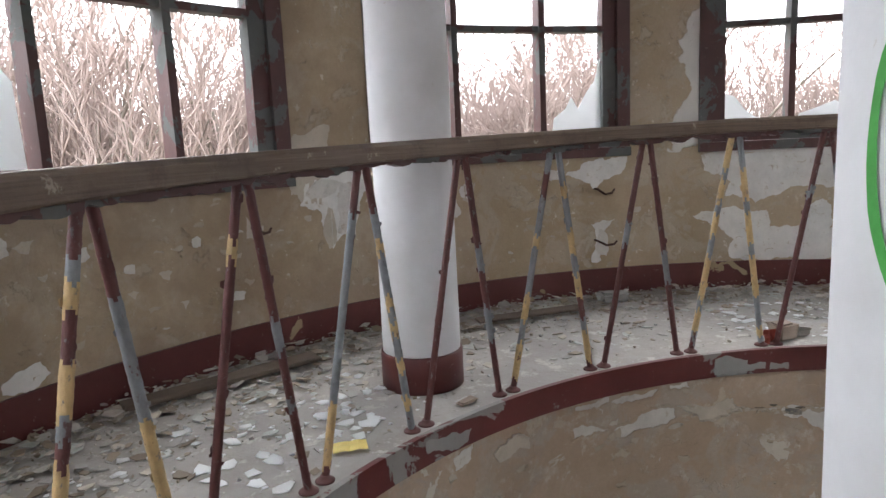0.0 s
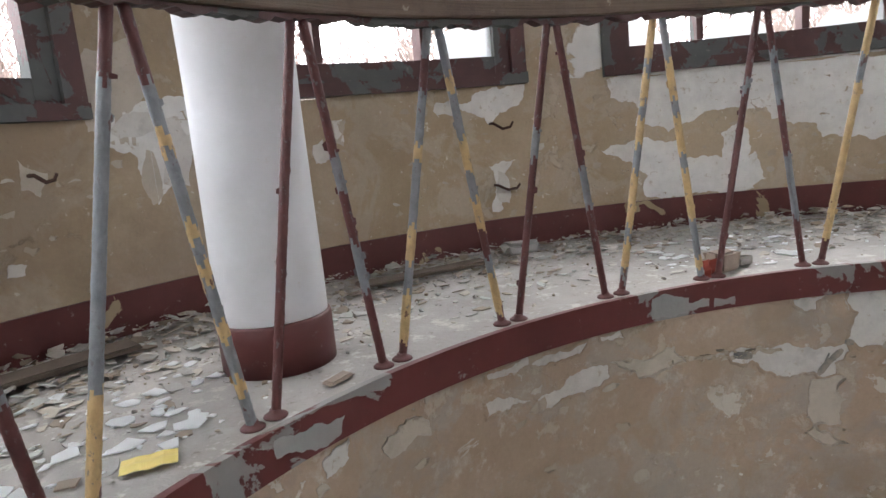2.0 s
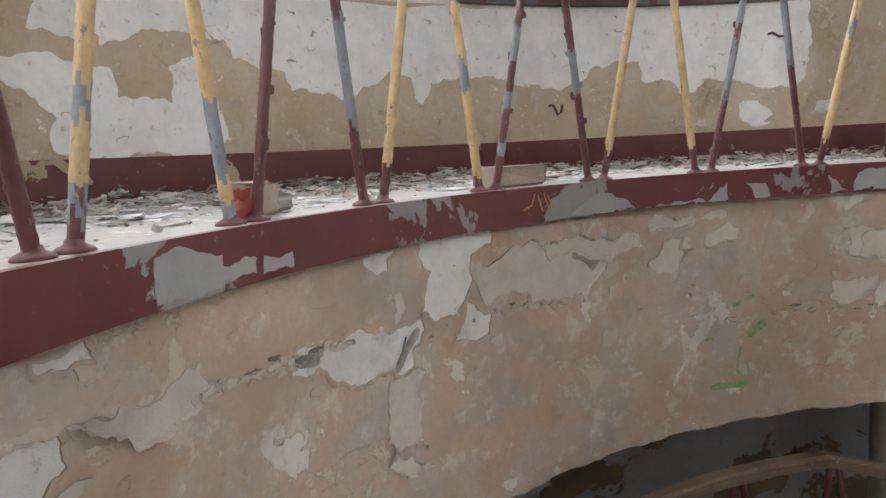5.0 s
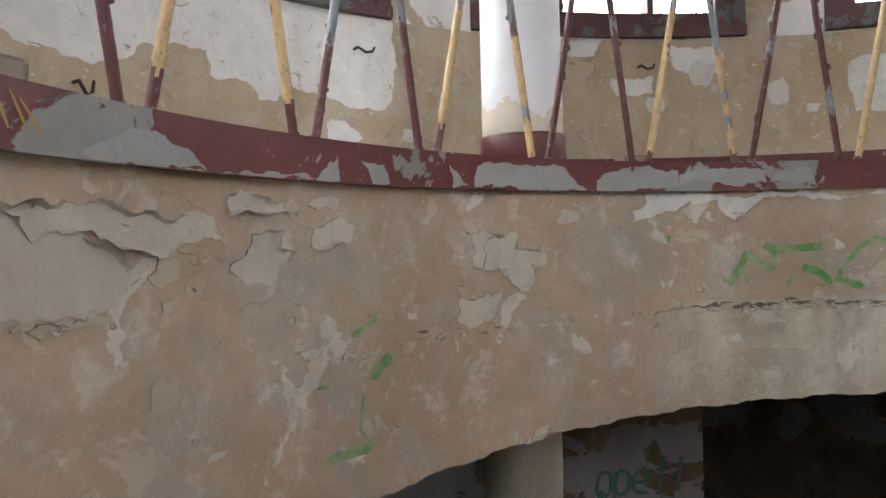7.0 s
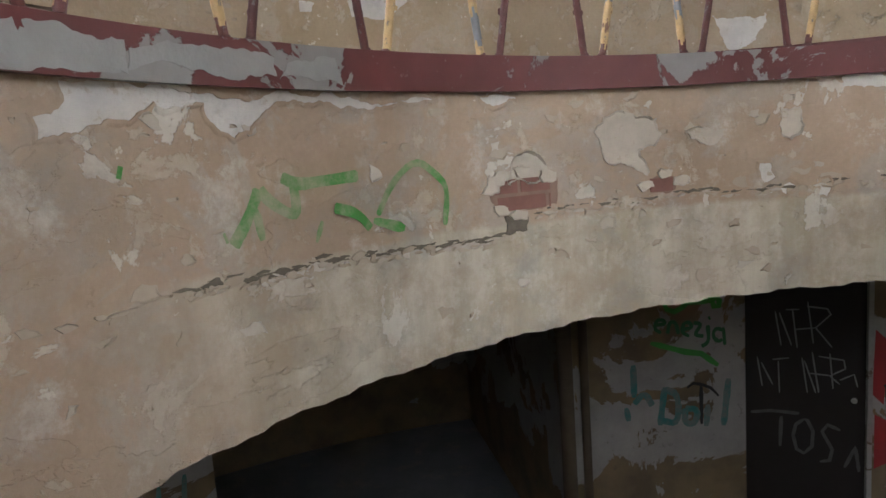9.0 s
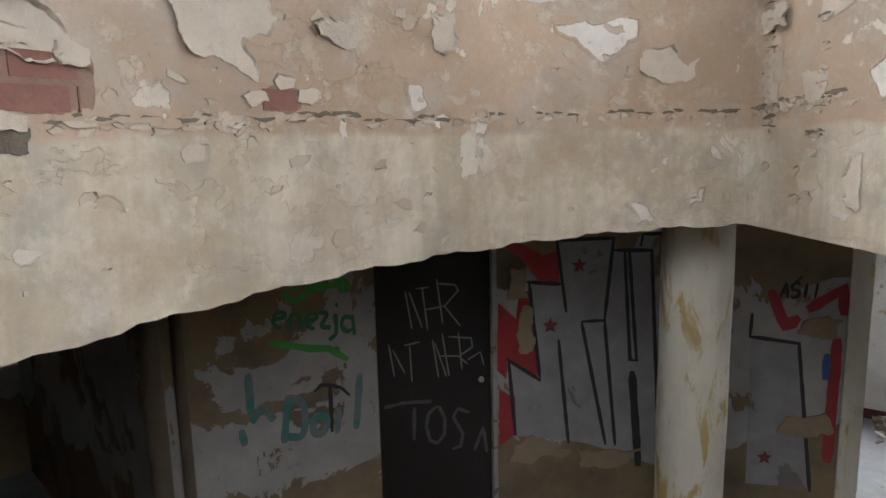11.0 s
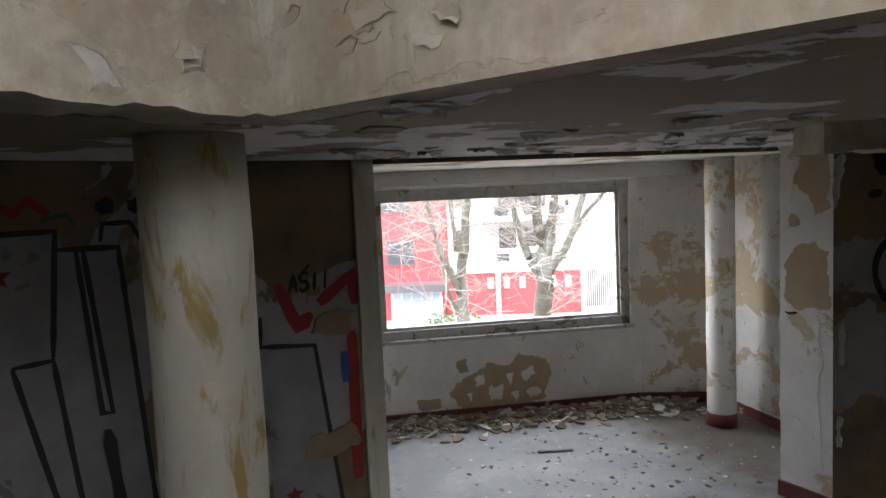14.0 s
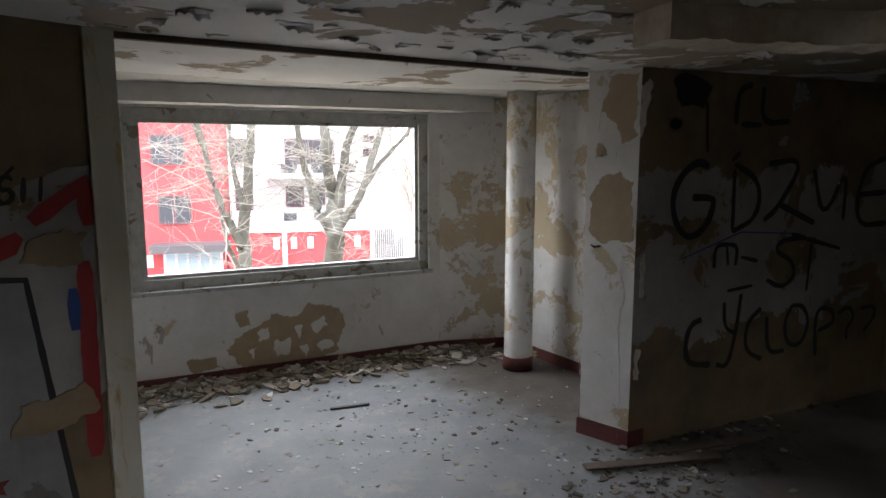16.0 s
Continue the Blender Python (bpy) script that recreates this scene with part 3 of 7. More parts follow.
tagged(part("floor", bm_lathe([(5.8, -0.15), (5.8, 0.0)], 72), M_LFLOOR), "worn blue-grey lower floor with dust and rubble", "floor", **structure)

# upper round wall with its window openings
WINDOWS = [(-3.1, -29.6), (30.2, 3.9), (69.9, 37.7), (103.0, 76.5), (136.4, 110.0), (170.0, 143.7), (203.5, 177.2), (237.0, 210.7)]
# Heads raised out of view, an added height that lets in more sky light
HEAD = 6.95


def sill_z(a):
    return 4.385 - 0.055 * min(max((a - 125) / 20, 0), 1)


wall_bm = bm_ring(WALL_UP, WALL_UP + 0.35, GALLERY - 0.12, sill_z, -110, 250, 1.5)
bm_ring(WALL_UP, WALL_UP + 0.35, HEAD, TOP, -110, 250, 1.5, wall_bm)
edges = [-110.0] + [v for hi, lo in WINDOWS for v in (lo, hi)] + [250.0]
for lo, hi in zip(edges[0::2], edges[1::2]):
    bm_ring(WALL_UP, WALL_UP + 0.35, sill_z, HEAD, lo, hi, 1.5, wall_bm)
tagged(part("wall_gallery", wall_bm, M_GWALL), "round gallery wall of beige plaster with peeling white paint", "wall", **structure)
tagged(part("wall_closing", bm_ring(2.9, 3.1, GALLERY, TOP, 250, 251, 1), M_GWALL), "plain wall at the landing", "wall", **structure)
tagged(part("baseboard_gallery", bm_ring(WALL_UP - 0.018, WALL_UP - 0.001, GALLERY, GALLERY + 0.185, -110, 250, 1.5), M_SKIRT), "maroon painted skirting, scuffed", "skirting", **structure)

glass = Shader("dusty_window_glass", 0.25)
glass.b.inputs["Transmission Weight"].default_value = 0.9
glass.b.inputs["Alpha"].default_value = 0.55
M_GLASS = glass.done(glass.mix(glass.noise(5), (0.75, 0.8, 0.82), (0.9, 0.92, 0.92)))


def gallery_window(k, hi, lo):
    """A three-light casement with two rows of panes in the round wall."""
    w = new("window_%d" % k)
    tagged(w, "tall casement window with peeling maroon and grey paint, panes broken", "window", **structure)
    SILL = sill_z((hi + lo) / 2)
    c = 0.105 / WALL_UP * 57.3
    b = 0.042 / WALL_UP * 57.3
    r0, r1 = WALL_UP - 0.022, WALL_UP + 0.13
    part("sill", bm_ring(r0 - 0.02, r1, SILL + 0.002, SILL + 0.065, lo, hi, 4), M_FRAME, w)
    part("head", bm_ring(r0, r1, HEAD - 0.08, HEAD - 0.002, lo, hi, 4), M_FRAME, w)
    for a, s in ((hi, -1), (lo, 1)):
        part("casing", bm_ring(r0, r1, SILL + 0.067, HEAD - 0.082, *sorted((a, a + s * c * 0.85)), 4), M_FRAME, w)
        part("sash_stile", bm_ring(r0 + 0.03, r1 - 0.03, SILL + 0.067, HEAD - 0.082, *sorted((a + s * c * 0.86, a + s * c * 1.75)), 4), M_FRAME, w)
    part("bottom_rail", bm_ring(r0 + 0.032, r1 - 0.032, SILL + 0.067, SILL + 0.168, lo + c * 1.76, hi - c * 1.76, 4), M_FRAME, w)
    for z in (5.22, 5.80, 6.38):
        part("transom", bm_ring(r0 + 0.035, r1 - 0.035, z, z + 0.04, lo + c * 1.76, hi - c * 1.76, 4), M_FRAME, w)
    for f in (1 / 3, 2 / 3):
        a = lo + (hi - lo) * f
        part("mullion", bm_ring(r0 + 0.02, r1 - 0.02, SILL + 0.170, HEAD - 0.085, a - b / 2, a + b / 2, 4), M_FRAME, w)
    for i in range(3):
        a0, a1 = lo + (hi - lo) * i / 3 + b, lo + (hi - lo) * (i + 1) / 3 - b
        for z0, z1 in ((5.265, 5.795), (5.845, 6.375), (6.425, 6.86)):
            p = part("pane", bm_ring(r0 + 0.07, r0 + 0.074, z0, z1, a0, a1, 4), M_GLASS, w)
            p.visible_shadow = False
    return w


for k, (hi, lo) in enumerate(WINDOWS):
    gallery_window(k + 2, hi, lo)

# lower round wall, its doors and openings
low_bm = bm_ring(WALL_LOW, WALL_LOW + 0.3, 0, CEIL, 7.2, 176, 1.5)
bm_ring(WALL_LOW, WALL_LOW + 0.3, 0, CEIL, -41.0, -23.5, 1.5, low_bm)
bm_ring(WALL_LOW, WALL_LOW + 0.3, 2.12, CEIL, -51.6, -41.0, 1.5, low_bm)
bm_ring(WALL_LOW, WALL_LOW + 0.3, 0, CEIL, -83.6, -51.6, 1.5, low_bm)
tagged(part("wall_lower", low_bm, M_LWALL), "round lower wall of dirty white paint covered in graffiti", "wall", **structure)
dark = bm_ring(7.5, 7.6, 0, CEIL, -26, 10, 2)
for a in (7.4, -24.0):
    d = Vector((math.cos(radians(a)), math.sin(radians(a))))
    n = Vector((-d.y, d.x)) * (0.1 if a > 0 else -0.1)
    q = [d * 4.3, d * 7.6, d * 7.6 + n, d * 4.3 + n]
    bm_prism([(p.x, p.y) for p in q], 0, CEIL, dark)
tagged(part("wall_corridor", dark, M_LWALL), "walls of an unlit corridor", "wall", **structure)
tagged(part("floor_corridor", bm_ring(5.8, 7.6, -0.15, -0.001, -26, 10, 2), M_LFLOOR), "unlit corridor floor", "floor", **structure)
tagged(part("ceiling_corridor", bm_ring(5.81, 7.6, CEIL, CEIL + 0.1, -26, 10, 2), M_CEIL), "unlit corridor ceiling", "ceiling", **structure)


def long_wall(name, points, t, z0, z1, material, label):
    """A wall of thickness t to the right of the way along points."""
    bm = bmesh.new()
    left = [Vector(p) for p in points]
    right = []
    for k, p in enumerate(left):
        d = (left[min(k + 1, len(left) - 1)] - left[max(k - 1, 0)]).normalized()
        right.append(p + Vector((d.y, -d.x)) * t)
    for k in range(len(left) - 1):
        bm_prism([tuple(left[k]), tuple(right[k]), tuple(right[k + 1]), tuple(left[k + 1])], z0, z1, bm)
    return tagged(part(name, bm, material), label, "wall", **structure)


GL = [(-2.34, -3.55), (-3.9, -3.12), (-4.83, -2.864), (-4.85, -1.5), (-4.65, -0.5), (-4.3, 0.3)]
long_wall("wall_graffiti", GL[::-1], 0.30, 0, CEIL, M_LWALL, "dirty plaster wall with large black graffiti")
B0, BD = Vector((-0.17, -6.66)), Vector((-0.9721, 0.2344))
BN = Vector((0.2344, 0.9721))


def bay(u, v):
    p = B0 + BD * u + BN * v
    return (p.x, p.y)


WU0, WU1, WZ0, WZ1 = 0.0, 2.58, 0.815, 2.27
bay_bm = bm_prism([bay(-0.5, 0), bay(3.5, 0), bay(3.5, -0.3), bay(-0.5, -0.3)], 0, WZ0)
bm_prism([bay(-0.5, 0), bay(3.5, 0), bay(3.5, -0.3), bay(-0.5, -0.3)], WZ1, CEIL, bay_bm)
bm_prism([bay(-0.5, 0), bay(WU0, 0), bay(WU0, -0.3), bay(-0.5, -0.3)], WZ0, WZ1, bay_bm)
bm_prism([bay(WU1, 0), bay(3.5, 0), bay(3.5, -0.3), bay(WU1, -0.3)], WZ0, WZ1, bay_bm)
tagged(part("wall_bay", bay_bm, M_BAY), "white wall under the wide window, paint peeled to ochre", "wall", **structure)
RW = [bay(2.69, 0), (-3.40, -5.70), (-3.27, -4.7), (-3.0, -3.9)]
long_wall("wall_bay_side", RW, -0.25, 0, CEIL, M_BAYSIDE, "side wall of the window bay with peeling cream paint")
long_wall("wall_bay_other_side", [(0.46, -4.57), (0.1, -6.9)], -0.25, 0, CEIL, M_BAY, "side wall of the window bay")
tagged(part("wall_pier", bm_prism([(-2.29, -3.91), (-2.338, -3.551), (-3.1, -3.52), (-3.15, -3.85)], 0, CEIL - 0.002), M_BAY), "white plastered pier with chipped arrises and a maroon foot", "pier", **structure)
tagged(part("baseboard_pier", bm_prism([(-2.27, -3.92), (-2.32, -3.54), (-2.8, -3.46), (-2.8, -3.93)], 0, 0.11), M_SKIRT), "maroon painted foot of the pier", "skirting", **structure)
floor_bay = [bay(-0.6, -0.3), bay(3.6, -0.3), (-3.9, -4.0), (0.6, -4.4)]
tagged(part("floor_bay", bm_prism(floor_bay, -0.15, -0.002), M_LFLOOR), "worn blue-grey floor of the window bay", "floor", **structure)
tagged(part("ceiling_bay", bm_prism(floor_bay, CEIL + 0.003, CEIL + 0.12), M_BAY), "ceiling of the window bay", "ceiling", **structure)
long_wall("baseboard_bay_side", [(x + 0.013 * (k < 2), y + 0.013 * (k < 2)) for k, (x, y) in enumerate(RW)], -0.011, 0, 0.1, M_SKIRT, "dark maroon skirting of the bay side wall")
BAYF = on_line(bay(0, 0), bay(3, 0))
wall_b = bpy.data.objects["wall_bay"]
M_OCHRE = plain("bared_ochre_distemper", (0.295, 0.23, 0.15), 0.9, scale=8, vary=0.3, dist=0.004)


def bay_face(u, z, off=0.0):
    return BAYF(u, z, -off)


for k, outline in enumerate(([(0.875, 0.417), (1.071, 0.544), (1.266, 0.497), (1.395, 0.611), (1.678, 0.531), (1.728, 0.394), (1.669, 0.137), (1.354, 0.074), (1.005, 0.073), (0.815, 0.1), (0.683, 0.268), (0.756, 0.357)], [(0.367, 0.214), (0.59, 0.221), (0.675, 0.096), (0.426, 0.084)], [(0.779, 0.575), (0.882, 0.589), (0.901, 0.463), (0.806, 0.449)])):
    part("bare_patch", bm_torn(bay_face, torn_edge(outline, 640 + k, 1.0, 0.22), 1.0, 0.002), M_OCHRE, wall_b)
for k, outline in enumerate(([(1.112, 0.312), (1.235, 0.307), (1.216, 0.171), (1.106, 0.15)], [(0.945, 0.383), (1.043, 0.422), (1.024, 0.323), (0.956, 0.307)], [(1.415, 0.404), (1.545, 0.467), (1.569, 0.386), (1.464, 0.321)], [(1.263, 0.396), (1.339, 0.413), (1.31, 0.288)], [(1.461, 0.217), (1.592, 0.252), (1.617, 0.186), (1.511, 0.147)], [(0.868, 0.243), (0.94, 0.259), (0.913, 0.162)], [(1.308, 0.226), (1.384, 0.227), (1.355, 0.126)])):
    part("paint_remnant", bm_torn(bay_face, torn_edge(outline, 660 + k, 1.0, 0.24), 1.0, 0.0045), M_BAY, wall_b)
PIERF = on_line((-2.338, -3.551), (-2.29, -3.91))


def pier_face(u, z, off=0.0):
    return PIERF(u, z, off)


pier = bpy.data.objects["wall_pier"]
for k, outline in enumerate(([(0.02, 1.74), (0.02, 1.36), (0.2, 1.33), (0.33, 1.40), (0.34, 1.62), (0.25, 1.76), (0.12, 1.80)], [(0.01, 2.40), (0.01, 2.02), (0.12, 1.97), (0.2, 2.12), (0.3, 2.2), (0.28, 2.40)], [(0.22, 1.9), (0.3, 1.88), (0.28, 1.98)])):
    part("bare_patch", bm_torn(pier_face, torn_edge(outline, 680 + k, 1.0, 0.2), 1.0, 0.002), M_OCHRE, pier)
for k, outline in enumerate(([(0.10, 1.30), (0.355, 1.31), (0.355, 0.2), (0.07, 0.2), (0.09, 0.7), (0.06, 1.0)], [(0.2, 2.41), (0.355, 2.41), (0.35, 2.1), (0.28, 2.05), (0.26, 2.2)])):
    part("paint_remnant", bm_torn(pier_face, torn_edge(outline, 690 + k, 1.0, 0.12), 1.0, 0.004, 0.0, k), M_BAY, pier)
tagged(part("baseboard_bay", bm_prism([bay(-0.3, 0.012), bay(2.69, 0.012), bay(2.69, 0.001), bay(-0.3, 0.001)], 0, 0.1), M_SKIRT), "dark maroon skirting under the window", "skirting", **structure)
tagged(part("trim_beam", bm_prism([bay(-0.3, 0.3), bay(3.1, 0.3), bay(3.1, 0.002), bay(-0.3, 0.002)], 2.29, CEIL - 0.001), M_BAY), "painted beam above the wide window", "beam", **structure)
tagged(part("trim_groove", bm_prism([(0.45, -4.30), (-2.30, -3.93), (-2.305, -3.97), (0.445, -4.34)], CEIL - 0.028, CEIL - 0.001), M_DARKWD), "dark curtain track across the ceiling", "track", **structure)

bigwin = tagged(new("window_1"), "wide window opening with a chipped white frame and no glass", "window", **structure)
F = 0.09
for name, u0, u1, z0, z1 in (("bottom_rail", WU0, WU1, WZ0 + 0.002, WZ0 + F), ("top_rail", WU0, WU1, WZ1 - F, WZ1 - 0.002), ("stile", WU0 + 0.002, WU0 + F, WZ0 + F, WZ1 - F), ("stile", WU1 - F, WU1 - 0.002, WZ0 + F, WZ1 - F)):
    part(name, bm_prism([bay(u0, -0.03), bay(u1, -0.03), bay(u1, -0.15), bay(u0, -0.15)], z0, z1), M_WFRAME, bigwin)
    bm = bmesh.new()
    if name == "stile":
        e0, e1 = (u1, u1 + 0.03) if u0 < 1 else (u0 - 0.03, u0)
        bm_prism([bay(e0, -0.06), bay(e1, -0.06), bay(e1, -0.12), bay(e0, -0.12)], z0, z1, bm)
    else:
        e0, e1 = (z1, z1 + 0.03) if z0 < 1 else (z0 - 0.03, z0)
        bm_prism([bay(u0 + F, -0.06), bay(u1 - F, -0.06), bay(u1 - F, -0.12), bay(u0 + F, -0.12)], e0, e1, bm)
    part("rebate", bm, M_WFRAME, bigwin)
part("sill", bm_prism([bay(WU0 - 0.03, 0.03), bay(WU1 + 0.03, 0.03), bay(WU1 + 0.03, -0.03), bay(WU0 - 0.03, -0.03)], WZ0 - 0.03, WZ0 + 0.002), M_WFRAME, bigwin)

# stairs: two winding flights and a landing between them
STAIR_IN, STAIR_OUT, MID = 1.12, 2.34, 1.33
stair = tagged(new("staircase"), "winding concrete staircase in the round well", "stairs", **structure)
for k in range(10):
    a1 = 258 - k * 13.3
    top = GALLERY - (k + 1) * 0.19
    part("step", bm_ring(STAIR_IN, STAIR_OUT, top - 0.3, top, a1 - 13.2, a1, 4), M_CONC, stair)
part("landing", bm_ring(STAIR_IN, STAIR_OUT, MID - 0.25, MID, 48, 124.6, 4), M_CONC, stair)
for k in range(6):
    a1 = 47.9 - k * 13.5
    top = MID - (k + 1) * 0.19
    part("step", bm_ring(STAIR_IN, STAIR_OUT, max(top - 0.3, 0), top, a1 - 13.4, a1, 4), M_CONC, stair)

# ------------------------------------------------------------------ columns
def column(name, x, y, r, z0, z1, material, label, foot=0.0):
    ob = tagged(new(name), label, "column")
    ob.location = (0, 0, 0)
    n = 14
    prof = [(r * (1 + 0.012 * math.sin(k * 1.7)), z0 + (z1 - z0) * k / n) for k in range(n + 1)]
    prof[0] = (r, z0 + 0.001)
    part("shaft", bm_lathe(prof, 48, x, y), material, ob)
    if foot:
        part("painted_foot", bm_lathe([(r + 0.012, z0), (r + 0.012, z0 + foot - 0.008), (r + 0.006, z0 + foot)], 48, x, y), M_SKIRT, ob, "maroon painted base band")
    return ob


column("column", -2.415, 1.87, 0.180, GALLERY, TOP, M_WCOL, "round white column on the gallery with a maroon base band", 0.17)
column("column", 2.591, 1.724, 0.188, GALLERY, TOP, M_WCOL, "round white column, paint gone near its maroon base", 0.17)
column("column", 2.575, 1.76, 0.18, 0.0, CEIL, M_DCOL, "grimy brown plaster column under the gallery beside the stairs")
column("column", 1.462, -2.772, 0.165, 0.0, CEIL, M_SCOL, "cream column with ochre water stains under the corner")
column("column", -2.99, -5.17, 0.125, 0.0, CEIL, M_BAYSIDE, "slender column with peeling cream paint at the bay wall", 0.12)


def graffiti_column(a, r0):
    p = polar(r0, a, 0)
    ob = column("column", p.x, p.y, 0.20, 0.0, TOP, M_WCOL, "white stairwell column sprayed with green graffiti")
    return ob


for a, r in ((178.1, 1.06), (62.0, 0.97), (-65.7, 1.119)):
    graffiti_column(a, r)

# ------------------------------------------------------------------ balustrade round the gallery
PITCH = 11.17
RAIL_Z = 4.515


def rail_z(a):
    return RAIL_Z - 0.001 * max(a - 112, 0)



PLAIN_COATS = ("mmmmmmmgmmmmmmgmmmmm", "mmmmgmmmmmgggmmmmmmm", "yyygyyyyyggyyyygyyym", "ggyyygyyyygyyyyygyym")
# coats of paint down each pair of rods, top to bottom: m maroon, g blue-grey, y yellow
COATS = {
    184.5: ("mmgymmyygmyyggggyyyy", "mmmmggggggyyyyyyyyyy"), 173.2: ("mmmymmmmmmmmmmmmmmmm", "mmmmmmmmggmmmgmmmmmm"), 162.0: ("mmmggggggggggggyyyym", "mmmggygggygyggyggygg"),
    150.4: ("mmmmmmmmmmmmmmmmmmmm", "mmmmmmmggmmmgggmmmmm"), 139.6: ("ggmmgggyggggyyggyyym", "gggygggyyggyymmgyyym"), 128.0: ("mmmmmmmggmmmmmmmmmmm", "mmmmmmmmmmgggmmmmmmm"),
    117.1: ("yyygyygyyggyyyygyygm", "gggyyygyyygyyyygggyg"), 107.0: ("mmmmmgmmmmmmmmmmmmmm", "mmmggggmmmmgggggmmmm"), 96.8: ("yyyyggyyyyyyyyyyyymm", "mmmgyggygyyyggyyyyym"),
    85.7: ("mmmmggmmmmggmmgmmgmm", "mmmmmgmmmmmgggmmmmmm"), 74.0: ("yyyyyyyyyyyyyyyyyymm", "yyyygyyyyyyyyyyyyymm"), 62.2: ("gggggggggmgggggmmmmm", "ggggggggggggmmmmmmmm"),
    50.9: ("yyygyyyyygyyyyyyyymm", "mmgggggggggyyyyygyyy"), 39.1: ("mmmmgmmmmmmmmmmmmmmm", "gggggggmmgmmmmmmmmmm"), 28.1: ("yyyyyyygyyyyyyyyyyym", "gggggggggggyyygygyym"),
    17.0: ("mmmmmmmmmmgmmmmmmmmm", "mmmmmmmmmmmmmmggmmmm"), 6.4: ("yyyyyygyyyyyyyyyyyyy", "yyyygyyyyyyggyyyyggy"),
}


def coat(name, c):
    """One coat of baluster paint, rubbed and dusty, chipped to the coats below."""
    s = Shader(name, 0.55)
    vec = s.stretch(30, 30, 22, s.shifted())
    n = s.noise(1.0, 6, 0.65, vec=vec)
    t = s.mix(s.span(n, 0.35, 0.7), c, tuple(v * 0.66 for v in c))
    t = s.mix(s.span(s.noise(1.0, 5, 0.7, vec=s.stretch(60, 60, 34, s.shifted())), 0.60, 0.64, 0, 0.8), t, (0.16, 0.15, 0.145))
    t = s.mix(s.span(s.noise(1.0, 4, 0.6, vec=s.stretch(18, 18, 11, s.shifted())), 0.64, 0.66, 0, 0.85), t, (0.10, 0.035, 0.03))
    return s.done(t, s.noise(90, 5), 0.004, 0.8)


M_COATS = {"m": coat("maroon_baluster_coat", (0.115, 0.034, 0.032)), "g": coat("blue_grey_baluster_coat", (0.24, 0.255, 0.27)), "y": coat("yellow_baluster_coat", (0.60, 0.42, 0.20))}


def rod_mesh(coats, seed):
    """A baluster of unit length whose coats end in ragged steps; thicker coats stand proud."""
    rnd = random.Random(seed)
    n, sides = 96, 10
    bm = bmesh.new()
    shift = [rnd.uniform(-0.5, 0.5) for _ in range(sides)]
    def which(k, i):
        f = 1 - (k + 0.5) / n
        j = f * len(coats) + 0.45 * math.sin(i * 1.9 + k * 0.35) * (0.5 + shift[i])
        return coats[min(max(int(j), 0), len(coats) - 1)]
    rings = []
    for k in range(n + 1):
        ring = []
        for i in range(sides):
            c = which(min(k, n - 1), i)
            r = 0.0134 + {"m": 0.0, "g": 0.0007, "y": 0.0014}[c] + rnd.uniform(-0.0005, 0.0009) + (0.003 if c == "m" and rnd.random() < 0.012 else 0)
            t = i * math.tau / sides
            ring.append(bm.verts.new((r * math.cos(t), r * math.sin(t), k / n)))
        rings.append(ring)
    order = "mgy"
    for k in range(n):
        for i in range(sides):
            f = bm.faces.new((rings[k][i], rings[k][(i + 1) % sides], rings[k + 1][(i + 1) % sides], rings[k + 1][i]))
            f.material_index = order.index(which(k, i))
            f.smooth = True
    # strips of curling paint that stand off the rod
    for _ in range(rnd.randint(8, 20) if coats.count("m") > 11 else rnd.randint(3, 8)):
        z, t, h = rnd.uniform(0.1, 0.97), rnd.uniform(0, 6.28), rnd.uniform(0.010, 0.034)
        d, e = Vector((math.cos(t), math.sin(t), 0)), Vector((-math.sin(t), math.cos(t), 0))
        w = rnd.uniform(0.017, 0.026)
        q = [d * 0.0128 - e * 0.004 + Vector((0, 0, z)), d * 0.0128 - e * 0.003 + Vector((0, 0, z + h)), d * w + e * 0.006 + Vector((0, 0, z + h * 0.8)), d * (w - 0.002) + e * 0.008 + Vector((0, 0, z + h * 0.2))]
        f = bm.faces.new([bm.verts.new(p) for p in q])
        f.material_index = order.index(coats[min(int((1 - z) * len(coats)), len(coats) - 1)])
    bm.faces.new(rings[0][::-1])
    bm.faces.new(rings[-1])
    me = mesh_of("rod", bm)
    for c in order:
        me.materials.append(M_COATS[c])
    return me


PLAIN_RODS = [rod_mesh(c, 60 + k) for k, c in enumerate(PLAIN_COATS)]
FLANGE = mesh_of("flange", bm_lathe([(0.034, 0.0), (0.034, 0.004), (0.028, 0.009), (0.017, 0.014), (0.015, 0.022)], 14))
FLANGE.materials.append(M_RODMAROON)


def place_rod(low, high, parent, mesh):
    d = high - low
    rod = part("rod", mesh, None, parent)
    rod.matrix_basis = Matrix.Translation(low) @ d.to_track_quat("Z", "Y").to_matrix().to_4x4() @ Matrix.Diagonal((1, 1, d.length, 1))
    fl = part("flange", FLANGE, None, parent)
    fl.matrix_basis = Matrix.Translation(low + Vector((0, 0, 0.0005)))
    return rod


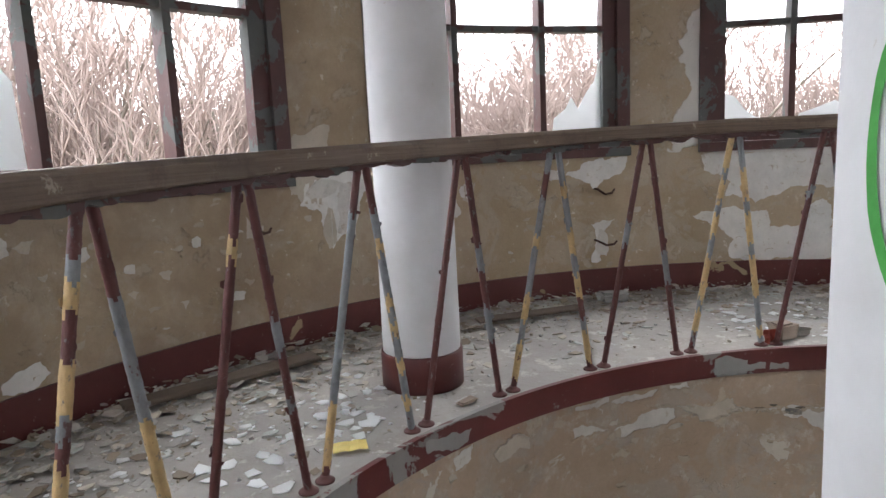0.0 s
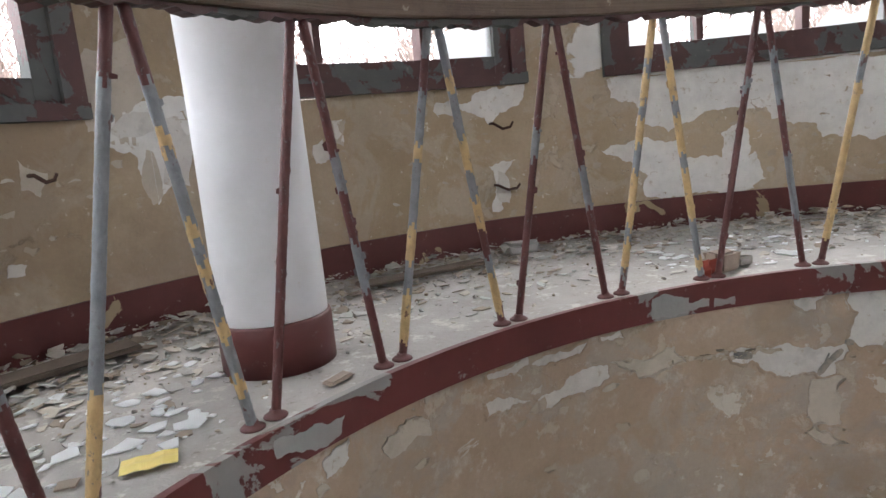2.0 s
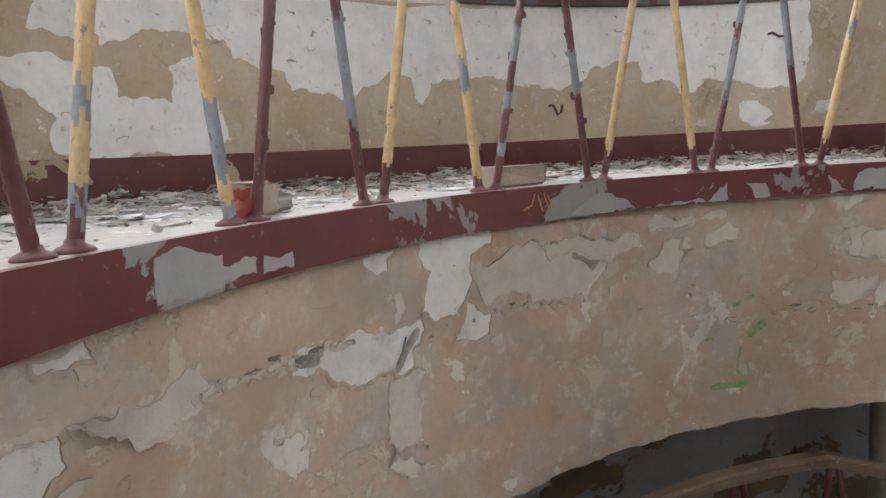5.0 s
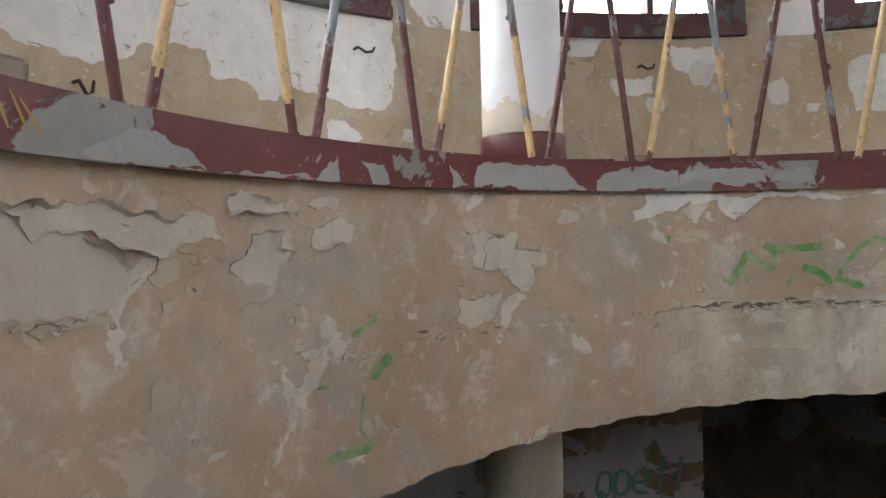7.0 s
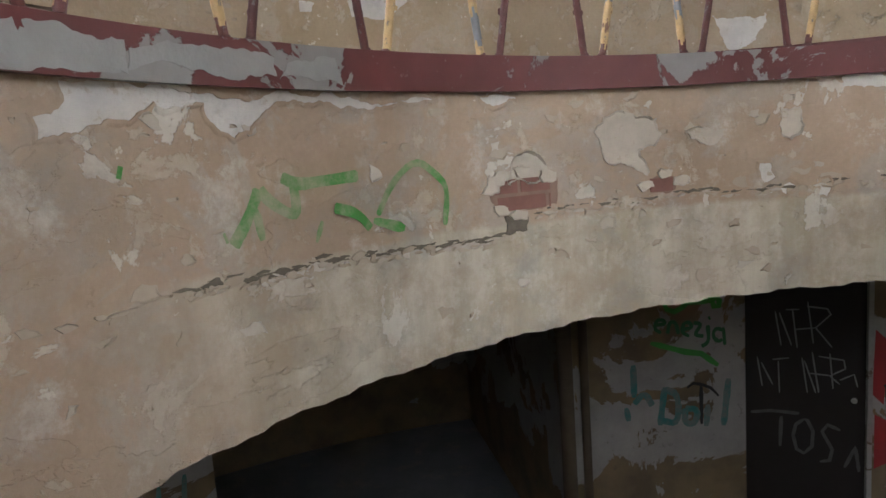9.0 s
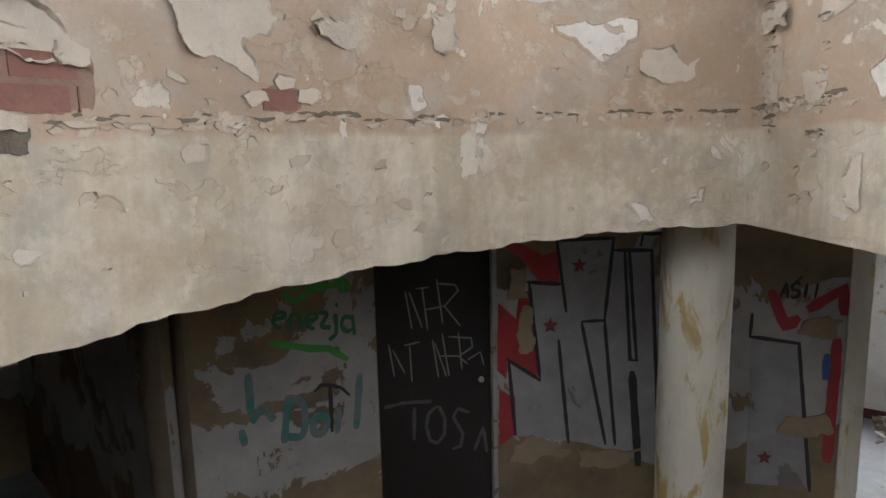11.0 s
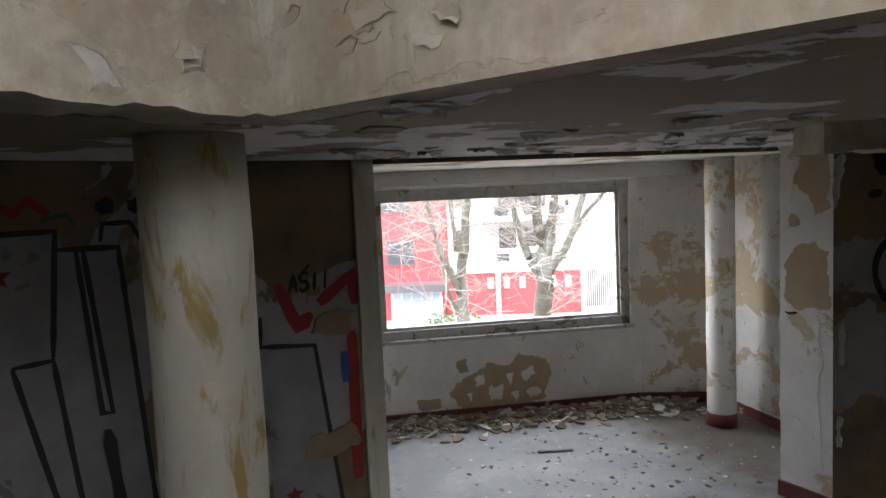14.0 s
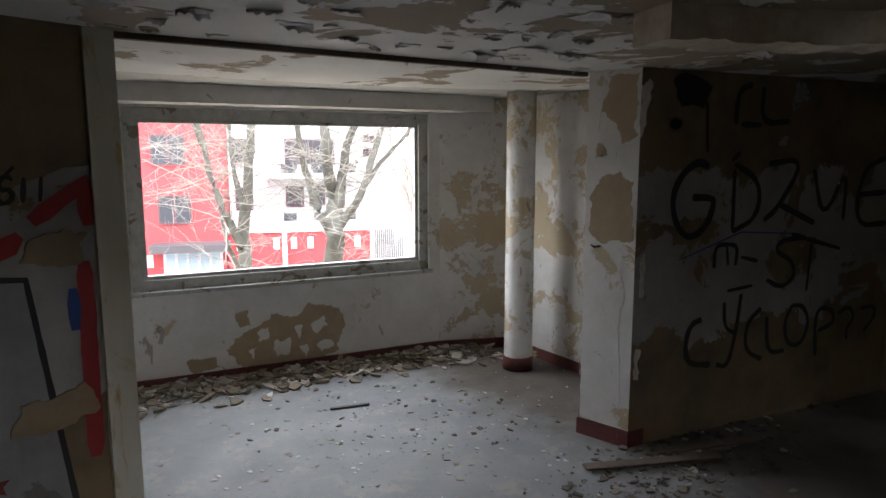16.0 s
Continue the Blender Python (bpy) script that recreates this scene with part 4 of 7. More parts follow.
def bm_rail(r0, r1, z0, h, a0, a1, step, seed=1):
    """A flat handrail with rounded top edges and a gently ragged underside."""
    rnd = random.Random(seed)
    bm = bmesh.new()
    n = int(abs(a1 - a0) / step)
    cols = []
    fz = z0 if callable(z0) else (lambda a: z0)
    for k in range(n + 1):
        a = a0 + (a1 - a0) * k / n
        w = rnd.uniform(-0.0015, 0.0015)
        z = fz(a)
        prof = ((r0 + 0.004, z + w), (r1 - 0.004, z + w), (r1, z + 0.006), (r1, z + h - 0.014), (r1 - 0.012, z + h), (r0 + 0.012, z + h), (r0, z + h - 0.014), (r0, z + 0.006))
        cols.append([bm.verts.new(polar(r + w, a, q)) for r, q in prof])
    for p, q in zip(cols, cols[1:]):
        for i in range(8):
            bm.faces.new((p[i], q[i], q[(i + 1) % 8], p[(i + 1) % 8]))
    bm.faces.new(cols[0][::-1])
    bm.faces.new(cols[-1])
    bmesh.ops.recalc_face_normals(bm, faces=bm.faces)
    return bm


balustrade = tagged(new("balustrade"), "gallery balustrade of slanting rods in chipped maroon, grey and yellow paint", "balustrade")
part("handrail", bm_rail(2.575, 2.660, rail_z, 0.066, -60, 249, 1.0), M_RAIL, balustrade, "worn brown wooden handrail")
part("rail_strap", bm_ring(2.595, 2.640, lambda a: rail_z(a) - 0.019 + 0.016 * noise.noise(Vector((a * 0.9, 1.7, 0.3))) + 0.010 * noise.noise(Vector((a * 3.1, 5.7, 0.3))), lambda a: rail_z(a) - 0.0015, -60, 249, 0.35), M_FRAME, balustrade, "maroon flat iron strap under the handrail")
FEET = [240.5, 229.3, 218.1, 206.9, 195.7, 184.5, 173.2, 162.0, 150.4, 139.6, 128.0, 117.1, 107.0, 96.8, 85.7, 74.0, 62.2, 50.9, 39.1, 28.1, 17.0, 6.4, -3.9, -13.9, -23.6, -33.4, -43.2, -53.0]
for k, (before, right) in enumerate(zip(FEET, FEET[1:])):
    left = before - 1.7
    pair = COATS.get(before) or PLAIN_COATS[2 * (k % 2):][:2]
    mid = (right + left) / 2
    place_rod(polar(2.67, left, GALLERY), polar(2.62, mid + 0.42, rail_z(mid) - 0.01), balustrade, rod_mesh(pair[0], 100 + 2 * k))
    place_rod(polar(2.67, right, GALLERY), polar(2.62, mid - 0.42, rail_z(mid) - 0.01), balustrade, rod_mesh(pair[1], 101 + 2 * k))


def stair_rail_z(a):
    return 2.165 if a > 51.5 else 2.165 - 0.0143 * (51.5 - a)


stair_rail = tagged(new("stair_railing"), "stair railing with a worn dark handrail and slanting painted rods", "balustrade")
part("handrail", bm_rail(2.385, 2.455, stair_rail_z, 0.055, -40, 124, 2.0, 5), M_RAIL, stair_rail, "dark worn wooden handrail")
for k in range(14):
    a = 118 - PITCH * k
    def tread(v):
        return MID if v > 48 else max(MID - 0.19 * math.ceil((47.9 - v) / 13.5), 0)
    place_rod(polar(2.28, a + 4.5, tread(a + 4.5)), polar(2.42, a + 0.45, stair_rail_z(a + 0.45) + 0.002), stair_rail, PLAIN_RODS[k % 2])
    place_rod(polar(2.28, a - 4.5, tread(a - 4.5)), polar(2.42, a - 0.45, stair_rail_z(a - 0.45) + 0.002), stair_rail, PLAIN_RODS[(k + 1) % 2])

# ------------------------------------------------------------------ outdoors
GROUND = -3.1
M_GROUND = plain("winter_ground", (0.22, 0.19, 0.14), 0.95, scale=0.7, vary=0.4)
tagged(part("ground", bm_lathe([(400, GROUND - 0.5), (400, GROUND)], 64), M_GROUND), "pale winter ground round the house", "ground", **structure)
M_BARK = plain("grey_brown_bark", (0.12, 0.102, 0.082), 0.95, scale=9, vary=0.4, dist=0.01)
# Brown twigs paled: the distance haze is put into their colour
M_TWIG = plain("haze_paled_brown_twigs", (0.275, 0.215, 0.19), 0.95, scale=3, vary=0.3)


def bm_tree(seed, height, levels=4, girth=0.16, spread=0.55, lean=0.0, twig=0.007, stems=1):
    rnd = random.Random(seed)
    wood, twigs = bmesh.new(), bmesh.new()

    def limb(p, d, length, r, level):
        pts, rad = [p.copy()], [r]
        n = 5 if level < 2 else 3
        q, dd = p.copy(), d.copy()
        for k in range(n):
            dd = (dd + Vector((rnd.uniform(-1, 1), rnd.uniform(-1, 1), rnd.uniform(-0.3, 0.9))) * (0.13 + 0.05 * level)).normalized()
            q = q + dd * length / n
            pts.append(q.copy())
            rad.append(max(r * (1 - 0.62 * (k + 1) / n), twig))
        bm_tube(pts, rad, 7 if level == 0 else 5 if level == 1 else 3, wood if level < 2 else twigs, cap=level == 0)
        if level < levels:
            for k in range(rnd.randint(4, 6) if level < 3 else 3):
                i = rnd.randint(max(1, n // 2 - (level > 0)), n)
                side = Vector((rnd.uniform(-1, 1), rnd.uniform(-1, 1), rnd.uniform(0.0, 0.9))).normalized()
                limb(pts[i], (dd * (1 - spread) + side * spread).normalized(), length * rnd.uniform(0.42, 0.68), rad[i] * rnd.uniform(0.5, 0.8), level + 1)

    for k in range(stems):
        t = k * 2.4 + 0.5
        limb(Vector((math.cos(t), math.sin(t), 0)) * (0.12 * (stems > 1)), Vector((lean + 0.09 * math.cos(t) * (stems > 1), 0.09 * math.sin(t) * (stems > 1), 1)).normalized(), height * (0.5 if stems == 1 else 0.62 - 0.06 * k), girth * (1 - 0.14 * k), 0)
    return mesh_of("trunk", wood), mesh_of("crown", twigs)


def tree_thing(name, meshes, label, bark=None, twigs=None):
    ob = tagged(new(name), label, "tree")
    part("trunk", meshes[0], bark or M_BARK, ob)
    part("crown", meshes[1], twigs or M_TWIG, ob, "bare twigs")
    return ob


kinds = [bm_tree(11, 14, 4, 0.15, twig=0.019), bm_tree(23, 16, 4, 0.18, 0.5, twig=0.019), bm_tree(37, 13, 4, 0.11, 0.6, twig=0.019), bm_tree(51, 15, 4, 0.13, 0.45, 0.15, twig=0.019)]
wood = [tree_thing("tree", k, "bare leafless winter tree in the woods outside") for k in kinds]
rnd = random.Random(9)
for ob in wood:
    ob["group"] = "trees of the wood outside"
for k, ob in enumerate(wood):
    ob.matrix_basis = pose(*polar(27 + k, 150 - 22 * k, GROUND), 0, 0, 40 * k)
for k in range(280):
    a, r = rnd.uniform(-20, 215), rnd.uniform(21, 48)
    s = rnd.uniform(0.75, 1.3)
    src = wood[k % 4]
    ob = copy_thing(src, pose(*polar(r, a, GROUND), 0, 0, rnd.uniform(0, 360)))
    ob.scale = (s, s, s)


def bm_brush(seed, count, a0, a1, r0, r1):
    rnd = random.Random(seed)
    bm = bmesh.new()
    for _ in range(count):
        p = polar(rnd.uniform(r0, r1), rnd.uniform(a0, a1), GROUND)
        d = Vector((rnd.uniform(-0.35, 0.35), rnd.uniform(-0.35, 0.35), 1)).normalized()
        ln = rnd.uniform(5.5, 8.2) + 0.09 * p.to_2d().length
        q = p + d * ln * 0.6
        e = q + (d + Vector((rnd.uniform(-0.7, 0.7), rnd.uniform(-0.7, 0.7), rnd.uniform(-0.5, 0.3)))).normalized() * ln * 0.5
        bm_tube([p, q, e], [0.024, 0.015, 0.008], 3, bm, cap=False)
    return bm


tagged(part("undergrowth", bm_brush(4, 26000, -40, 235, 24, 50), M_TWIG), "tangled leafless brush and saplings outside the windows", "shrubs", kind="stuff")

# far street side: red and white apartment house
EYE2, FD = Vector((1.25, -1.13)), Vector((-0.435, -0.900))
FR = Vector((-0.900, 0.435))
M_REDW = plain("red_rendered_facade", (0.31, 0.038, 0.043), 0.8, scale=1.2, vary=0.12)
M_WHITEW = plain("white_rendered_facade", (0.50, 0.50, 0.51), 0.8, scale=1.0, vary=0.06)
M_PANE = plain("dark_far_window_glass", (0.035, 0.038, 0.047), 0.35, scale=2)
M_FARFRAME = plain("dark_far_window_frame", (0.10, 0.04, 0.05), 0.6)
M_PAVE = plain("pale_paving", (0.30, 0.29, 0.28), 0.9, scale=2, vary=0.15)
M_CANOPY = plain("grey_canopy_metal", (0.05, 0.045, 0.05), 0.6)
M_HEDGE = plain("evergreen_hedge", (0.05, 0.085, 0.03), 0.9, scale=14, vary=0.6, dist=0.05)


def far(u, d):
    p = EYE2 + FD * d + FR * u
    return (p.x, p.y)


def far_box(u0, u1, d0, d1, z0, z1, bm=None):
    return bm_prism([far(u0, d0), far(u1, d0), far(u1, d1), far(u0, d1)], z0, z1, bm)


DIST = 27.0


def fu(x):
    return (x - 490) / 1183 * DIST


def fz(y):
    return 1.9 + (273 - y) / 1183 * DIST / 0.99


def far_window(house, x0, x1, y0, y1, d, split=2):
    w = part("window", far_box(fu(x0), fu(x1), d - 0.03, d + 0.02, fz(y1), fz(y0)), M_PANE, house)
    t = 0.06
    bm = bmesh.new()
    for k in range(split + 1):
        u = fu(x0) + (fu(x1) - fu(x0)) * k / split
        far_box(u - t / 2, u + t / 2, d - 0.07, d - 0.031, fz(y1), fz(y0), bm)
    for z in (fz(y0), fz(y1)):
        far_box(fu(x0), fu(x1), d - 0.068, d - 0.032, z - t / 2, z + t / 2, bm)
    part("frame", bm, M_FARFRAME, w)
    return w


red = tagged(new("apartment_house"), "red rendered apartment house with a glazed entrance", "house")
part("wall", far_box(fu(150), fu(402), DIST, DIST + 8, GROUND, 9), M_REDW, red)
for x0, x1, y0, y1 in ((293, 345, 242, 290), (300, 350, 341, 386), (240, 268, 244, 290), (240, 272, 343, 388), (290, 342, 140, 188)):
    far_window(red, x0, x1, y0, y1, DIST)
part("canopy", far_box(fu(290), fu(412), DIST - 1.2, DIST - 0.01, fz(429), fz(417)), M_CANOPY, red, "grey entrance canopy")
M_ENTRY = plain("bright_entrance_glass", (0.34, 0.44, 0.52), 0.2, scale=1)
part("entrance", far_box(fu(306), fu(396), DIST - 0.10, DIST - 0.02, GROUND, fz(435)), M_ENTRY, red, "pale glazed entrance doors")
for k in range(6):
    u = fu(306 + k * 18)
    part("door_post", far_box(u - 0.05, u + 0.05, DIST - 0.17, DIST - 0.101, GROUND, fz(435)), M_WHITEW, red)
part("plaque", far_box(fu(272), fu(287), DIST - 0.05, DIST - 0.002, fz(458), fz(438)), M_WHITEW, red)
part("notice_board", far_box(fu(258), fu(274), DIST - 0.05, DIST - 0.002, GROUND + 0.2, fz(464)), M_WHITEW, red)

white = tagged(new("apartment_house"), "white apartment house with recessed balconies and dark windows", "house")
part("wall", far_box(fu(404), fu(640), DIST + 3, DIST + 10, fz(412), 9), M_WHITEW, white)
part("wall", far_box(fu(640), fu(760), DIST + 9, DIST + 16, GROUND, 9), M_WHITEW, white)
for x0, x1, y0, y1, n in ((412, 440, 246, 288, 1), (508, 534, 245, 300, 2), (540, 600, 246, 300, 3), (508, 540, 334, 372, 2), (416, 446, 335, 376, 1), (552, 580, 334, 370, 2), (590, 618, 330, 372, 2), (480, 506, 292, 312, 2), (600, 632, 292, 310, 2), (560, 600, 150, 200, 2), (470, 500, 150, 200, 2)):
    far_window(white, x0, x1, y0, y1, DIST + 3, n)
for x0, x1, y0, y1 in ((662, 676, 288, 306), (690, 702, 230, 244), (706, 716, 232, 246), (690, 702, 262, 276), (706, 716, 264, 276)):
    far_window(white, x0, x1, y0, y1, DIST + 9, 1)
for y in (312, 398):
    part("balcony", far_box(fu(470), fu(640), DIST + 1.6, DIST + 2.99, fz(y + 4), fz(y - 4)), M_WHITEW, white)
    for k in range(7):
        u = fu(474 + k * 27)
        part("balcony_panel", far_box(u, u + fu(514) - fu(490), DIST + 1.56, DIST + 1.62, fz(y - 5), fz(y - 20)), M_PANE if k % 2 else M_WHITEW, white)
low = tagged(new("garage_block"), "low red garage wall with small white hatches and white posts", "building")
part("wall", far_box(fu(404), fu(655), DIST + 0.6, DIST + 2.9, GROUND, fz(409)), M_REDW, low)
part("coping", far_box(fu(400), fu(660), DIST + 0.5, DIST + 3.0, fz(408), fz(402)), M_WHITEW, low)
for x in (424, 487, 517, 546, 602, 630):
    part("hatch", far_box(fu(x - 5), fu(x + 5), DIST + 0.55, DIST + 0.598, fz(438), fz(418)), M_WHITEW, low)
for x in (501, 657):
    part("post", far_box(fu(x - 4), fu(x + 4), DIST + 0.35, DIST + 0.549, GROUND, fz(408)), M_WHITEW, low)
tagged(part("pavement", far_box(fu(-200), fu(1100), DIST - 9, DIST + 30, GROUND, GROUND + 0.06), M_PAVE), "pale paved forecourt of the houses", "pavement", **structure)
fence = tagged(new("metal_fence"), "thin dark metal fence beside the street", "fence")
for k in range(16):
    part("bar", bm_tube([(*far(fu(664 + k * 4), DIST + 2), GROUND), (*far(fu(664 + k * 4), DIST + 2), fz(415))], [0.02, 0.02], 4), M_CANOPY, fence)
M_STWIG = plain("pale_grey_street_twigs", (0.23, 0.215, 0.19), 0.95, scale=4, vary=0.3)
M_SBARK = plain("mossy_grey_street_bark", (0.098, 0.096, 0.084), 0.95, scale=9, vary=0.5, dist=0.02)


def bm_limbed_tree(limbs, d, seed):
    """A bare street tree: main limbs as given (across, height, thickness), each set with forking twigs."""
    rnd = random.Random(seed)
    wood, twigs = bmesh.new(), bmesh.new()

    def spray(p, way, length, r, level):
        pts, rad, q, dd = [p.copy()], [r], p.copy(), way.copy()
        for k in range(5):
            dd = (dd + Vector((rnd.uniform(-1, 1), rnd.uniform(-1, 1), rnd.uniform(-0.7, 0.6))) * 0.24).normalized()
            q = q + dd * length / 5
            pts.append(q.copy())
            rad.append(max(r * (1 - 0.17 * (k + 1)), 0.0035))
        bm_tube(pts, rad, 4 if level == 0 else 3, twigs, cap=False)
        if level < 2:
            for k in range(rnd.randint(2, 4)):
                i = rnd.randint(1, 5)
                side = Vector((rnd.uniform(-1, 1), rnd.uniform(-1, 1), rnd.uniform(-0.4, 0.8))).normalized()
                spray(pts[i], (dd * 0.5 + side * 0.7).normalized(), length * rnd.uniform(0.4, 0.75), rad[i] * 0.65, level + 1)

    for limb in limbs:
        pts = [Vector((*far(u, d + 0.25 * math.sin(3 * k + 5 * u) * (k > 0)), z)) for k, (u, z, r) in enumerate(limb)]
        path, rad = [], []
        for k in range(len(pts) - 1):
            for i in range(4):
                f = i / 4
                wob = Vector((rnd.uniform(-1, 1), rnd.uniform(-1, 1), 0)) * 0.018 * (k + i > 0)
                path.append(pts[k].lerp(pts[k + 1], f) + wob)
                rad.append((limb[k][2] * (1 - f) + limb[k + 1][2] * f) * rnd.uniform(0.95, 1.06))
        path.append(pts[-1])
        rad.append(limb[-1][2])
        bm_tube(path, [r * 0.82 for r in rad], 10, wood)
        for _ in range(22):
            i = rnd.randint(3, len(path) - 1)
            if path[i].z > -1.2:
                side = Vector((rnd.uniform(-1, 1), rnd.uniform(-1, 1), rnd.uniform(-0.3, 0.6))).normalized()
                spray(path[i], side, rnd.uniform(0.8, 2.3), min(0.014, rad[i] * 0.5), 0)
    return mesh_of("trunk", wood), mesh_of("crown", twigs)


SLIM = [[(-0.64, GROUND, 0.2), (-0.64, -0.5, 0.17), (-0.68, 0.3, 0.15), (-0.55, 1.2, 0.12), (-0.44, 2.2, 0.10), (-0.35, 4.0, 0.07)],
        [(-0.70, 0.1, 0.11), (-0.95, 0.75, 0.09), (-1.2, 1.4, 0.075), (-1.33, 2.1, 0.06), (-1.6, 3.4, 0.04)],
        [(-0.66, -0.5, 0.06), (-0.95, 0.2, 0.055), (-1.08, 0.9, 0.05), (-1.25, 1.7, 0.045), (-1.5, 2.6, 0.03)],
        [(-0.6, 0.8, 0.08), (-0.78, 1.5, 0.06), (-0.85, 2.4, 0.05), (-0.8, 3.6, 0.03)]]
STOUT = [[(0.99, GROUND, 0.29), (1.01, -0.4, 0.25), (1.08, 0.4, 0.23), (1.05, 1.1, 0.15), (0.93, 2.0, 0.12), (0.85, 3.6, 0.08)],
         [(1.05, 0.3, 0.13), (0.77, 0.85, 0.10), (0.55, 1.6, 0.08), (0.38, 2.6, 0.06), (0.3, 3.8, 0.04)],
         [(1.1, 0.4, 0.14), (1.22, 1.3, 0.12), (1.33, 2.05, 0.10), (1.65, 2.9, 0.08), (1.9, 4.0, 0.05)],
         [(1.12, 0.45, 0.11), (1.55, 1.1, 0.09), (1.9, 2.0, 0.075), (2.2, 2.8, 0.05), (2.5, 4.0, 0.03)],
         [(1.5, 1.05, 0.06), (2.0, 1.75, 0.05), (2.5, 2.3, 0.04), (2.9, 3.0, 0.02)]]
tree_thing("street_tree", bm_limbed_tree(SLIM, 13.5, 71), "slim leafless grey-barked tree before the red house", M_SBARK, M_STWIG)
tree_thing("street_tree", bm_limbed_tree(STOUT, 13.0, 82), "stout leafless tree forking into many upright limbs", M_SBARK, M_STWIG)


def bm_hedge(seed, u0, u1, d, h):
    rnd = random.Random(seed)
    bm = bmesh.new()
    for _ in range(1800):
        p = Vector((*far(rnd.uniform(u0, u1), d + rnd.uniform(-0.4, 0.4)), GROUND + rnd.uniform(0, h) * rnd.uniform(0.6, 1)))
        e1 = Vector((rnd.uniform(-1, 1), rnd.uniform(-1, 1), rnd.uniform(-1, 1))) * 0.07
        e2 = Vector((rnd.uniform(-1, 1), rnd.uniform(-1, 1), rnd.uniform(-1, 1))) * 0.05
        bm.faces.new([bm.verts.new(q) for q in (p - e1, p + e2, p + e1, p - e2)])
    return bm


tagged(part("hedge", bm_hedge(3, fu(395), fu(470), DIST - 5, 1.3), M_HEDGE), "clipped evergreen bushes by the forecourt", "hedge", kind="stuff")

# ------------------------------------------------------------------ fascia: flaked layers, bricks, crack, paint marks
RING = on_ring(WELL + 0.02)
DEG = 57.3 / (WELL + 0.02)
PATCHES = [
    ("w", -4.9, 3.28, 0.16, 0.03), ("b", -56, 2.56, 0.06, 0.06), ("w", -40, 3.27, 0.3, 0.05), ("b", 139, 3.19, 0.2, 0.1), ("w", 145, 3.23, 0.12, 0.08), ("b", 60.5, 3.24, 0.15, 0.05),
    ("b", 36, 3.2, 0.15, 0.04), ("b", -25, 3.1, 0.15, 0.08),
]
for k, (kind, a, z, w, h) in enumerate(PATCHES):
    curl = 0.0 if h < 0.06 else (0.008 if kind == "w" else 0.018)
    part("paint_patch", bm_patch(RING, a, z, w, h, 100 + k, 0.003 + 0.0008 * (k % 4), DEG, curl, 0.8, n=84), M_WPATCH if kind == "w" else M_BPATCH, fascia)


count_patch = itertools.count(1)


def bare_patch(outline, surface=RING, metre=DEG, owner=fascia):
    """White limewash where the beige coat has dropped off, with the coat's broken edge round it."""
    k = next(count_patch)
    edge = [(u, min(z, 3.297)) for u, z in torn_edge(outline, 2000 + k, metre)]
    part("paint_patch", bm_torn(surface, edge, metre, 0.0012, 0.0, k), M_WPATCH, owner)
    part("paint_edge", bm_lip(surface, edge, metre, 0.006, 0.022, k), M_FASCIA, owner)


def lifted_patch(outline, surface=RING, metre=DEG, owner=fascia, curl=0.026):
    """A sheet of old paint that stands off the wall at its rim."""
    k = next(count_patch)
    edge = torn_edge(outline, 3000 + k, metre, 0.18)
    part("paint_patch", bm_torn(surface, edge, metre, 0.0035, curl, k), M_BPATCH, owner)


bare_patch([(92.9, 3.29), (90.3, 3.301), (85.7, 3.294), (85.7, 3.249), (87.9, 3.219), (87.8, 3.139), (88.7, 3.079), (89.8, 3.038), (91.7, 3.037), (93, 3.081), (92.6, 3.141), (92, 3.198), (93.1, 3.253)])
bare_patch([(104.9, 3.094), (103.9, 3.102), (102, 3.085), (99.1, 3.093), (97.7, 3.063), (94.8, 3.056), (93.2, 3.07), (92.9, 3.025), (94.3, 2.975), (94.2, 2.925), (95.4, 2.915), (97.3, 2.95), (100.1, 2.949), (101.5, 2.989), (102.5, 3.037), (104.6, 3.044)])
bare_patch([(88.5, 3.073), (87.3, 3.03), (86, 3.004), (86.3, 2.946), (87.9, 2.936), (89.9, 2.954), (88.9, 3.005)])
bare_patch([(98.3, 3.283), (97.1, 3.287), (95.1, 3.295), (96.1, 3.265), (96.1, 3.23), (97.2, 3.228), (98.2, 3.261)])
bare_patch([(125.7, 3.103), (123.3, 3.111), (121.6, 3.153), (118, 3.154), (117.8, 3.1), (120.1, 3.072), (122.3, 3.076), (124, 3.055), (125.5, 3.059)])
bare_patch([(130.8, 3.269), (128, 3.267), (124, 3.264), (120, 3.27), (120.9, 3.232), (123.1, 3.228), (126.1, 3.256), (129, 3.24), (130.6, 3.249)])
bare_patch([(131.1, 3.165), (128.3, 3.149), (126.4, 3.107), (128.9, 3.107), (131, 3.113)])
bare_patch([(118.6, 3.277), (116.4, 3.284), (116.1, 3.248), (118.4, 3.256)])
bare_patch([(27.5, 3.293), (24.2, 3.299), (14.7, 3.291), (8.7, 3.283), (1.1, 3.281), (5.8, 3.258), (7.3, 3.244), (11.8, 3.263), (14.7, 3.262), (15.8, 3.224), (17.7, 3.168), (19.4, 3.222), (19.5, 3.259), (20.9, 3.246), (22.6, 3.258), (24.1, 3.212), (26.2, 3.202), (28.8, 3.171), (28.9, 3.216), (27.3, 3.25)])
bare_patch([(-2.9, 3.281), (-6.4, 3.276), (-4.1, 3.249)])
bare_patch([(-30.2, 2.96), (-31.3, 2.956), (-31.7, 2.899), (-30.7, 2.88)])
bare_patch([(-32.2, 2.848), (-33.1, 2.873), (-33.6, 2.855), (-32.7, 2.823)])
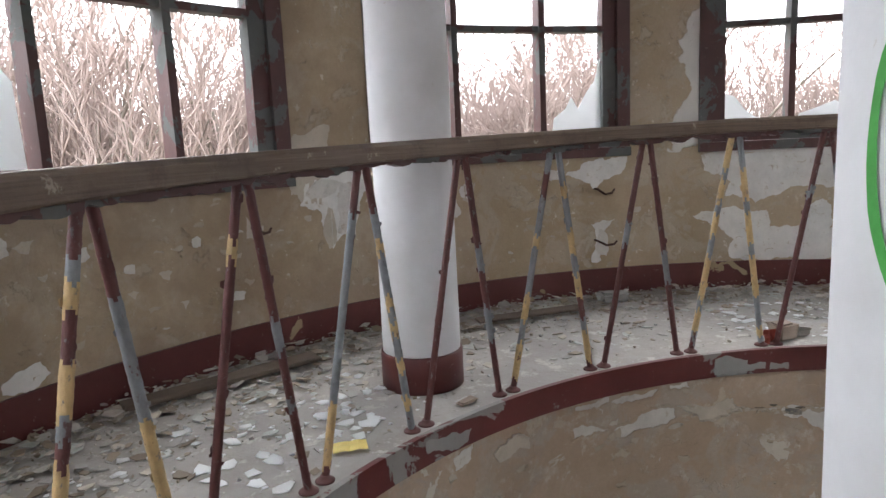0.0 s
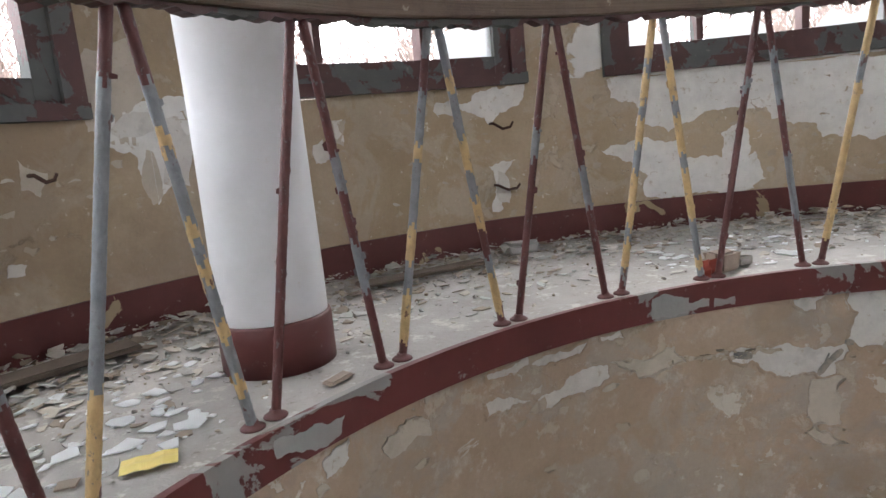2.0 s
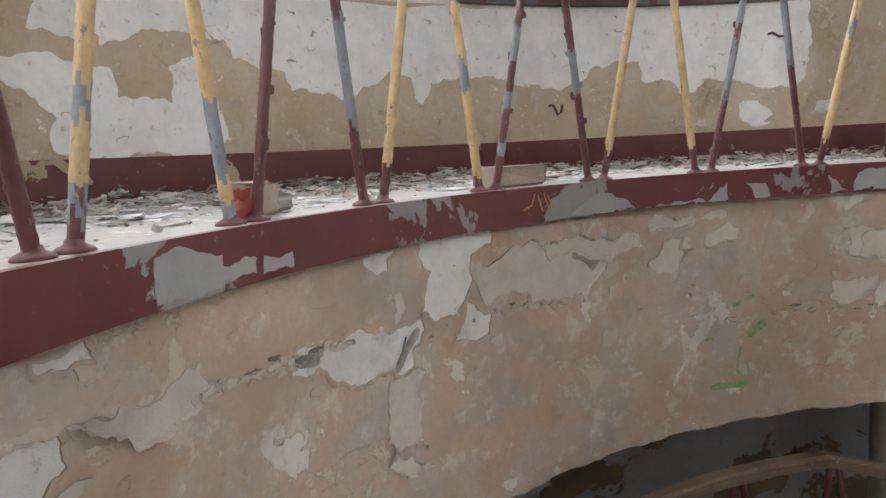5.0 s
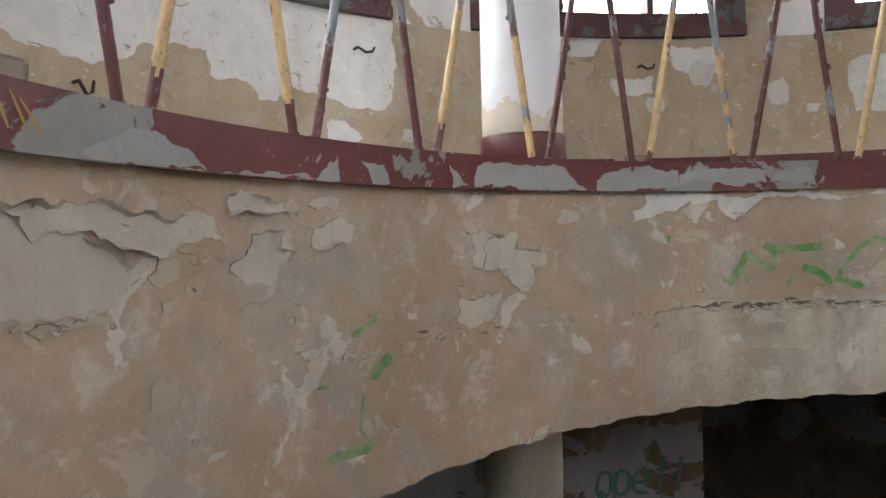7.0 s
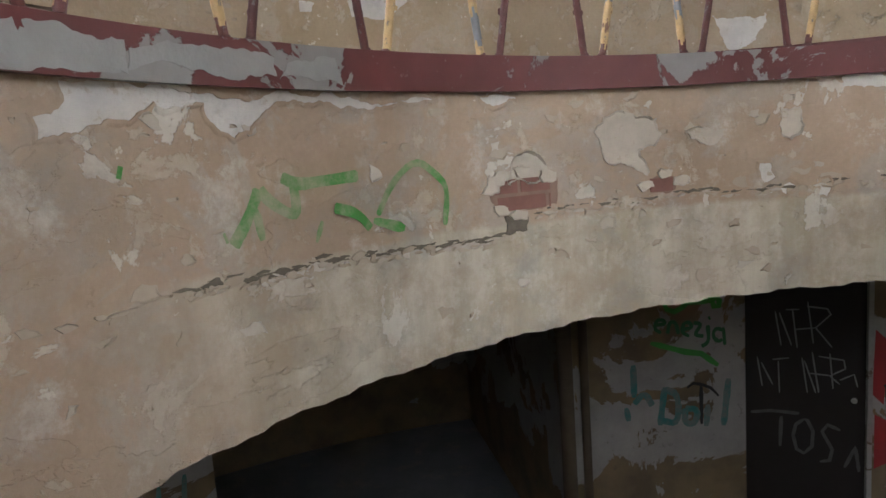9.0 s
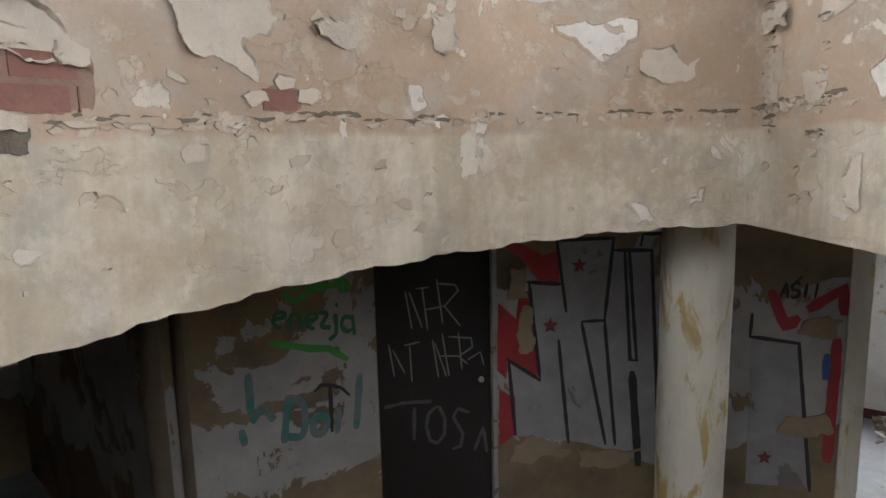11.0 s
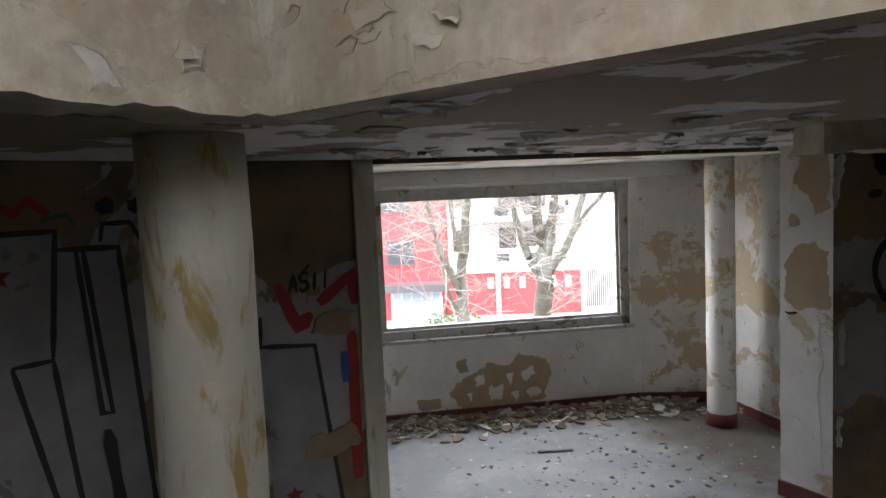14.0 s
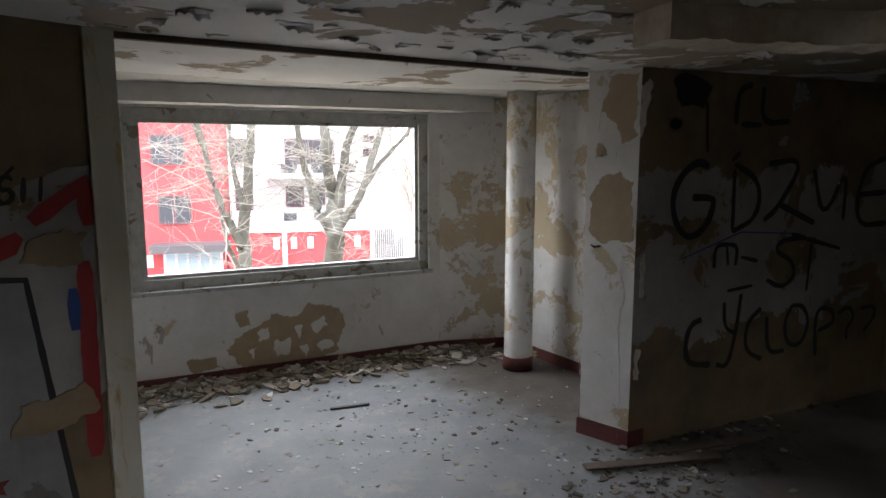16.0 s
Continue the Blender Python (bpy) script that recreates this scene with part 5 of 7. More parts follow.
bare_patch([(-36, 2.873), (-36.6, 2.88), (-36.9, 2.84), (-36.5, 2.801), (-35.7, 2.813)])
bare_patch([(-50, 2.538), (-51.3, 2.527), (-52.4, 2.466), (-51, 2.459)])
bare_patch([(-55.9, 2.561), (-57, 2.577), (-56.8, 2.53), (-55.7, 2.515)])
bare_patch([(-42.8, 3.173), (-50.4, 3.202), (-50.4, 3.148), (-48.8, 3.096), (-47.6, 3.055), (-46.3, 3.08), (-45.3, 3.114), (-43.8, 3.145)])
lifted_patch([(96.6, 2.91), (95.2, 2.912), (93.2, 2.901), (94.1, 2.844), (93.1, 2.804), (93.9, 2.738), (93.7, 2.686), (96.2, 2.696), (93, 2.592), (95, 2.586), (97.4, 2.662), (96.6, 2.711), (97.2, 2.738), (96.8, 2.818)])
lifted_patch([(87.8, 3.155), (85.2, 3.191), (81.7, 3.237), (78.2, 3.174), (74.5, 3.074), (75.3, 3.007), (78.7, 3.001), (81.2, 2.972), (81.7, 3.042), (84.3, 3.062), (86, 3.04), (87.3, 3.085)])
lifted_patch([(66.8, 3.153), (64.2, 3.167), (64.7, 3.114), (63.3, 3.112), (64.5, 3.068), (64.8, 3.031), (67.3, 3.027), (68.5, 3.057), (68.3, 3.088), (67.3, 3.103)])
lifted_patch([(46.6, 3.138), (41.7, 3.134), (42, 3.08), (38.4, 3.052), (38.7, 3.008), (40.3, 3.001), (40.3, 2.946), (41.9, 2.929), (43.1, 2.997), (46.7, 3.026)])
lifted_patch([(48.2, 2.91), (45.9, 2.911), (43.7, 2.924), (44.1, 2.862), (45.3, 2.815), (48.4, 2.826)])
lifted_patch([(61.7, 3.167), (59.4, 3.208), (58.2, 3.174), (58.5, 3.123), (60, 3.124), (61.5, 3.102), (62.2, 3.111)])
lifted_patch([(117.7, 3.16), (113.7, 3.131), (110.7, 3.163), (109.6, 3.083), (112.6, 3.063), (114.7, 3.058), (116.1, 3.118)])
lifted_patch([(45.3, 3.109), (43.6, 3.127), (42.1, 3.093), (38.5, 3.049), (38.9, 3.009), (40.3, 3.013), (40.2, 2.94), (41.4, 2.91), (42.4, 2.943), (43.5, 2.981), (44.1, 3.008), (45.7, 3.013)])
lifted_patch([(68.3, 3.252), (66.3, 3.256), (63.2, 3.245), (64.1, 3.214), (67.1, 3.216), (68.4, 3.196)])
lifted_patch([(81.1, 3.216), (75, 3.209), (69.3, 3.197), (68.4, 3.128), (73.2, 3.108), (75.7, 3.142), (79.4, 3.142)])
lifted_patch([(-13.9, 3.144), (-16.3, 3.216), (-20.2, 3.178), (-20.7, 3.111), (-18.4, 3.049), (-19.2, 2.946), (-17.8, 2.984), (-15.2, 3.001)])
lifted_patch([(-32.2, 3.178), (-34.1, 3.186), (-34.4, 3.104), (-33, 3.049), (-32.2, 3.074)])
lifted_patch([(-50.9, 3.092), (-53.5, 3.117), (-55.1, 3.04), (-56.1, 3.072), (-55.6, 3), (-53.6, 2.978), (-50.4, 3.023)])


def loose_flakes(seed, count, surface, a0, a1, z0, z1, metre, small, big):
    """Countless thin paint flakes that lift off a wall."""
    rnd = random.Random(seed)
    bm = bmesh.new()
    for k in range(count):
        w = rnd.uniform(small, big)
        bm_patch(surface, rnd.uniform(a0, a1), rnd.uniform(z0, z1), w, w * rnd.uniform(0.3, 0.8), seed * 999 + k, 0.002, metre, rnd.uniform(0.002, 0.014), 1.0, bm, 11)
    return bm


def flake_paint():
    s = Shader("lifting_flakes", 0.88)
    c = s.ramp(s.island(), (0, (0.45, 0.385, 0.305)), (0.45, (0.41, 0.345, 0.265)), (0.75, (0.47, 0.42, 0.35)), (0.93, (0.56, 0.53, 0.47)), hard=True)
    return s.done(s.mix(s.span(s.noise(12, 7), 0.35, 0.7, 0, 0.5), c, (0.34, 0.28, 0.2)), s.noise(30, 6), 0.003)


M_FLAKE = flake_paint()
tagged(part("lifting_paint", loose_flakes(7, 230, RING, -58, 150, 2.5, 3.28, DEG, 0.012, 0.085), M_FLAKE), "small curled paint flakes lifting off the fascia", "paint flakes", kind="stuff")
tagged(part("lifting_paint", loose_flakes(8, 260, on_ring(WALL_UP), 0, 175, 3.62, 4.34, 57.3 / WALL_UP, 0.015, 0.08), M_FLAKE), "small curled paint flakes lifting off the gallery wall", "paint flakes", kind="stuff")


M_SMEAR = faded("grey_smeared_soot", (0.12, 0.12, 0.12))
M_CREVICE = plain("dark_crumbled_mortar", (0.13, 0.112, 0.085), 0.95, scale=25, vary=0.5, dist=0.008)
def broken_edge(surface, a0, a1, z, seed, metre, owner, slope=0.0, count=40, dark=0.75):
    """The crumbled lip of a plaster layer along a crack: short lifted pieces and dark gaps."""
    rnd = random.Random(seed)
    lips, gaps = bmesh.new(), bmesh.new()
    zz = 0.0
    for k in range(count):
        f = (k + rnd.random()) / count
        zz = 0.6 * zz + rnd.uniform(-0.012, 0.012)
        a, h = a0 + (a1 - a0) * f, z + slope * f + zz
        bm_patch(surface, a, h - 0.016, rnd.uniform(0.02, 0.07), rnd.uniform(0.008, 0.024), seed * 50 + k, rnd.uniform(0.002, 0.008), metre, rnd.uniform(0.0, 0.012), 0.9, lips, 14)
        if rnd.random() < dark:
            bm_patch(surface, a, h + 0.002, rnd.uniform(0.03, 0.10), rnd.uniform(0.005, 0.014), seed * 70 + k, 0.0025, metre, 0.0, 0.9, gaps, 14)
    part("crack_ledge", lips, M_FLAKE, owner)
    part("crack", gaps, M_CREVICE, owner)


for k, (w, line) in enumerate(((0.03, [(93.4, 3.072), (92.5, 3.063)]), (0.03, [(93.6, 3.037), (95, 2.984), (96, 2.931)]), (0.012, [(94.9, 3.027), (95.4, 2.974)]), (0.03, [(89, 3.065), (89.8, 3.03)]), (0.035, [(104.6, 3.077), (102.6, 3.058)]))):
    part("grey_smear", bm_stroke(RING, line, w, 0.0075 + 0.0004 * k, DEG, fine=0.02), M_SMEAR, fascia)
broken_edge(RING, 111.3, 104.4, 3.115, 41, DEG, fascia, -0.02, 16, 0.12)
broken_edge(RING, 104.4, 99.8, 3.093, 42, DEG, fascia, 0.0, 9, 0.12)
broken_edge(RING, 85.5, 75.5, 3.03, 43, DEG, fascia, -0.035, 18, 0.12)
broken_edge(RING, 22, -4, 2.80, 31, DEG, fascia, -0.03, 60)
broken_edge(RING, -8, -20, 2.85, 32, DEG, fascia, 0.0, 16)
broken_edge(RING, -21, -60.5, 2.865, 33, DEG, fascia, 0.0, 34, 0.55)
broken_edge(RING, 60, 22, 2.80, 34, DEG, fascia, 0.0, 18, 0.3)
LINE = on_line((polar(WELL + 0.02, LAND_A, 0)).xy, (polar(1.2, LAND_A, 0)).xy)
landing_fascia = bpy.data.objects["wall_landing_fascia"]


def line_wall(u, z, off=0.0):
    return LINE(u, z, -off)


broken_edge(line_wall, 0.02, 0.5, 2.875, 35, 1.0, landing_fascia, 0.05, 26)
broken_edge(line_wall, 0.1, 0.12, 3.25, 36, 1.0, landing_fascia, -0.45, 16)
broken_edge(line_wall, 0.42, 0.38, 3.2, 37, 1.0, landing_fascia, -0.5, 14)
for k, (u, z, w, h, c) in enumerate(((0.14, 2.97, 0.10, 0.22, 0.02), (0.12, 3.2, 0.2, 0.12, 0.03), (0.55, 3.2, 0.3, 0.1, 0.02))):
    part("paint_patch", bm_patch(line_wall, u, z, w, h, 300 + k, 0.004, 1.0, c, 0.5, n=48), M_BPATCH, landing_fascia)
bare_patch([(0.615, 2.966), (0.696, 3.012), (0.79, 3.014), (0.805, 2.896), (0.661, 2.888)], line_wall, 1.0, landing_fascia)
lifted_patch([(1.006, 2.659), (1.028, 2.777), (1.109, 2.792), (1.186, 2.759), (1.193, 2.65), (1.125, 2.539), (0.998, 2.536)], line_wall, 1.0, landing_fascia, 0.012)
lifted_patch([(0.913, 2.698), (0.954, 2.703), (0.953, 2.647), (0.913, 2.642)], line_wall, 1.0, landing_fascia, 0.012)
lifted_patch([(0.558, 2.713), (0.614, 2.725), (0.61, 2.544), (0.545, 2.578)], line_wall, 1.0, landing_fascia, 0.012)
lifted_patch([(0.294, 2.986), (0.428, 2.982), (0.393, 2.883), (0.326, 2.855), (0.351, 2.923)], line_wall, 1.0, landing_fascia, 0.012)
lifted_patch([(0.762, 2.836), (0.814, 2.888), (0.852, 2.839), (0.782, 2.804)], line_wall, 1.0, landing_fascia, 0.012)
lifted_patch([(1.09, 2.882), (1.141, 2.885), (1.181, 2.843), (1.132, 2.832)], line_wall, 1.0, landing_fascia, 0.012)
tagged(part("lifting_paint", loose_flakes(19, 30, line_wall, 0.05, 1.2, 2.5, 3.28, 1.0, 0.03, 0.12), M_FLAKE), "curled paint flakes on the landing fascia", "paint flakes", kind="stuff")


M_BRICKDUST = plain("brick_dust_mortar", (0.24, 0.155, 0.12), 0.95, scale=22, vary=0.4, dist=0.008)


def brick_hole(a, z, w, h, rows, seed):
    """Bared brickwork where the plaster has dropped off."""
    rnd = random.Random(seed)
    part("bared_mortar", bm_patch(RING, a, z, w * 1.12, h * 1.15, seed, 0.0015, DEG, 0, 0.35, n=60), M_BRICKDUST, fascia)
    z1 = z - h / 2
    for k in range(rows):
        hh = h / rows - 0.005
        x = -w / 2
        while x < w / 2 - 0.02:
            ww = min(rnd.choice((0.12, 0.25)), w / 2 - x)
            c = RING(a - (x + ww / 2) * DEG, z1 + hh / 2, -0.01)
            b = part("brick", bm_box(-ww / 2 + 0.004, ww / 2 - 0.004, -0.014, 0.014, -hh / 2, hh / 2, 0.004), M_BRICK, fascia)
            b.matrix_basis = Matrix.Translation(c) @ pose(0, 0, 0, 0, 0, a + 90)
            x += ww
        z1 += h / rows
    for k in range(9 if w > 0.2 else 3):
        t = rnd.uniform(0, 6.28)
        part("plaster_edge", bm_patch(RING, a + math.cos(t) * w * 0.58 * DEG, z + math.sin(t) * h * 0.62, 0.08, 0.045, seed * 7 + k, 0.012, DEG, 0.006, 0.4, n=16), M_BPATCH, fascia)


brick_hole(-6.5, 2.925, 0.27, 0.13, 2, 5)
lifted_patch([(-4.9, 2.975), (-5.6, 3.06), (-8.0, 3.066), (-9.2, 3.0), (-8.7, 2.962), (-6.5, 2.972), (-5.2, 2.958)])
brick_hole(-20.7, 2.908, 0.135, 0.068, 1, 6)
part("cement_lump", bm_patch(RING, -5.6, 2.81, 0.12, 0.06, 55, 0.006, DEG, 0, 0.9, n=60), M_CREVICE, fascia)

tag = tagged(new("graffiti"), "small green spray tag on the curved fascia", "graffiti")
for k, (w, line) in enumerate(((0.03, [(18.7, 2.884), (17.7, 2.935), (16.5, 3.026)]), (0.028, [(16.5, 3.026), (15.9, 2.992), (14.5, 2.949), (13.8, 2.946), (14, 3.053)]), (0.022, [(16.9, 2.974), (16.6, 2.886)]), (0.032, [(14.8, 3.055), (13.7, 3.03), (12.1, 3.033), (8.7, 3.041)]), (0.026, [(10.9, 2.95), (9, 2.925), (8, 2.87)]), (0.028, [(7.7, 2.894), (5, 2.854)]), (0.02, [(7.3, 2.909), (5.9, 3.008), (3.6, 3.082), (1.8, 3.024), (0.8, 2.975), (1.3, 2.845)]), (0.018, [(25, 3.109), (25.2, 3.081)]), (0.014, [(19.3, 2.922), (19.1, 2.894)]), (0.014, [(12, 2.915), (12.6, 2.854)]))):
    part("stroke", bm_stroke(RING, line, w * 1.2, 0.0065 + 0.0004 * k, DEG, fine=0.02, soft=2), M_FGREEN, tag)
tag = tagged(new("graffiti"), "faint dripping green spray mark on the fascia", "graffiti")
for k, (w, line) in enumerate(((0.018, [(58.8, 2.84), (56.4, 2.88)]), (0.045, [(57.1, 2.701), (55.2, 2.755)]), (0.014, [(61.9, 2.709), (60.9, 2.707)]), (0.014, [(57.9, 2.652), (58.3, 2.551), (57, 2.484)]), (0.012, [(57.2, 2.583), (56.9, 2.527)]), (0.03, [(61.4, 2.491), (60.1, 2.491), (57.3, 2.484)]))):
    part("stroke", bm_stroke(RING, line, w, 0.0055 + 0.0004 * k, DEG, fine=0.02), M_FGREEN, tag)
M_MARK = plain("ochre_scratched_paint", (0.36, 0.21, 0.06), 0.7, scale=30)
mark = tagged(new("graffiti"), "yellow scratches on the maroon slab edge", "graffiti")
for k, line in enumerate(([(83.0, 3.345), (82.0, 3.36), (81.6, 3.40)], [(81.3, 3.395), (80.8, 3.335)], [(80.7, 3.4), (80.0, 3.335)], [(80.3, 3.39), (79.4, 3.335)])):
    part("stroke", bm_stroke(on_ring(WELL - 0.015), line, 0.007, 0.004 + 0.0004 * k, DEG, fine=0.02), M_MARK, mark)
band = bpy.data.objects["trim_edge_band"]
EDGE = on_ring(WELL - 0.015)


def bare_cement(outline):
    k = next(count_patch)
    edge = [(u, min(max(z, 3.3), 3.421)) for u, z in torn_edge(outline, 4000 + k, DEG, 0.13)]
    part("bare_cement", bm_torn(EDGE, edge, DEG, 0.0015, 0.0, k), M_GPATCH, band)


bare_cement([(44.6, 3.392), (42.1, 3.383), (39.2, 3.393), (37.1, 3.394), (36.5, 3.361), (34.5, 3.305), (40.4, 3.302), (45, 3.302)])
bare_cement([(33.4, 3.34), (29.6, 3.401), (29.2, 3.342), (27.1, 3.32), (24.7, 3.314), (33.5, 3.306)])
bare_cement([(29.2, 3.399), (26.1, 3.387), (24.3, 3.37), (24.7, 3.314), (29.1, 3.316)])
bare_cement([(24.1, 3.37), (21.8, 3.398), (19.1, 3.393), (14.9, 3.381), (14.8, 3.331), (17.5, 3.313), (19.8, 3.335), (22.9, 3.341), (24.3, 3.321)])
bare_cement([(14, 3.365), (10.2, 3.392), (9.7, 3.311), (12.2, 3.326), (14.6, 3.322)])
bare_cement([(77.9, 3.302), (75.9, 3.328), (74.6, 3.358), (72.9, 3.372), (72.7, 3.302), (75.6, 3.302)])
bare_cement([(72.3, 3.302), (68.2, 3.302), (62, 3.302), (60.1, 3.302), (62, 3.302), (68.2, 3.302)])
bare_cement([(60.7, 3.36), (60.2, 3.302), (62, 3.302)])
bare_cement([(58, 3.371), (55.9, 3.363), (55.4, 3.306), (57, 3.302)])
bare_cement([(49.4, 3.38), (47.4, 3.308), (49.2, 3.302)])
bare_cement([(46.4, 3.382), (36.9, 3.39), (35.7, 3.311), (46.8, 3.303)])
bare_cement([(29.3, 3.385), (24.3, 3.386), (24.3, 3.311), (33.2, 3.312), (30, 3.342)])
bare_cement([(110.3, 3.317), (109.8, 3.358), (108.9, 3.349), (107.3, 3.352), (107.4, 3.319), (109, 3.314)])
bare_cement([(77.6, 3.313), (74.7, 3.374), (73.1, 3.371), (70.3, 3.302)])
bare_cement([(62.1, 3.302), (60.1, 3.378), (60, 3.302)])
bare_cement([(113.4, 3.395), (109.5, 3.373), (109.6, 3.307), (113.5, 3.31)])
bare_cement([(106.8, 3.352), (104.7, 3.347), (104.7, 3.311), (106.9, 3.312)])
bare_cement([(150.4, 3.399), (147.3, 3.384), (144.8, 3.364), (145.4, 3.313), (148.1, 3.325), (150.4, 3.348)])

# ------------------------------------------------------------------ gallery wall: hooks, broken glass
def hook(a, z, turn, drop):
    p = [polar(WALL_UP + 0.01, a, z), polar(WALL_UP - 0.05, a, z), polar(WALL_UP - 0.075, a - turn * 0.5, z - drop), polar(WALL_UP - 0.085, a - turn, z - drop * 0.8), polar(WALL_UP - 0.088, a - turn * 1.2, z)]
    return tagged(part("wall_hook", bm_tube(p, [0.008, 0.008, 0.008, 0.008, 0.006], 8), M_RUST), "bent rusty iron hook in the gallery wall", "hook", "rusty iron hooks in the wall")


for a, z, t, d in ((113.6, 4.17, 1.3, 0.035), (113.6, 3.81, 1.5, 0.03), (41.0, 4.19, 1.0, 0.03), (61.4, 3.81, 0.5, 0.06), (147.5, 4.13, 0.8, 0.03), (14.0, 4.2, 0.9, 0.03)):
    hook(a, z, t, d)
wall_g = bpy.data.objects["wall_gallery"]
GW = 57.3 / WALL_UP
for k, (a, z, w, h) in enumerate(((112.8, 3.80, 0.10, 0.20), (128.5, 4.1, 0.1, 0.12), (139.0, 4.18, 0.14, 0.3), (141.0, 4.3, 0.2, 0.12), (117.5, 4.28, 0.14, 0.1), (36.2, 3.73, 0.12, 0.09), (12.5, 3.95, 0.14, 0.12), (8.0, 4.15, 0.2, 0.16), (1.0, 4.0, 0.14, 0.2), (-8.0, 4.05, 0.5, 0.35), (24.0, 4.3, 0.22, 0.1), (-2.0, 3.9, 0.08, 0.06), (152.0, 4.1, 0.07, 0.05), (157.0, 4.02, 0.06, 0.05), (160.0, 4.12, 0.08, 0.06), (165.0, 4.2, 0.14, 0.1), (149.0, 3.78, 0.08, 0.05))):
    part("paint_patch", bm_patch(on_ring(WALL_UP), a, z, w, h, 700 + k, 0.003, GW, 0.006, 0.45), M_WPATCH, wall_g)


def white_paint(outline, material=M_WHITECOAT):
    k = next(count_patch)
    edge = torn_edge(outline, 5000 + k, GW, 0.17, 0.018)
    if max(z for a, z in outline) < 4.40:
        edge = [(u, min(z, 4.382)) for u, z in edge]
    part("paint_patch", bm_torn(on_ring(WALL_UP), edge, GW, 0.0025, 0.0, k), material, wall_g)


# the large remaining field of white paint under the windows, and its islands
white_paint([(102.3, 4.378), (102.4, 4.256), (99.7, 4.171), (100.3, 4.075), (97.3, 4.015), (94, 4.122), (88.7, 4.115), (88.2, 4.033), (84.5, 3.983), (84, 3.893), (80.3, 3.859), (77.4, 3.936), (76.1, 4), (74, 3.97), (73.2, 3.83), (72.4, 3.95), (68.1, 3.98), (64.1, 3.93), (59.6, 3.92), (56.6, 4.038), (52.8, 4.058), (52.6, 3.941), (49.6, 3.923), (49, 3.853), (47.6, 3.856), (46.7, 3.936), (45.1, 3.919), (42.4, 3.892), (38.5, 3.867), (37.7, 3.968), (37.3, 4.181), (37.7, 4.384)])
white_paint([(103.5, 3.941), (99.9, 3.992), (96.2, 3.961), (95.8, 3.841), (92.6, 3.826), (89.7, 3.847), (88.9, 3.668), (91.2, 3.601), (99.7, 3.638), (99.3, 3.757), (101.6, 3.868)])
white_paint([(114.2, 4.364), (112.7, 4.38), (112.2, 4.237), (113.7, 4.167), (115.7, 4.266)])
white_paint([(127.6, 4.246), (126.3, 4.264), (126.4, 4.147), (127.6, 4.178)])
white_paint([(114, 3.924), (111.7, 3.944), (112.8, 3.86), (113, 3.66), (114, 3.652), (113.5, 3.834)])
white_paint([(21, 4.353), (17.4, 4.379), (18.3, 4.269), (21.1, 4.281)])
white_paint([(16.7, 4.125), (12.6, 4.143), (12.6, 4.033), (15.7, 3.997)])
white_paint([(11.2, 4.345), (5.9, 4.299), (6.5, 4.152), (10.2, 4.178)])
white_paint([(43.3, 3.733), (40.6, 3.651), (42.6, 3.638)])
white_paint([(43.5, 3.775), (41.9, 3.789), (40.5, 3.697), (41.9, 3.629), (43.3, 3.668)])
white_paint([(92.6, 3.977), (90.6, 4.017), (90, 3.878), (91.1, 3.727), (89.8, 3.614), (93.3, 3.553)])
white_paint([(-37.2, 3.822), (-41.8, 3.803), (-40.9, 3.658), (-38.9, 3.582), (-37.9, 3.703)])
white_paint([(116.7, 4.277), (111.9, 4.375), (110.2, 4.389), (110.5, 4.292), (113.7, 4.207)])
white_paint([(143.3, 4.329), (139.4, 4.406), (136.2, 4.427), (137.5, 4.231), (140.5, 3.95), (141.3, 4.091), (141.7, 4.191), (143.2, 4.218)])
white_paint([(102.7, 4.364), (99.4, 4.381), (94.8, 4.281), (97.7, 4.25), (101.6, 4.243)])
white_paint([(165.4, 3.67), (163.2, 3.714), (162.7, 3.653), (163.8, 3.606), (165.5, 3.625)])
white_paint([(144.1, 4.331), (142, 4.357), (140.7, 4.286), (141.3, 4.213), (143.1, 4.238)], M_BPATCH)
white_paint([(140.9, 4.21), (139.6, 4.12), (139.7, 4.013), (140.8, 3.95), (141.3, 4.057)], M_BPATCH)
white_paint([(147.9, 4.193), (146.5, 4.133), (147.1, 4.044), (148, 4.077)], M_BPATCH)
white_paint([(143.3, 4.616), (140.1, 4.663), (140.5, 4.387), (142.2, 4.295), (143.9, 4.281)], M_BPATCH)
white_paint([(155, 3.974), (154, 3.975), (154.3, 3.931)], M_BPATCH)
white_paint([(162.7, 4.064), (162.1, 4.067), (162.3, 4.034)], M_BPATCH)
white_paint([(153.7, 3.815), (153, 3.813), (153.3, 3.771)], M_BPATCH)
white_paint([(157.3, 3.911), (156.5, 3.905), (156.8, 3.876)], M_BPATCH)
white_paint([(163.9, 4.195), (162.6, 4.215), (163, 4.162)], M_BPATCH)
white_paint([(127.3, 4.259), (126.1, 4.266), (126.5, 4.123), (127.4, 4.152)], M_BPATCH)


def bm_shard(points, r, t=0.004):
    bm = bmesh.new()
    f = [bm.verts.new(polar(r, a, z)) for a, z in points]
    g = [bm.verts.new(polar(r + t, a, z)) for a, z in points]
    bm.faces.new(f)
    bm.faces.new(g[::-1])
    for k in range(len(f)):
        j = (k + 1) % len(f)
        bm.faces.new((f[k], g[k], g[j], f[j]))
    bmesh.ops.recalc_face_normals(bm, faces=bm.faces)
    return bm


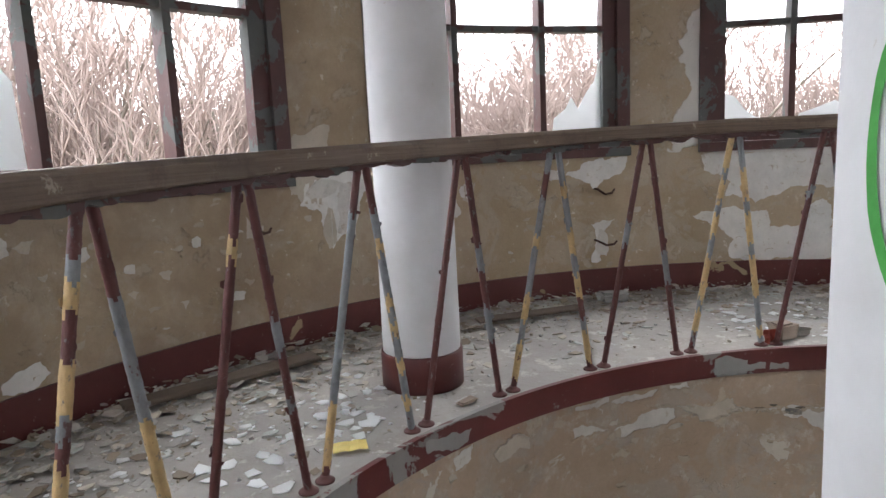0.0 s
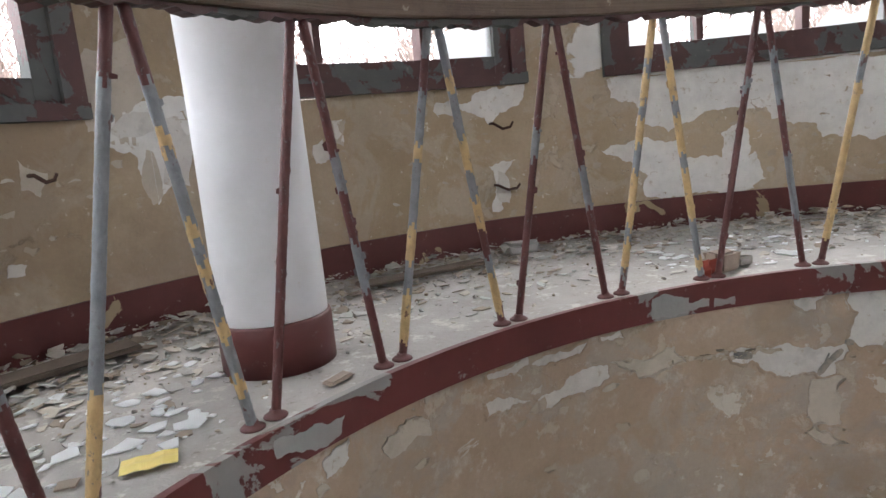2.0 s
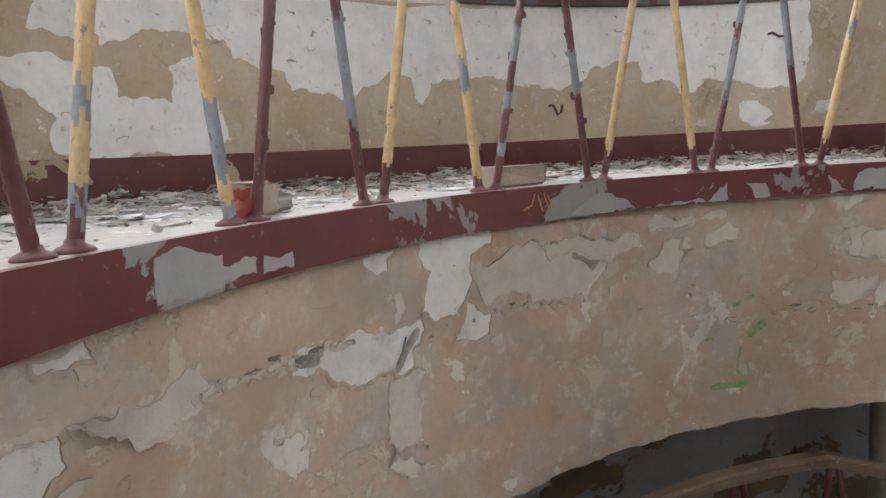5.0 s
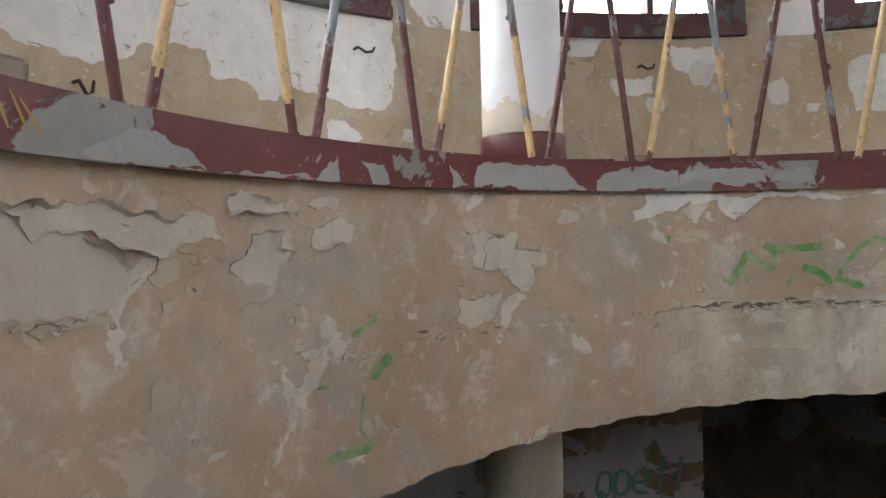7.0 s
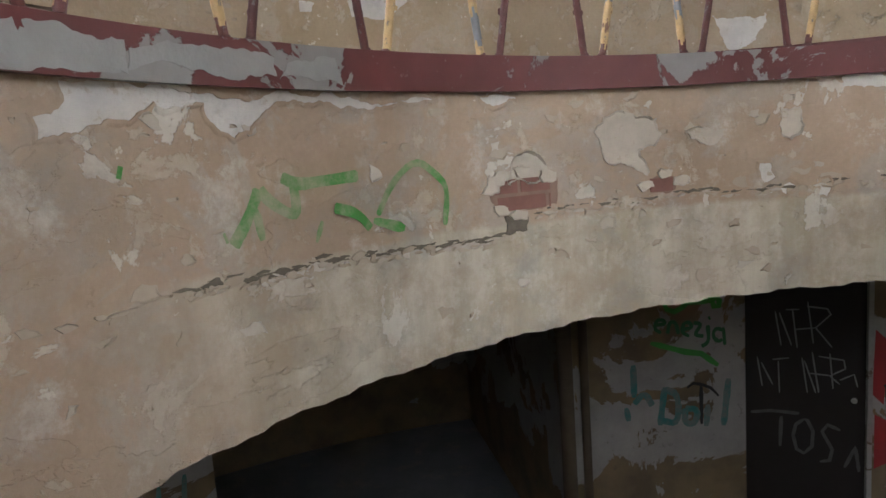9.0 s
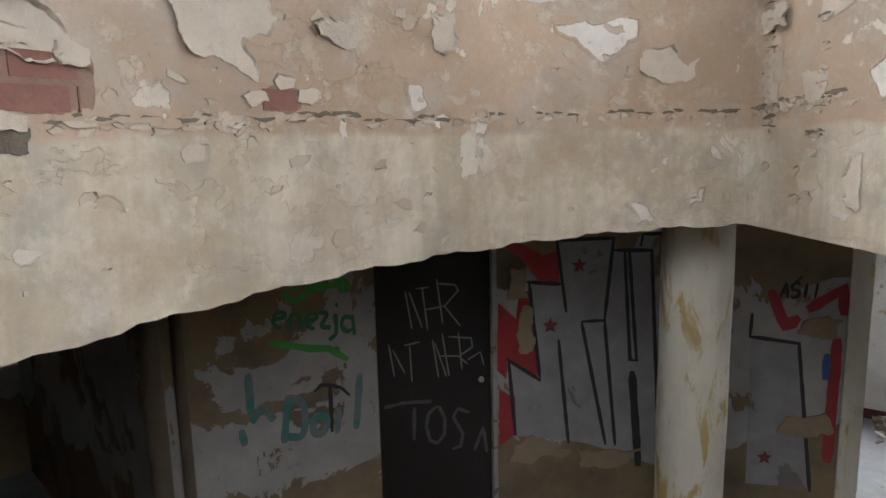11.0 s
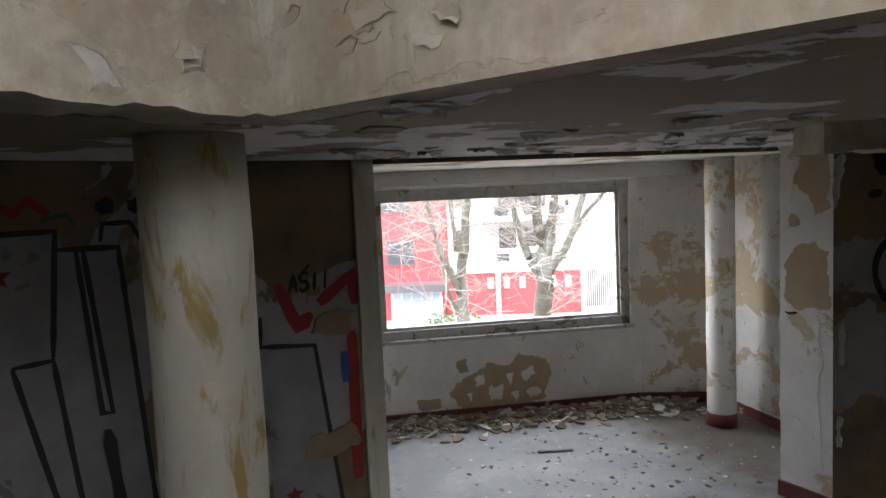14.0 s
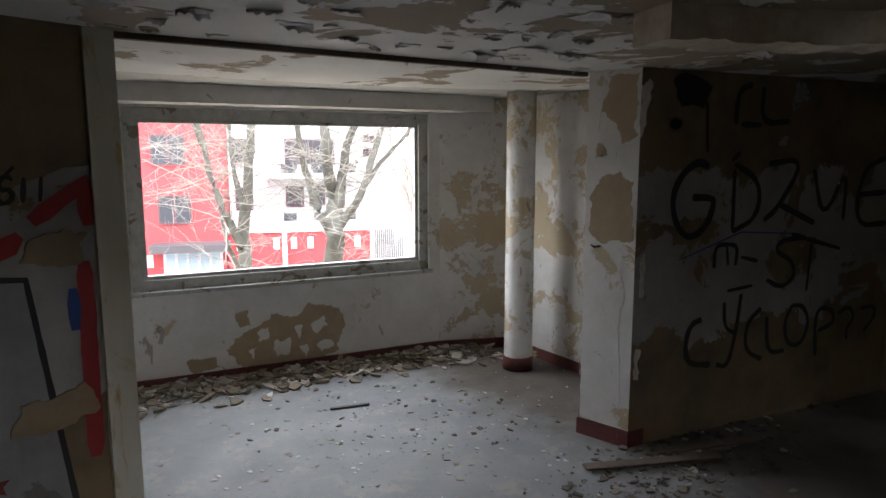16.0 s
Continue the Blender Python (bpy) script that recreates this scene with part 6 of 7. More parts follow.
frost = Shader("dull_broken_glass", 0.35)
frost.b.inputs["Transmission Weight"].default_value = 0.5
M_FROST = frost.done(frost.mix(frost.noise(6), (0.78, 0.83, 0.85), (0.92, 0.94, 0.94)), frost.noise(12), 0.002)
R_GL = WALL_UP + 0.05
for win, pts in (("window_6", [(117.6, 4.545), (117.4, 4.66), (116.2, 4.72), (115.6, 4.80), (114.9, 4.72), (114.0, 4.83), (113.2, 4.90), (112.6, 5.05), (112.2, 4.82), (111.9, 4.70), (111.8, 4.545)]),
                 ("window_5", [(101.0, 4.545), (100.8, 4.72), (100.2, 4.78), (99.3, 4.76), (98.2, 4.66), (97.0, 4.60), (96.5, 4.545)]), ("window_5", [(93.6, 4.545), (93.2, 4.62), (91.5, 4.66), (90.0, 4.70), (88.4, 4.61), (87.8, 4.545)]),
                 ("window_5", [(84.5, 4.545), (83.0, 4.66), (81.4, 4.60), (79.0, 4.73), (78.4, 4.545)]), ("window_7", [(169.0, 4.50), (169.0, 5.05), (167.2, 5.0), (165.5, 4.92), (163.5, 4.97), (162.2, 4.85), (162.0, 4.50)])):
    s = part("glass_shard", bm_shard(pts, R_GL), M_FROST, bpy.data.objects[win], "jagged remains of a pane")
    s.visible_shadow = False
ledge = tagged(part("terrace_wall", bm_ring(5.6, 5.9, 3.2, 4.42, 140, 200, 3), M_CONC), "low pale concrete parapet outside the window", "parapet")
tagged(part("terrace", bm_ring(WALL_UP + 0.36, 5.9, 3.0, 3.19, 140, 200, 3), M_CONC), "narrow concrete terrace outside the window", "terrace", **structure)

# ------------------------------------------------------------------ lower hall: door, pipes, graffiti
LOW = on_ring(WALL_LOW)
LD = -57.3 / WALL_LOW
door = tagged(new("door_1"), "dark brown door covered in white scrawls", "door", **structure)
part("leaf", bm_ring(WALL_LOW + 0.03, WALL_LOW + 0.075, 0.005, 2.085, -51.2, -41.4, 12), M_DOOR, door)
for a0, a1 in ((-41.38, -40.98), (-51.62, -51.22)):
    part("jamb", bm_ring(WALL_LOW - 0.012, WALL_LOW + 0.12, 0, 2.118, a0, a1, 1), M_DOOR if a0 > -45 else M_WFRAME, door)
part("head", bm_ring(WALL_LOW - 0.012, WALL_LOW + 0.12, 2.086, 2.118, -51.2, -41.4, 12), M_DOOR, door)
part("lock", bm_lathe([(0.02, 0), (0.018, 0.012), (0.01, 0.016)], 14), M_WFRAME, door, "pale round lock").matrix_basis = Matrix.Translation(polar(WALL_LOW + 0.005, -50.2, 1.25)) @ pose(0, 0, 0, 0, -90, -50.2)
p0, p1 = polar(WALL_LOW + 0.03, -41.4, 0), polar(WALL_LOW + 0.03, -51.2, 0)
DOORF = on_line(p0.xy, p1.xy)


def door_face(u, z, off=0.0):
    return DOORF(u, z, -off)


M_FCHALK = plain("faint_wiped_scrawl", (0.10, 0.10, 0.10), 0.8, scale=14, vary=0.6)
scrawl = tagged(new("graffiti"), "white scrawled letters on the dark door", "graffiti")
rows = (([[(0.172, 1.88), (0.209, 1.64)], [(0.198, 1.87), (0.275, 1.64)], [(0.24, 1.89), (0.324, 1.89)], [(0.281, 1.89), (0.311, 1.62)], [(0.377, 1.94), (0.412, 1.65)], [(0.292, 1.75), (0.426, 1.76)], [(0.372, 1.91), (0.498, 1.89), (0.52, 1.85), (0.426, 1.76), (0.529, 1.62)]], 0.011, M_CHALK), ([[(0.056, 1.56), (0.086, 1.35)], [(0.081, 1.52), (0.154, 1.36)], [(0.154, 1.54), (0.258, 1.55)], [(0.19, 1.53), (0.198, 1.3)], [(0.341, 1.55), (0.375, 1.3)], [(0.356, 1.53), (0.428, 1.3)], [(0.405, 1.59), (0.447, 1.3)], [(0.389, 1.44), (0.534, 1.42)], [(0.515, 1.58), (0.536, 1.33)], [(0.443, 1.56), (0.602, 1.53), (0.612, 1.47), (0.515, 1.42), (0.577, 1.36)], [(0.578, 1.39), (0.666, 1.43), (0.689, 1.34)]], 0.011, M_CHALK), ([[(0.007, 1.16), (0.144, 1.17), (0.325, 1.15)], [(0.209, 1.13), (0.2, 0.91)], [(0.354, 1.11), (0.302, 1.07), (0.285, 0.99), (0.307, 0.89), (0.355, 0.86), (0.406, 0.91), (0.412, 1.02), (0.377, 1.1), (0.354, 1.11)], [(0.584, 1.03), (0.504, 1.07), (0.469, 1.02), (0.535, 0.89), (0.518, 0.81), (0.457, 0.8)], [(0.613, 0.76), (0.68, 0.91), (0.705, 0.73)]], 0.024, M_FCHALK))
for lines, w, paint in rows:
    bm = bmesh.new()
    for k, line in enumerate(lines):
        bm_stroke(door_face, line, w, 0.003 + 0.0003 * k, 1.0, bm, 0.03)
    part("writing", bm, paint, scrawl)
STROKES = [
    ("black", 0.025, [(-57.1, 2.13), (-62.2, 2.13), (-61.5, 1.58)]),
    ("black", 0.025, [(-57.1, 2.13), (-58.0, 1.65)]),
    ("black", 0.025, [(-54.4, 1.87), (-57.6, 1.84)]),
    ("black", 0.025, [(-52.7, 1.36), (-53.3, 0.83)]),
    ("black", 0.025, [(-57.3, 1.47), (-58.3, 0.73)]),
    ("black", 0.025, [(-59.4, 1.58), (-61.5, 1.58), (-62.7, 0.69)]),
    ("black", 0.025, [(-59.4, 1.58), (-61.8, 0.70)]),
    ("black", 0.025, [(-62.2, 2.05), (-65.6, 2.04), (-66.9, 0.50)]),
    ("black", 0.025, [(-63.2, 2.05), (-63.9, 1.30), (-64.5, 1.29), (-63.6, 2.04)]),
    ("black", 0.025, [(-64.6, 2.07), (-64.8, 2.15), (-66.4, 2.15), (-67.5, 2.00)]),
    ("black", 0.025, [(-74.4, 1.45), (-78.5, 1.41), (-80.2, 0.37)]),
    ("black", 0.025, [(-74.5, 1.61), (-74.4, 1.44)]),
    ("black", 0.025, [(-52.5, 1.37), (-55.6, 1.20), (-54.6, 1.86)]),
    ("black", 0.055, [(-64.1, 1.22), (-64.9, 0.53)]),
    ("red", 0.075, [(-75.9, 1.77), (-77.4, 1.50)]),
    ("red", 0.075, [(-77.2, 1.51), (-78.4, 1.59)]),
    ("red", 0.075, [(-79.0, 1.64), (-81.8, 1.79), (-81.9, 1.61)]),
    ("red", 0.070, [(-81.5, 1.46), (-81.4, 0.59)]),
    ("blue", 0.050, [(-80.8, 1.35), (-80.8, 1.17)]),
    ("red", 0.050, [(-59.0, 2.26), (-60.2, 2.21), (-60.9, 2.27), (-61.9, 2.20)]),
    ("black", 0.025, [(-57.7, 2.19), (-58.4, 2.28), (-59.5, 2.24)]),
    ("black", 0.025, [(-77.5, 1.79), (-78.4, 1.86)]),
    ("dgreen", 0.026, [(-42.0, 2.18), (-42.2, 2.11), (-42.4, 2.17), (-44.6, 2.14), (-43.6, 2.22), (-43.9, 2.32), (-45.2, 2.3), (-45.0, 2.2)]),
    ("dgreen", 0.024, [(-45.4, 2.33), (-46.2, 2.32), (-45.8, 2.24), (-46.6, 2.22), (-46.2, 2.15), (-45.4, 2.16)]),
    ("dgreen", 0.024, [(-47.4, 2.31), (-47.2, 2.2), (-48.0, 2.19), (-48.0, 2.31)]),
    ("dgreen", 0.024, [(-49.0, 2.30), (-48.9, 2.18), (-50.2, 2.19), (-51.4, 2.11)]),
    ("dgreen", 0.028, [(-50.2, 2.36), (-51.8, 2.34), (-51.2, 2.22), (-52.2, 2.26), (-52.6, 2.35)]),
    ("dgreen", 0.028, [(-53.5, 2.36), (-53.3, 2.26), (-54.3, 2.27), (-54.1, 2.36), (-55.2, 2.34), (-55.0, 2.24), (-56.0, 2.18), (-56.1, 2.35)]),
    ("dgreen", 0.030, [(-50.8, 2.12), (-52.7, 2.20), (-55.2, 2.15)]),
    ("dgreen", 0.030, [(-61.5, 2.18), (-62.9, 2.20), (-63.2, 2.15)]),
    ("green", 0.040, [(-33.7, 2.06), (-34.2, 2.10), (-34.9, 2.17), (-35.0, 2.06), (-36.4, 2.08), (-37.6, 2.04), (-38.2, 1.97)]),
    ("green", 0.040, [(-38.0, 1.98), (-38.4, 2.00), (-38.7, 1.98), (-38.6, 1.94), (-38.2, 1.94), (-38.0, 1.98)]),
    ("green", 0.040, [(-33.6, 1.99), (-33.9, 1.94), (-34.6, 1.92), (-35.2, 1.94), (-35.8, 1.98), (-38.0, 1.98)]),
    ("green", 0.040, [(-34.7, 1.99), (-34.0, 1.99)]),
    ("green", 0.040, [(-32.3, 1.71), (-35.5, 1.63), (-37.0, 1.61), (-38.5, 1.52)]),
    ("black", 0.022, [(-35.6, 1.37), (-36.2, 1.40), (-36.9, 1.39), (-37.8, 1.36), (-38.5, 1.30)]),
    ("black", 0.028, [(-36.9, 1.39), (-36.9, 1.10)]),
    ("dgreen", 0.030, [(-41.9, 2.21), (-42.2, 2.16), (-43.6, 2.21), (-44.7, 2.22), (-45.9, 2.22), (-46.1, 2.16), (-47.6, 2.19), (-49.6, 2.19), (-51.2, 2.13)]),
    ("dgreen", 0.030, [(-46.4, 2.25), (-46.5, 2.18)]),
    ("dgreen", 0.030, [(-48.4, 2.27), (-48.6, 2.18)]),
]
POLYS = [
    ("silver", [(-54.5, 1.86), (-57.2, 1.85), (-57.2, 2.12), (-62.2, 2.13), (-62.5, 2.06), (-65.5, 2.04), (-66.3, 1.42), (-66.8, 0.52), (-60.0, 0.72), (-53.3, 0.83), (-52.8, 1.34), (-55.4, 1.21)]),
    ("red", [(-52.4, 2.12), (-53.1, 2.14), (-54.2, 2.11), (-55.8, 2.04), (-57.2, 2.06), (-57.4, 1.85), (-55.4, 1.88), (-54.2, 2.00)]),
    ("red", [(-51.8, 1.75), (-53.4, 1.63), (-53.7, 1.81), (-54.6, 1.81), (-55.5, 1.22), (-52.6, 1.37), (-52.5, 1.23), (-51.6, 1.30)]),
    ("red", [(-51.8, 1.16), (-53.3, 1.10), (-53.3, 0.84), (-51.8, 0.77)]),
    ("silver", [(-74.5, 1.44), (-78.4, 1.40), (-80.0, 0.39), (-74.7, 0.40)]),
]
PAINTS = {"black": M_BLACK, "red": M_RED, "green": M_GREEN, "dgreen": M_DGREEN, "teal": M_TEAL, "blue": M_BLUE, "silver": M_SILVER}
mural = tagged(new("graffiti"), "large silver, red and black mural on the lower wall", "graffiti")


def bm_poly(surface, pts, off, metre):
    """A flat painted field on a round wall, cut into narrow strips so that it follows the curve."""
    bm = bmesh.new()
    f = [bm.verts.new((a, z, 0)) for a, z in pts]
    bm.faces.new(f)
    lo, hi = min(a for a, z in pts), max(a for a, z in pts)
    a = lo + 1
    while a < hi:
        bmesh.ops.bisect_plane(bm, geom=bm.verts[:] + bm.edges[:] + bm.faces[:], plane_co=(a, 0, 0), plane_no=(1, 0, 0))
        a += 1
    for v in bm.verts:
        v.co = surface(v.co.x, v.co.y, off)
    return bm


for k, (paint, pts) in enumerate(POLYS):
    part("painted_field", bm_poly(LOW, pts, 0.002 + 0.0004 * k, LD), PAINTS[paint], mural)
for k, (paint, w, pts) in enumerate(STROKES):
    part("stroke", bm_stroke(LOW, pts, w, 0.0045 + 0.0002 * k, LD), PAINTS[paint], mural)


M_DRED = plain("dull_red_paint", (0.20, 0.03, 0.035), 0.7, scale=15, vary=0.4)


def bm_star(surface, a, z, r, off, metre):
    bm = bmesh.new()
    mid = bm.verts.new(surface(a, z, off))
    ring = [bm.verts.new(surface(a + math.sin(k * math.pi / 5) * (r if k % 2 == 0 else r * 0.45) * metre, z + math.cos(k * math.pi / 5) * (r if k % 2 == 0 else r * 0.45), off)) for k in range(10)]
    for k in range(10):
        bm.faces.new((mid, ring[k], ring[(k + 1) % 10]))
    return bm


for a, z in ((-59.1, 1.96), (-56.5, 1.57), (-76.2, 0.60)):
    part("star", bm_star(LOW, a, z, 0.055, 0.013, LD), M_DRED, mural)
for a, z in ((-65.0, 2.23), (-66.9, 2.23), (-52.8, 2.24), (-54.5, 2.24)):
    part("dot", bm_patch(LOW, a, z, 0.08, 0.08, 3, 0.013, LD, 0, 0.1), M_BLACK, mural)
part("writing", bm_words(LOW, "ASII", -76.7, 1.72, 0.045, 0.10, 0.02, LD, 0.014, 0.1, seed=33, gap=0.4), M_BLACK, mural)
for k, (a, z, w, h) in enumerate(((-79.5, 0.85, 0.3, 0.18), (-54.2, 1.55, 0.12, 0.3), (-80.0, 1.52, 0.24, 0.12), (-53.5, 1.9, 0.18, 0.25), (-62, 0.6, 0.5, 0.12), (-56, 0.7, 0.4, 0.14))):
    part("bare_patch", bm_patch(LOW, a, z, w, h, 900 + k, 0.015, LD, 0.0, 0.9, n=80), M_OCHRE, mural)
tag = tagged(new("graffiti"), "green handwritten word on the lower wall", "graffiti")
for k, line in enumerate(([(-32.7, 1.836), (-33.7, 1.837), (-33.6, 1.869), (-32.9, 1.872), (-32.7, 1.807), (-33.3, 1.778)], [(-33.9, 1.768), (-34.1, 1.852), (-34.7, 1.848), (-34.9, 1.761)], [(-35.3, 1.792), (-36.2, 1.798), (-36, 1.838), (-35.4, 1.839), (-35.2, 1.771), (-35.9, 1.74)], [(-36.3, 1.834), (-37.1, 1.823), (-36.3, 1.747), (-37.2, 1.735)], [(-37.6, 1.811), (-37.7, 1.691), (-37, 1.663)], [(-37.7, 1.873), (-37.8, 1.849)], [(-39, 1.769), (-38.3, 1.791), (-38, 1.734), (-38.5, 1.689), (-38.9, 1.706)], [(-39, 1.791), (-39.1, 1.665)])):
    part("stroke", bm_stroke(LOW, line, 0.026, 0.014 + 0.0003 * k, LD, fine=0.02, soft=2), M_DGREEN, tag)
tag = tagged(new("graffiti"), "teal spray scribble low on the dirty wall", "graffiti")
for k, line in enumerate(([(-30.6, 1.563), (-30.6, 1.329)], [(-30.6, 1.282), (-31.6, 1.366), (-32.3, 1.259)], [(-33.5, 1.386), (-33, 1.11)], [(-33.5, 1.371), (-34.8, 1.328), (-34.7, 1.109), (-33.3, 1.142)], [(-35.4, 1.222), (-36.6, 1.212), (-36.3, 1.104), (-35.3, 1.111), (-35.4, 1.222)], [(-39.4, 1.423), (-38.9, 1.082)], [(-37.5, 1.243), (-37.3, 1.083)], [(-29.8, 1.259), (-30, 1.163)])):
    part("stroke", bm_stroke(LOW, line, 0.045, 0.013 + 0.0003 * k, LD, fine=0.03, soft=2), M_TEAL, tag)
tag = tagged(new("graffiti"), "teal handwriting on a pale wall beside the stairs", "graffiti")
part("writing", bm_words(LOW, "apell", 17.6, 1.30, 0.105, 0.24, 0.028, LD, 0.004, 0.1, seed=9, gap=0.3), M_TEAL, tag)
part("writing", bm_words(LOW, "RNG", 19.5, 2.02, 0.10, 0.16, 0.02, LD, 0.004, 0.1, seed=10, gap=0.3), M_BLACK, tag)
for k, (a, r) in enumerate(((-23.9, 0.05), (-25.8, 0.03), (23.6, 0.02))):
    tagged(part("pipe", bm_tube([polar(WALL_LOW - r, a, 0), polar(WALL_LOW - r, a, CEIL)], [r, r], 14), M_DPIPE if k < 2 else M_BLACK), "old painted heating pipe against the wall", "pipe")
tagged(part("trim_casing", bm_ring(WALL_LOW - 0.025, WALL_LOW - 0.001, 0, CEIL - 0.004, -83.6, -82.2, 1), M_SCOL), "chipped cream casing beside the opening", "casing", **structure)
tagged(part("trim_jamb", bm_ring(WALL_LOW - 0.02, WALL_LOW + 0.302, 0, CEIL - 0.004, -83.9, -83.62, 1), M_SCOL), "chipped cream door jamb at the opening", "jamb", **structure)

# the dark wall past the pier
GLF = on_line((-2.34, -3.55), (-3.9, -3.12))


def gl_wall(u, z, off=0.0):
    return GLF(u, z, -off)


big = tagged(new("graffiti"), "large black spray lettering on the dim wall", "graffiti")
LETTERING = [
    (0.045, [(0.58, 1.826), (0.48, 1.863), (0.343, 1.774), (0.272, 1.631), (0.316, 1.448), (0.443, 1.349), (0.585, 1.436), (0.635, 1.566), (0.631, 1.622), (0.448, 1.627)]),
    (0.035, [(0.809, 1.806), (0.818, 1.387)]),
    (0.035, [(0.779, 1.862), (0.851, 1.918)]),
    (0.04, [(0.806, 1.843), (1.053, 1.726), (1.049, 1.474), (0.818, 1.387)]),
    (0.04, [(1.124, 1.841), (1.485, 1.878), (1.237, 1.526), (1.106, 1.452)]),
    (0.045, [(1.233, 1.566), (1.626, 1.41)]),
    (0.04, [(1.582, 1.798), (1.717, 1.406), (1.942, 1.836), (1.933, 1.418)]),
    (0.045, [(2.365, 1.876), (2.107, 1.793), (2.066, 1.37), (2.438, 1.376)]),
    (0.04, [(2.068, 1.604), (2.403, 1.617)]),
    (0.03, [(0.667, 1.146), (0.67, 1.299), (0.773, 1.305), (0.879, 1.287), (0.864, 1.151)]),
    (0.025, [(0.774, 1.293), (0.795, 1.156)]),
    (0.03, [(0.912, 1.207), (1.077, 1.168)]),
    (0.035, [(1.548, 1.311), (1.288, 1.304), (1.239, 1.226), (1.418, 1.154), (1.46, 1.027), (1.323, 0.955), (1.174, 1.028)]),
    (0.03, [(1.398, 1.339), (1.928, 1.206)]),
    (0.03, [(1.612, 1.266), (1.592, 0.911)]),
    (0.04, [(0.58, 0.803), (0.482, 0.775), (0.441, 0.643), (0.475, 0.501), (0.681, 0.474)]),
    (0.03, [(0.779, 0.902), (0.793, 0.721), (0.904, 0.669)]),
    (0.035, [(0.934, 0.948), (0.904, 0.669), (0.843, 0.432), (0.734, 0.467)]),
    (0.025, [(0.799, 0.979), (1.038, 0.999)]),
    (0.035, [(1.137, 0.828), (1.006, 0.739), (0.997, 0.535), (1.172, 0.45)]),
    (0.035, [(1.199, 0.76), (1.225, 0.486), (1.399, 0.485)]),
    (0.035, [(1.453, 0.818), (1.377, 0.7), (1.425, 0.525), (1.576, 0.506), (1.649, 0.671), (1.573, 0.807), (1.453, 0.818)]),
    (0.035, [(1.741, 0.399), (1.699, 0.773), (1.888, 0.755), (1.934, 0.641), (1.75, 0.595)]),
    (0.03, [(1.958, 0.704), (2.081, 0.759), (2.159, 0.662), (2.07, 0.582), (2.082, 0.491)]),
    (0.03, [(2.217, 0.723), (2.386, 0.73), (2.399, 0.637), (2.276, 0.536)]),
    (0.025, [(0.525, 2.24), (0.549, 1.918)]),
    (0.04, [(0.784, 2.102), (0.791, 2.321), (0.916, 2.363)]),
    (0.04, [(0.835, 2.103), (1.019, 2.099)]),
    (0.04, [(1.022, 2.349), (1.018, 2.106), (1.288, 2.13)]),
    (0.05, [(0.23, 2.086), (0.321, 2.101)]),
]
for k, (w, line) in enumerate(LETTERING):
    part("stroke", bm_stroke(gl_wall, line, w, 0.004 + 0.0003 * k, fine=0.03, soft=2), M_BLACK, big)
part("soot_field", bm_patch(gl_wall, 0.40, 2.30, 0.34, 0.2, 21, 0.003, 1.0, 0, 0.4), M_BLACK, big)
part("stroke", bm_stroke(gl_wall, [(0.35, 1.22), (0.9, 1.38), (1.5, 1.34)], 0.011, 0.007), M_BLUE, big)
tag = tagged(new("graffiti"), "small black cross on the bay side wall", "graffiti")
for line in ([(1.55, 1.55), (1.55, 1.25)], [(1.45, 1.42), (1.65, 1.42)]):
    part("stroke", bm_stroke(on_line((-3.24, -4.7 - 1.1), (-3.24, -4.0)), line, 0.02, -0.004), M_BLACK, tag)
tagged(part("iron_hook", bm_tube([(-2.32, -3.80, 1.31), (-2.25, -3.80, 1.31), (-2.20, -3.79, 1.33)], [0.008, 0.007, 0.004], 6), M_RUST), "twisted iron stub in the pier", "hook")
for k, (u, z, w, h, cl) in enumerate(((0.02, 2.2, 0.06, 0.34, 0.03), (0.05, 1.15, 0.05, 0.3, 0.03), (0.04, 0.55, 0.05, 0.25, 0.02))):
    part("paint_flap", bm_patch(gl_wall, u, z, w, h, 950 + k, 0.003, 1.0, cl, 0.5), M_WPATCH, bpy.data.objects["wall_graffiti"])

# green marks on the stairwell columns
def column_face(x, y, r):
    return lambda a, z, off=0.0: Vector((x + (r * 1.014 + off) * math.cos(radians(a)), y + (r * 1.014 + off) * math.sin(radians(a)), z))


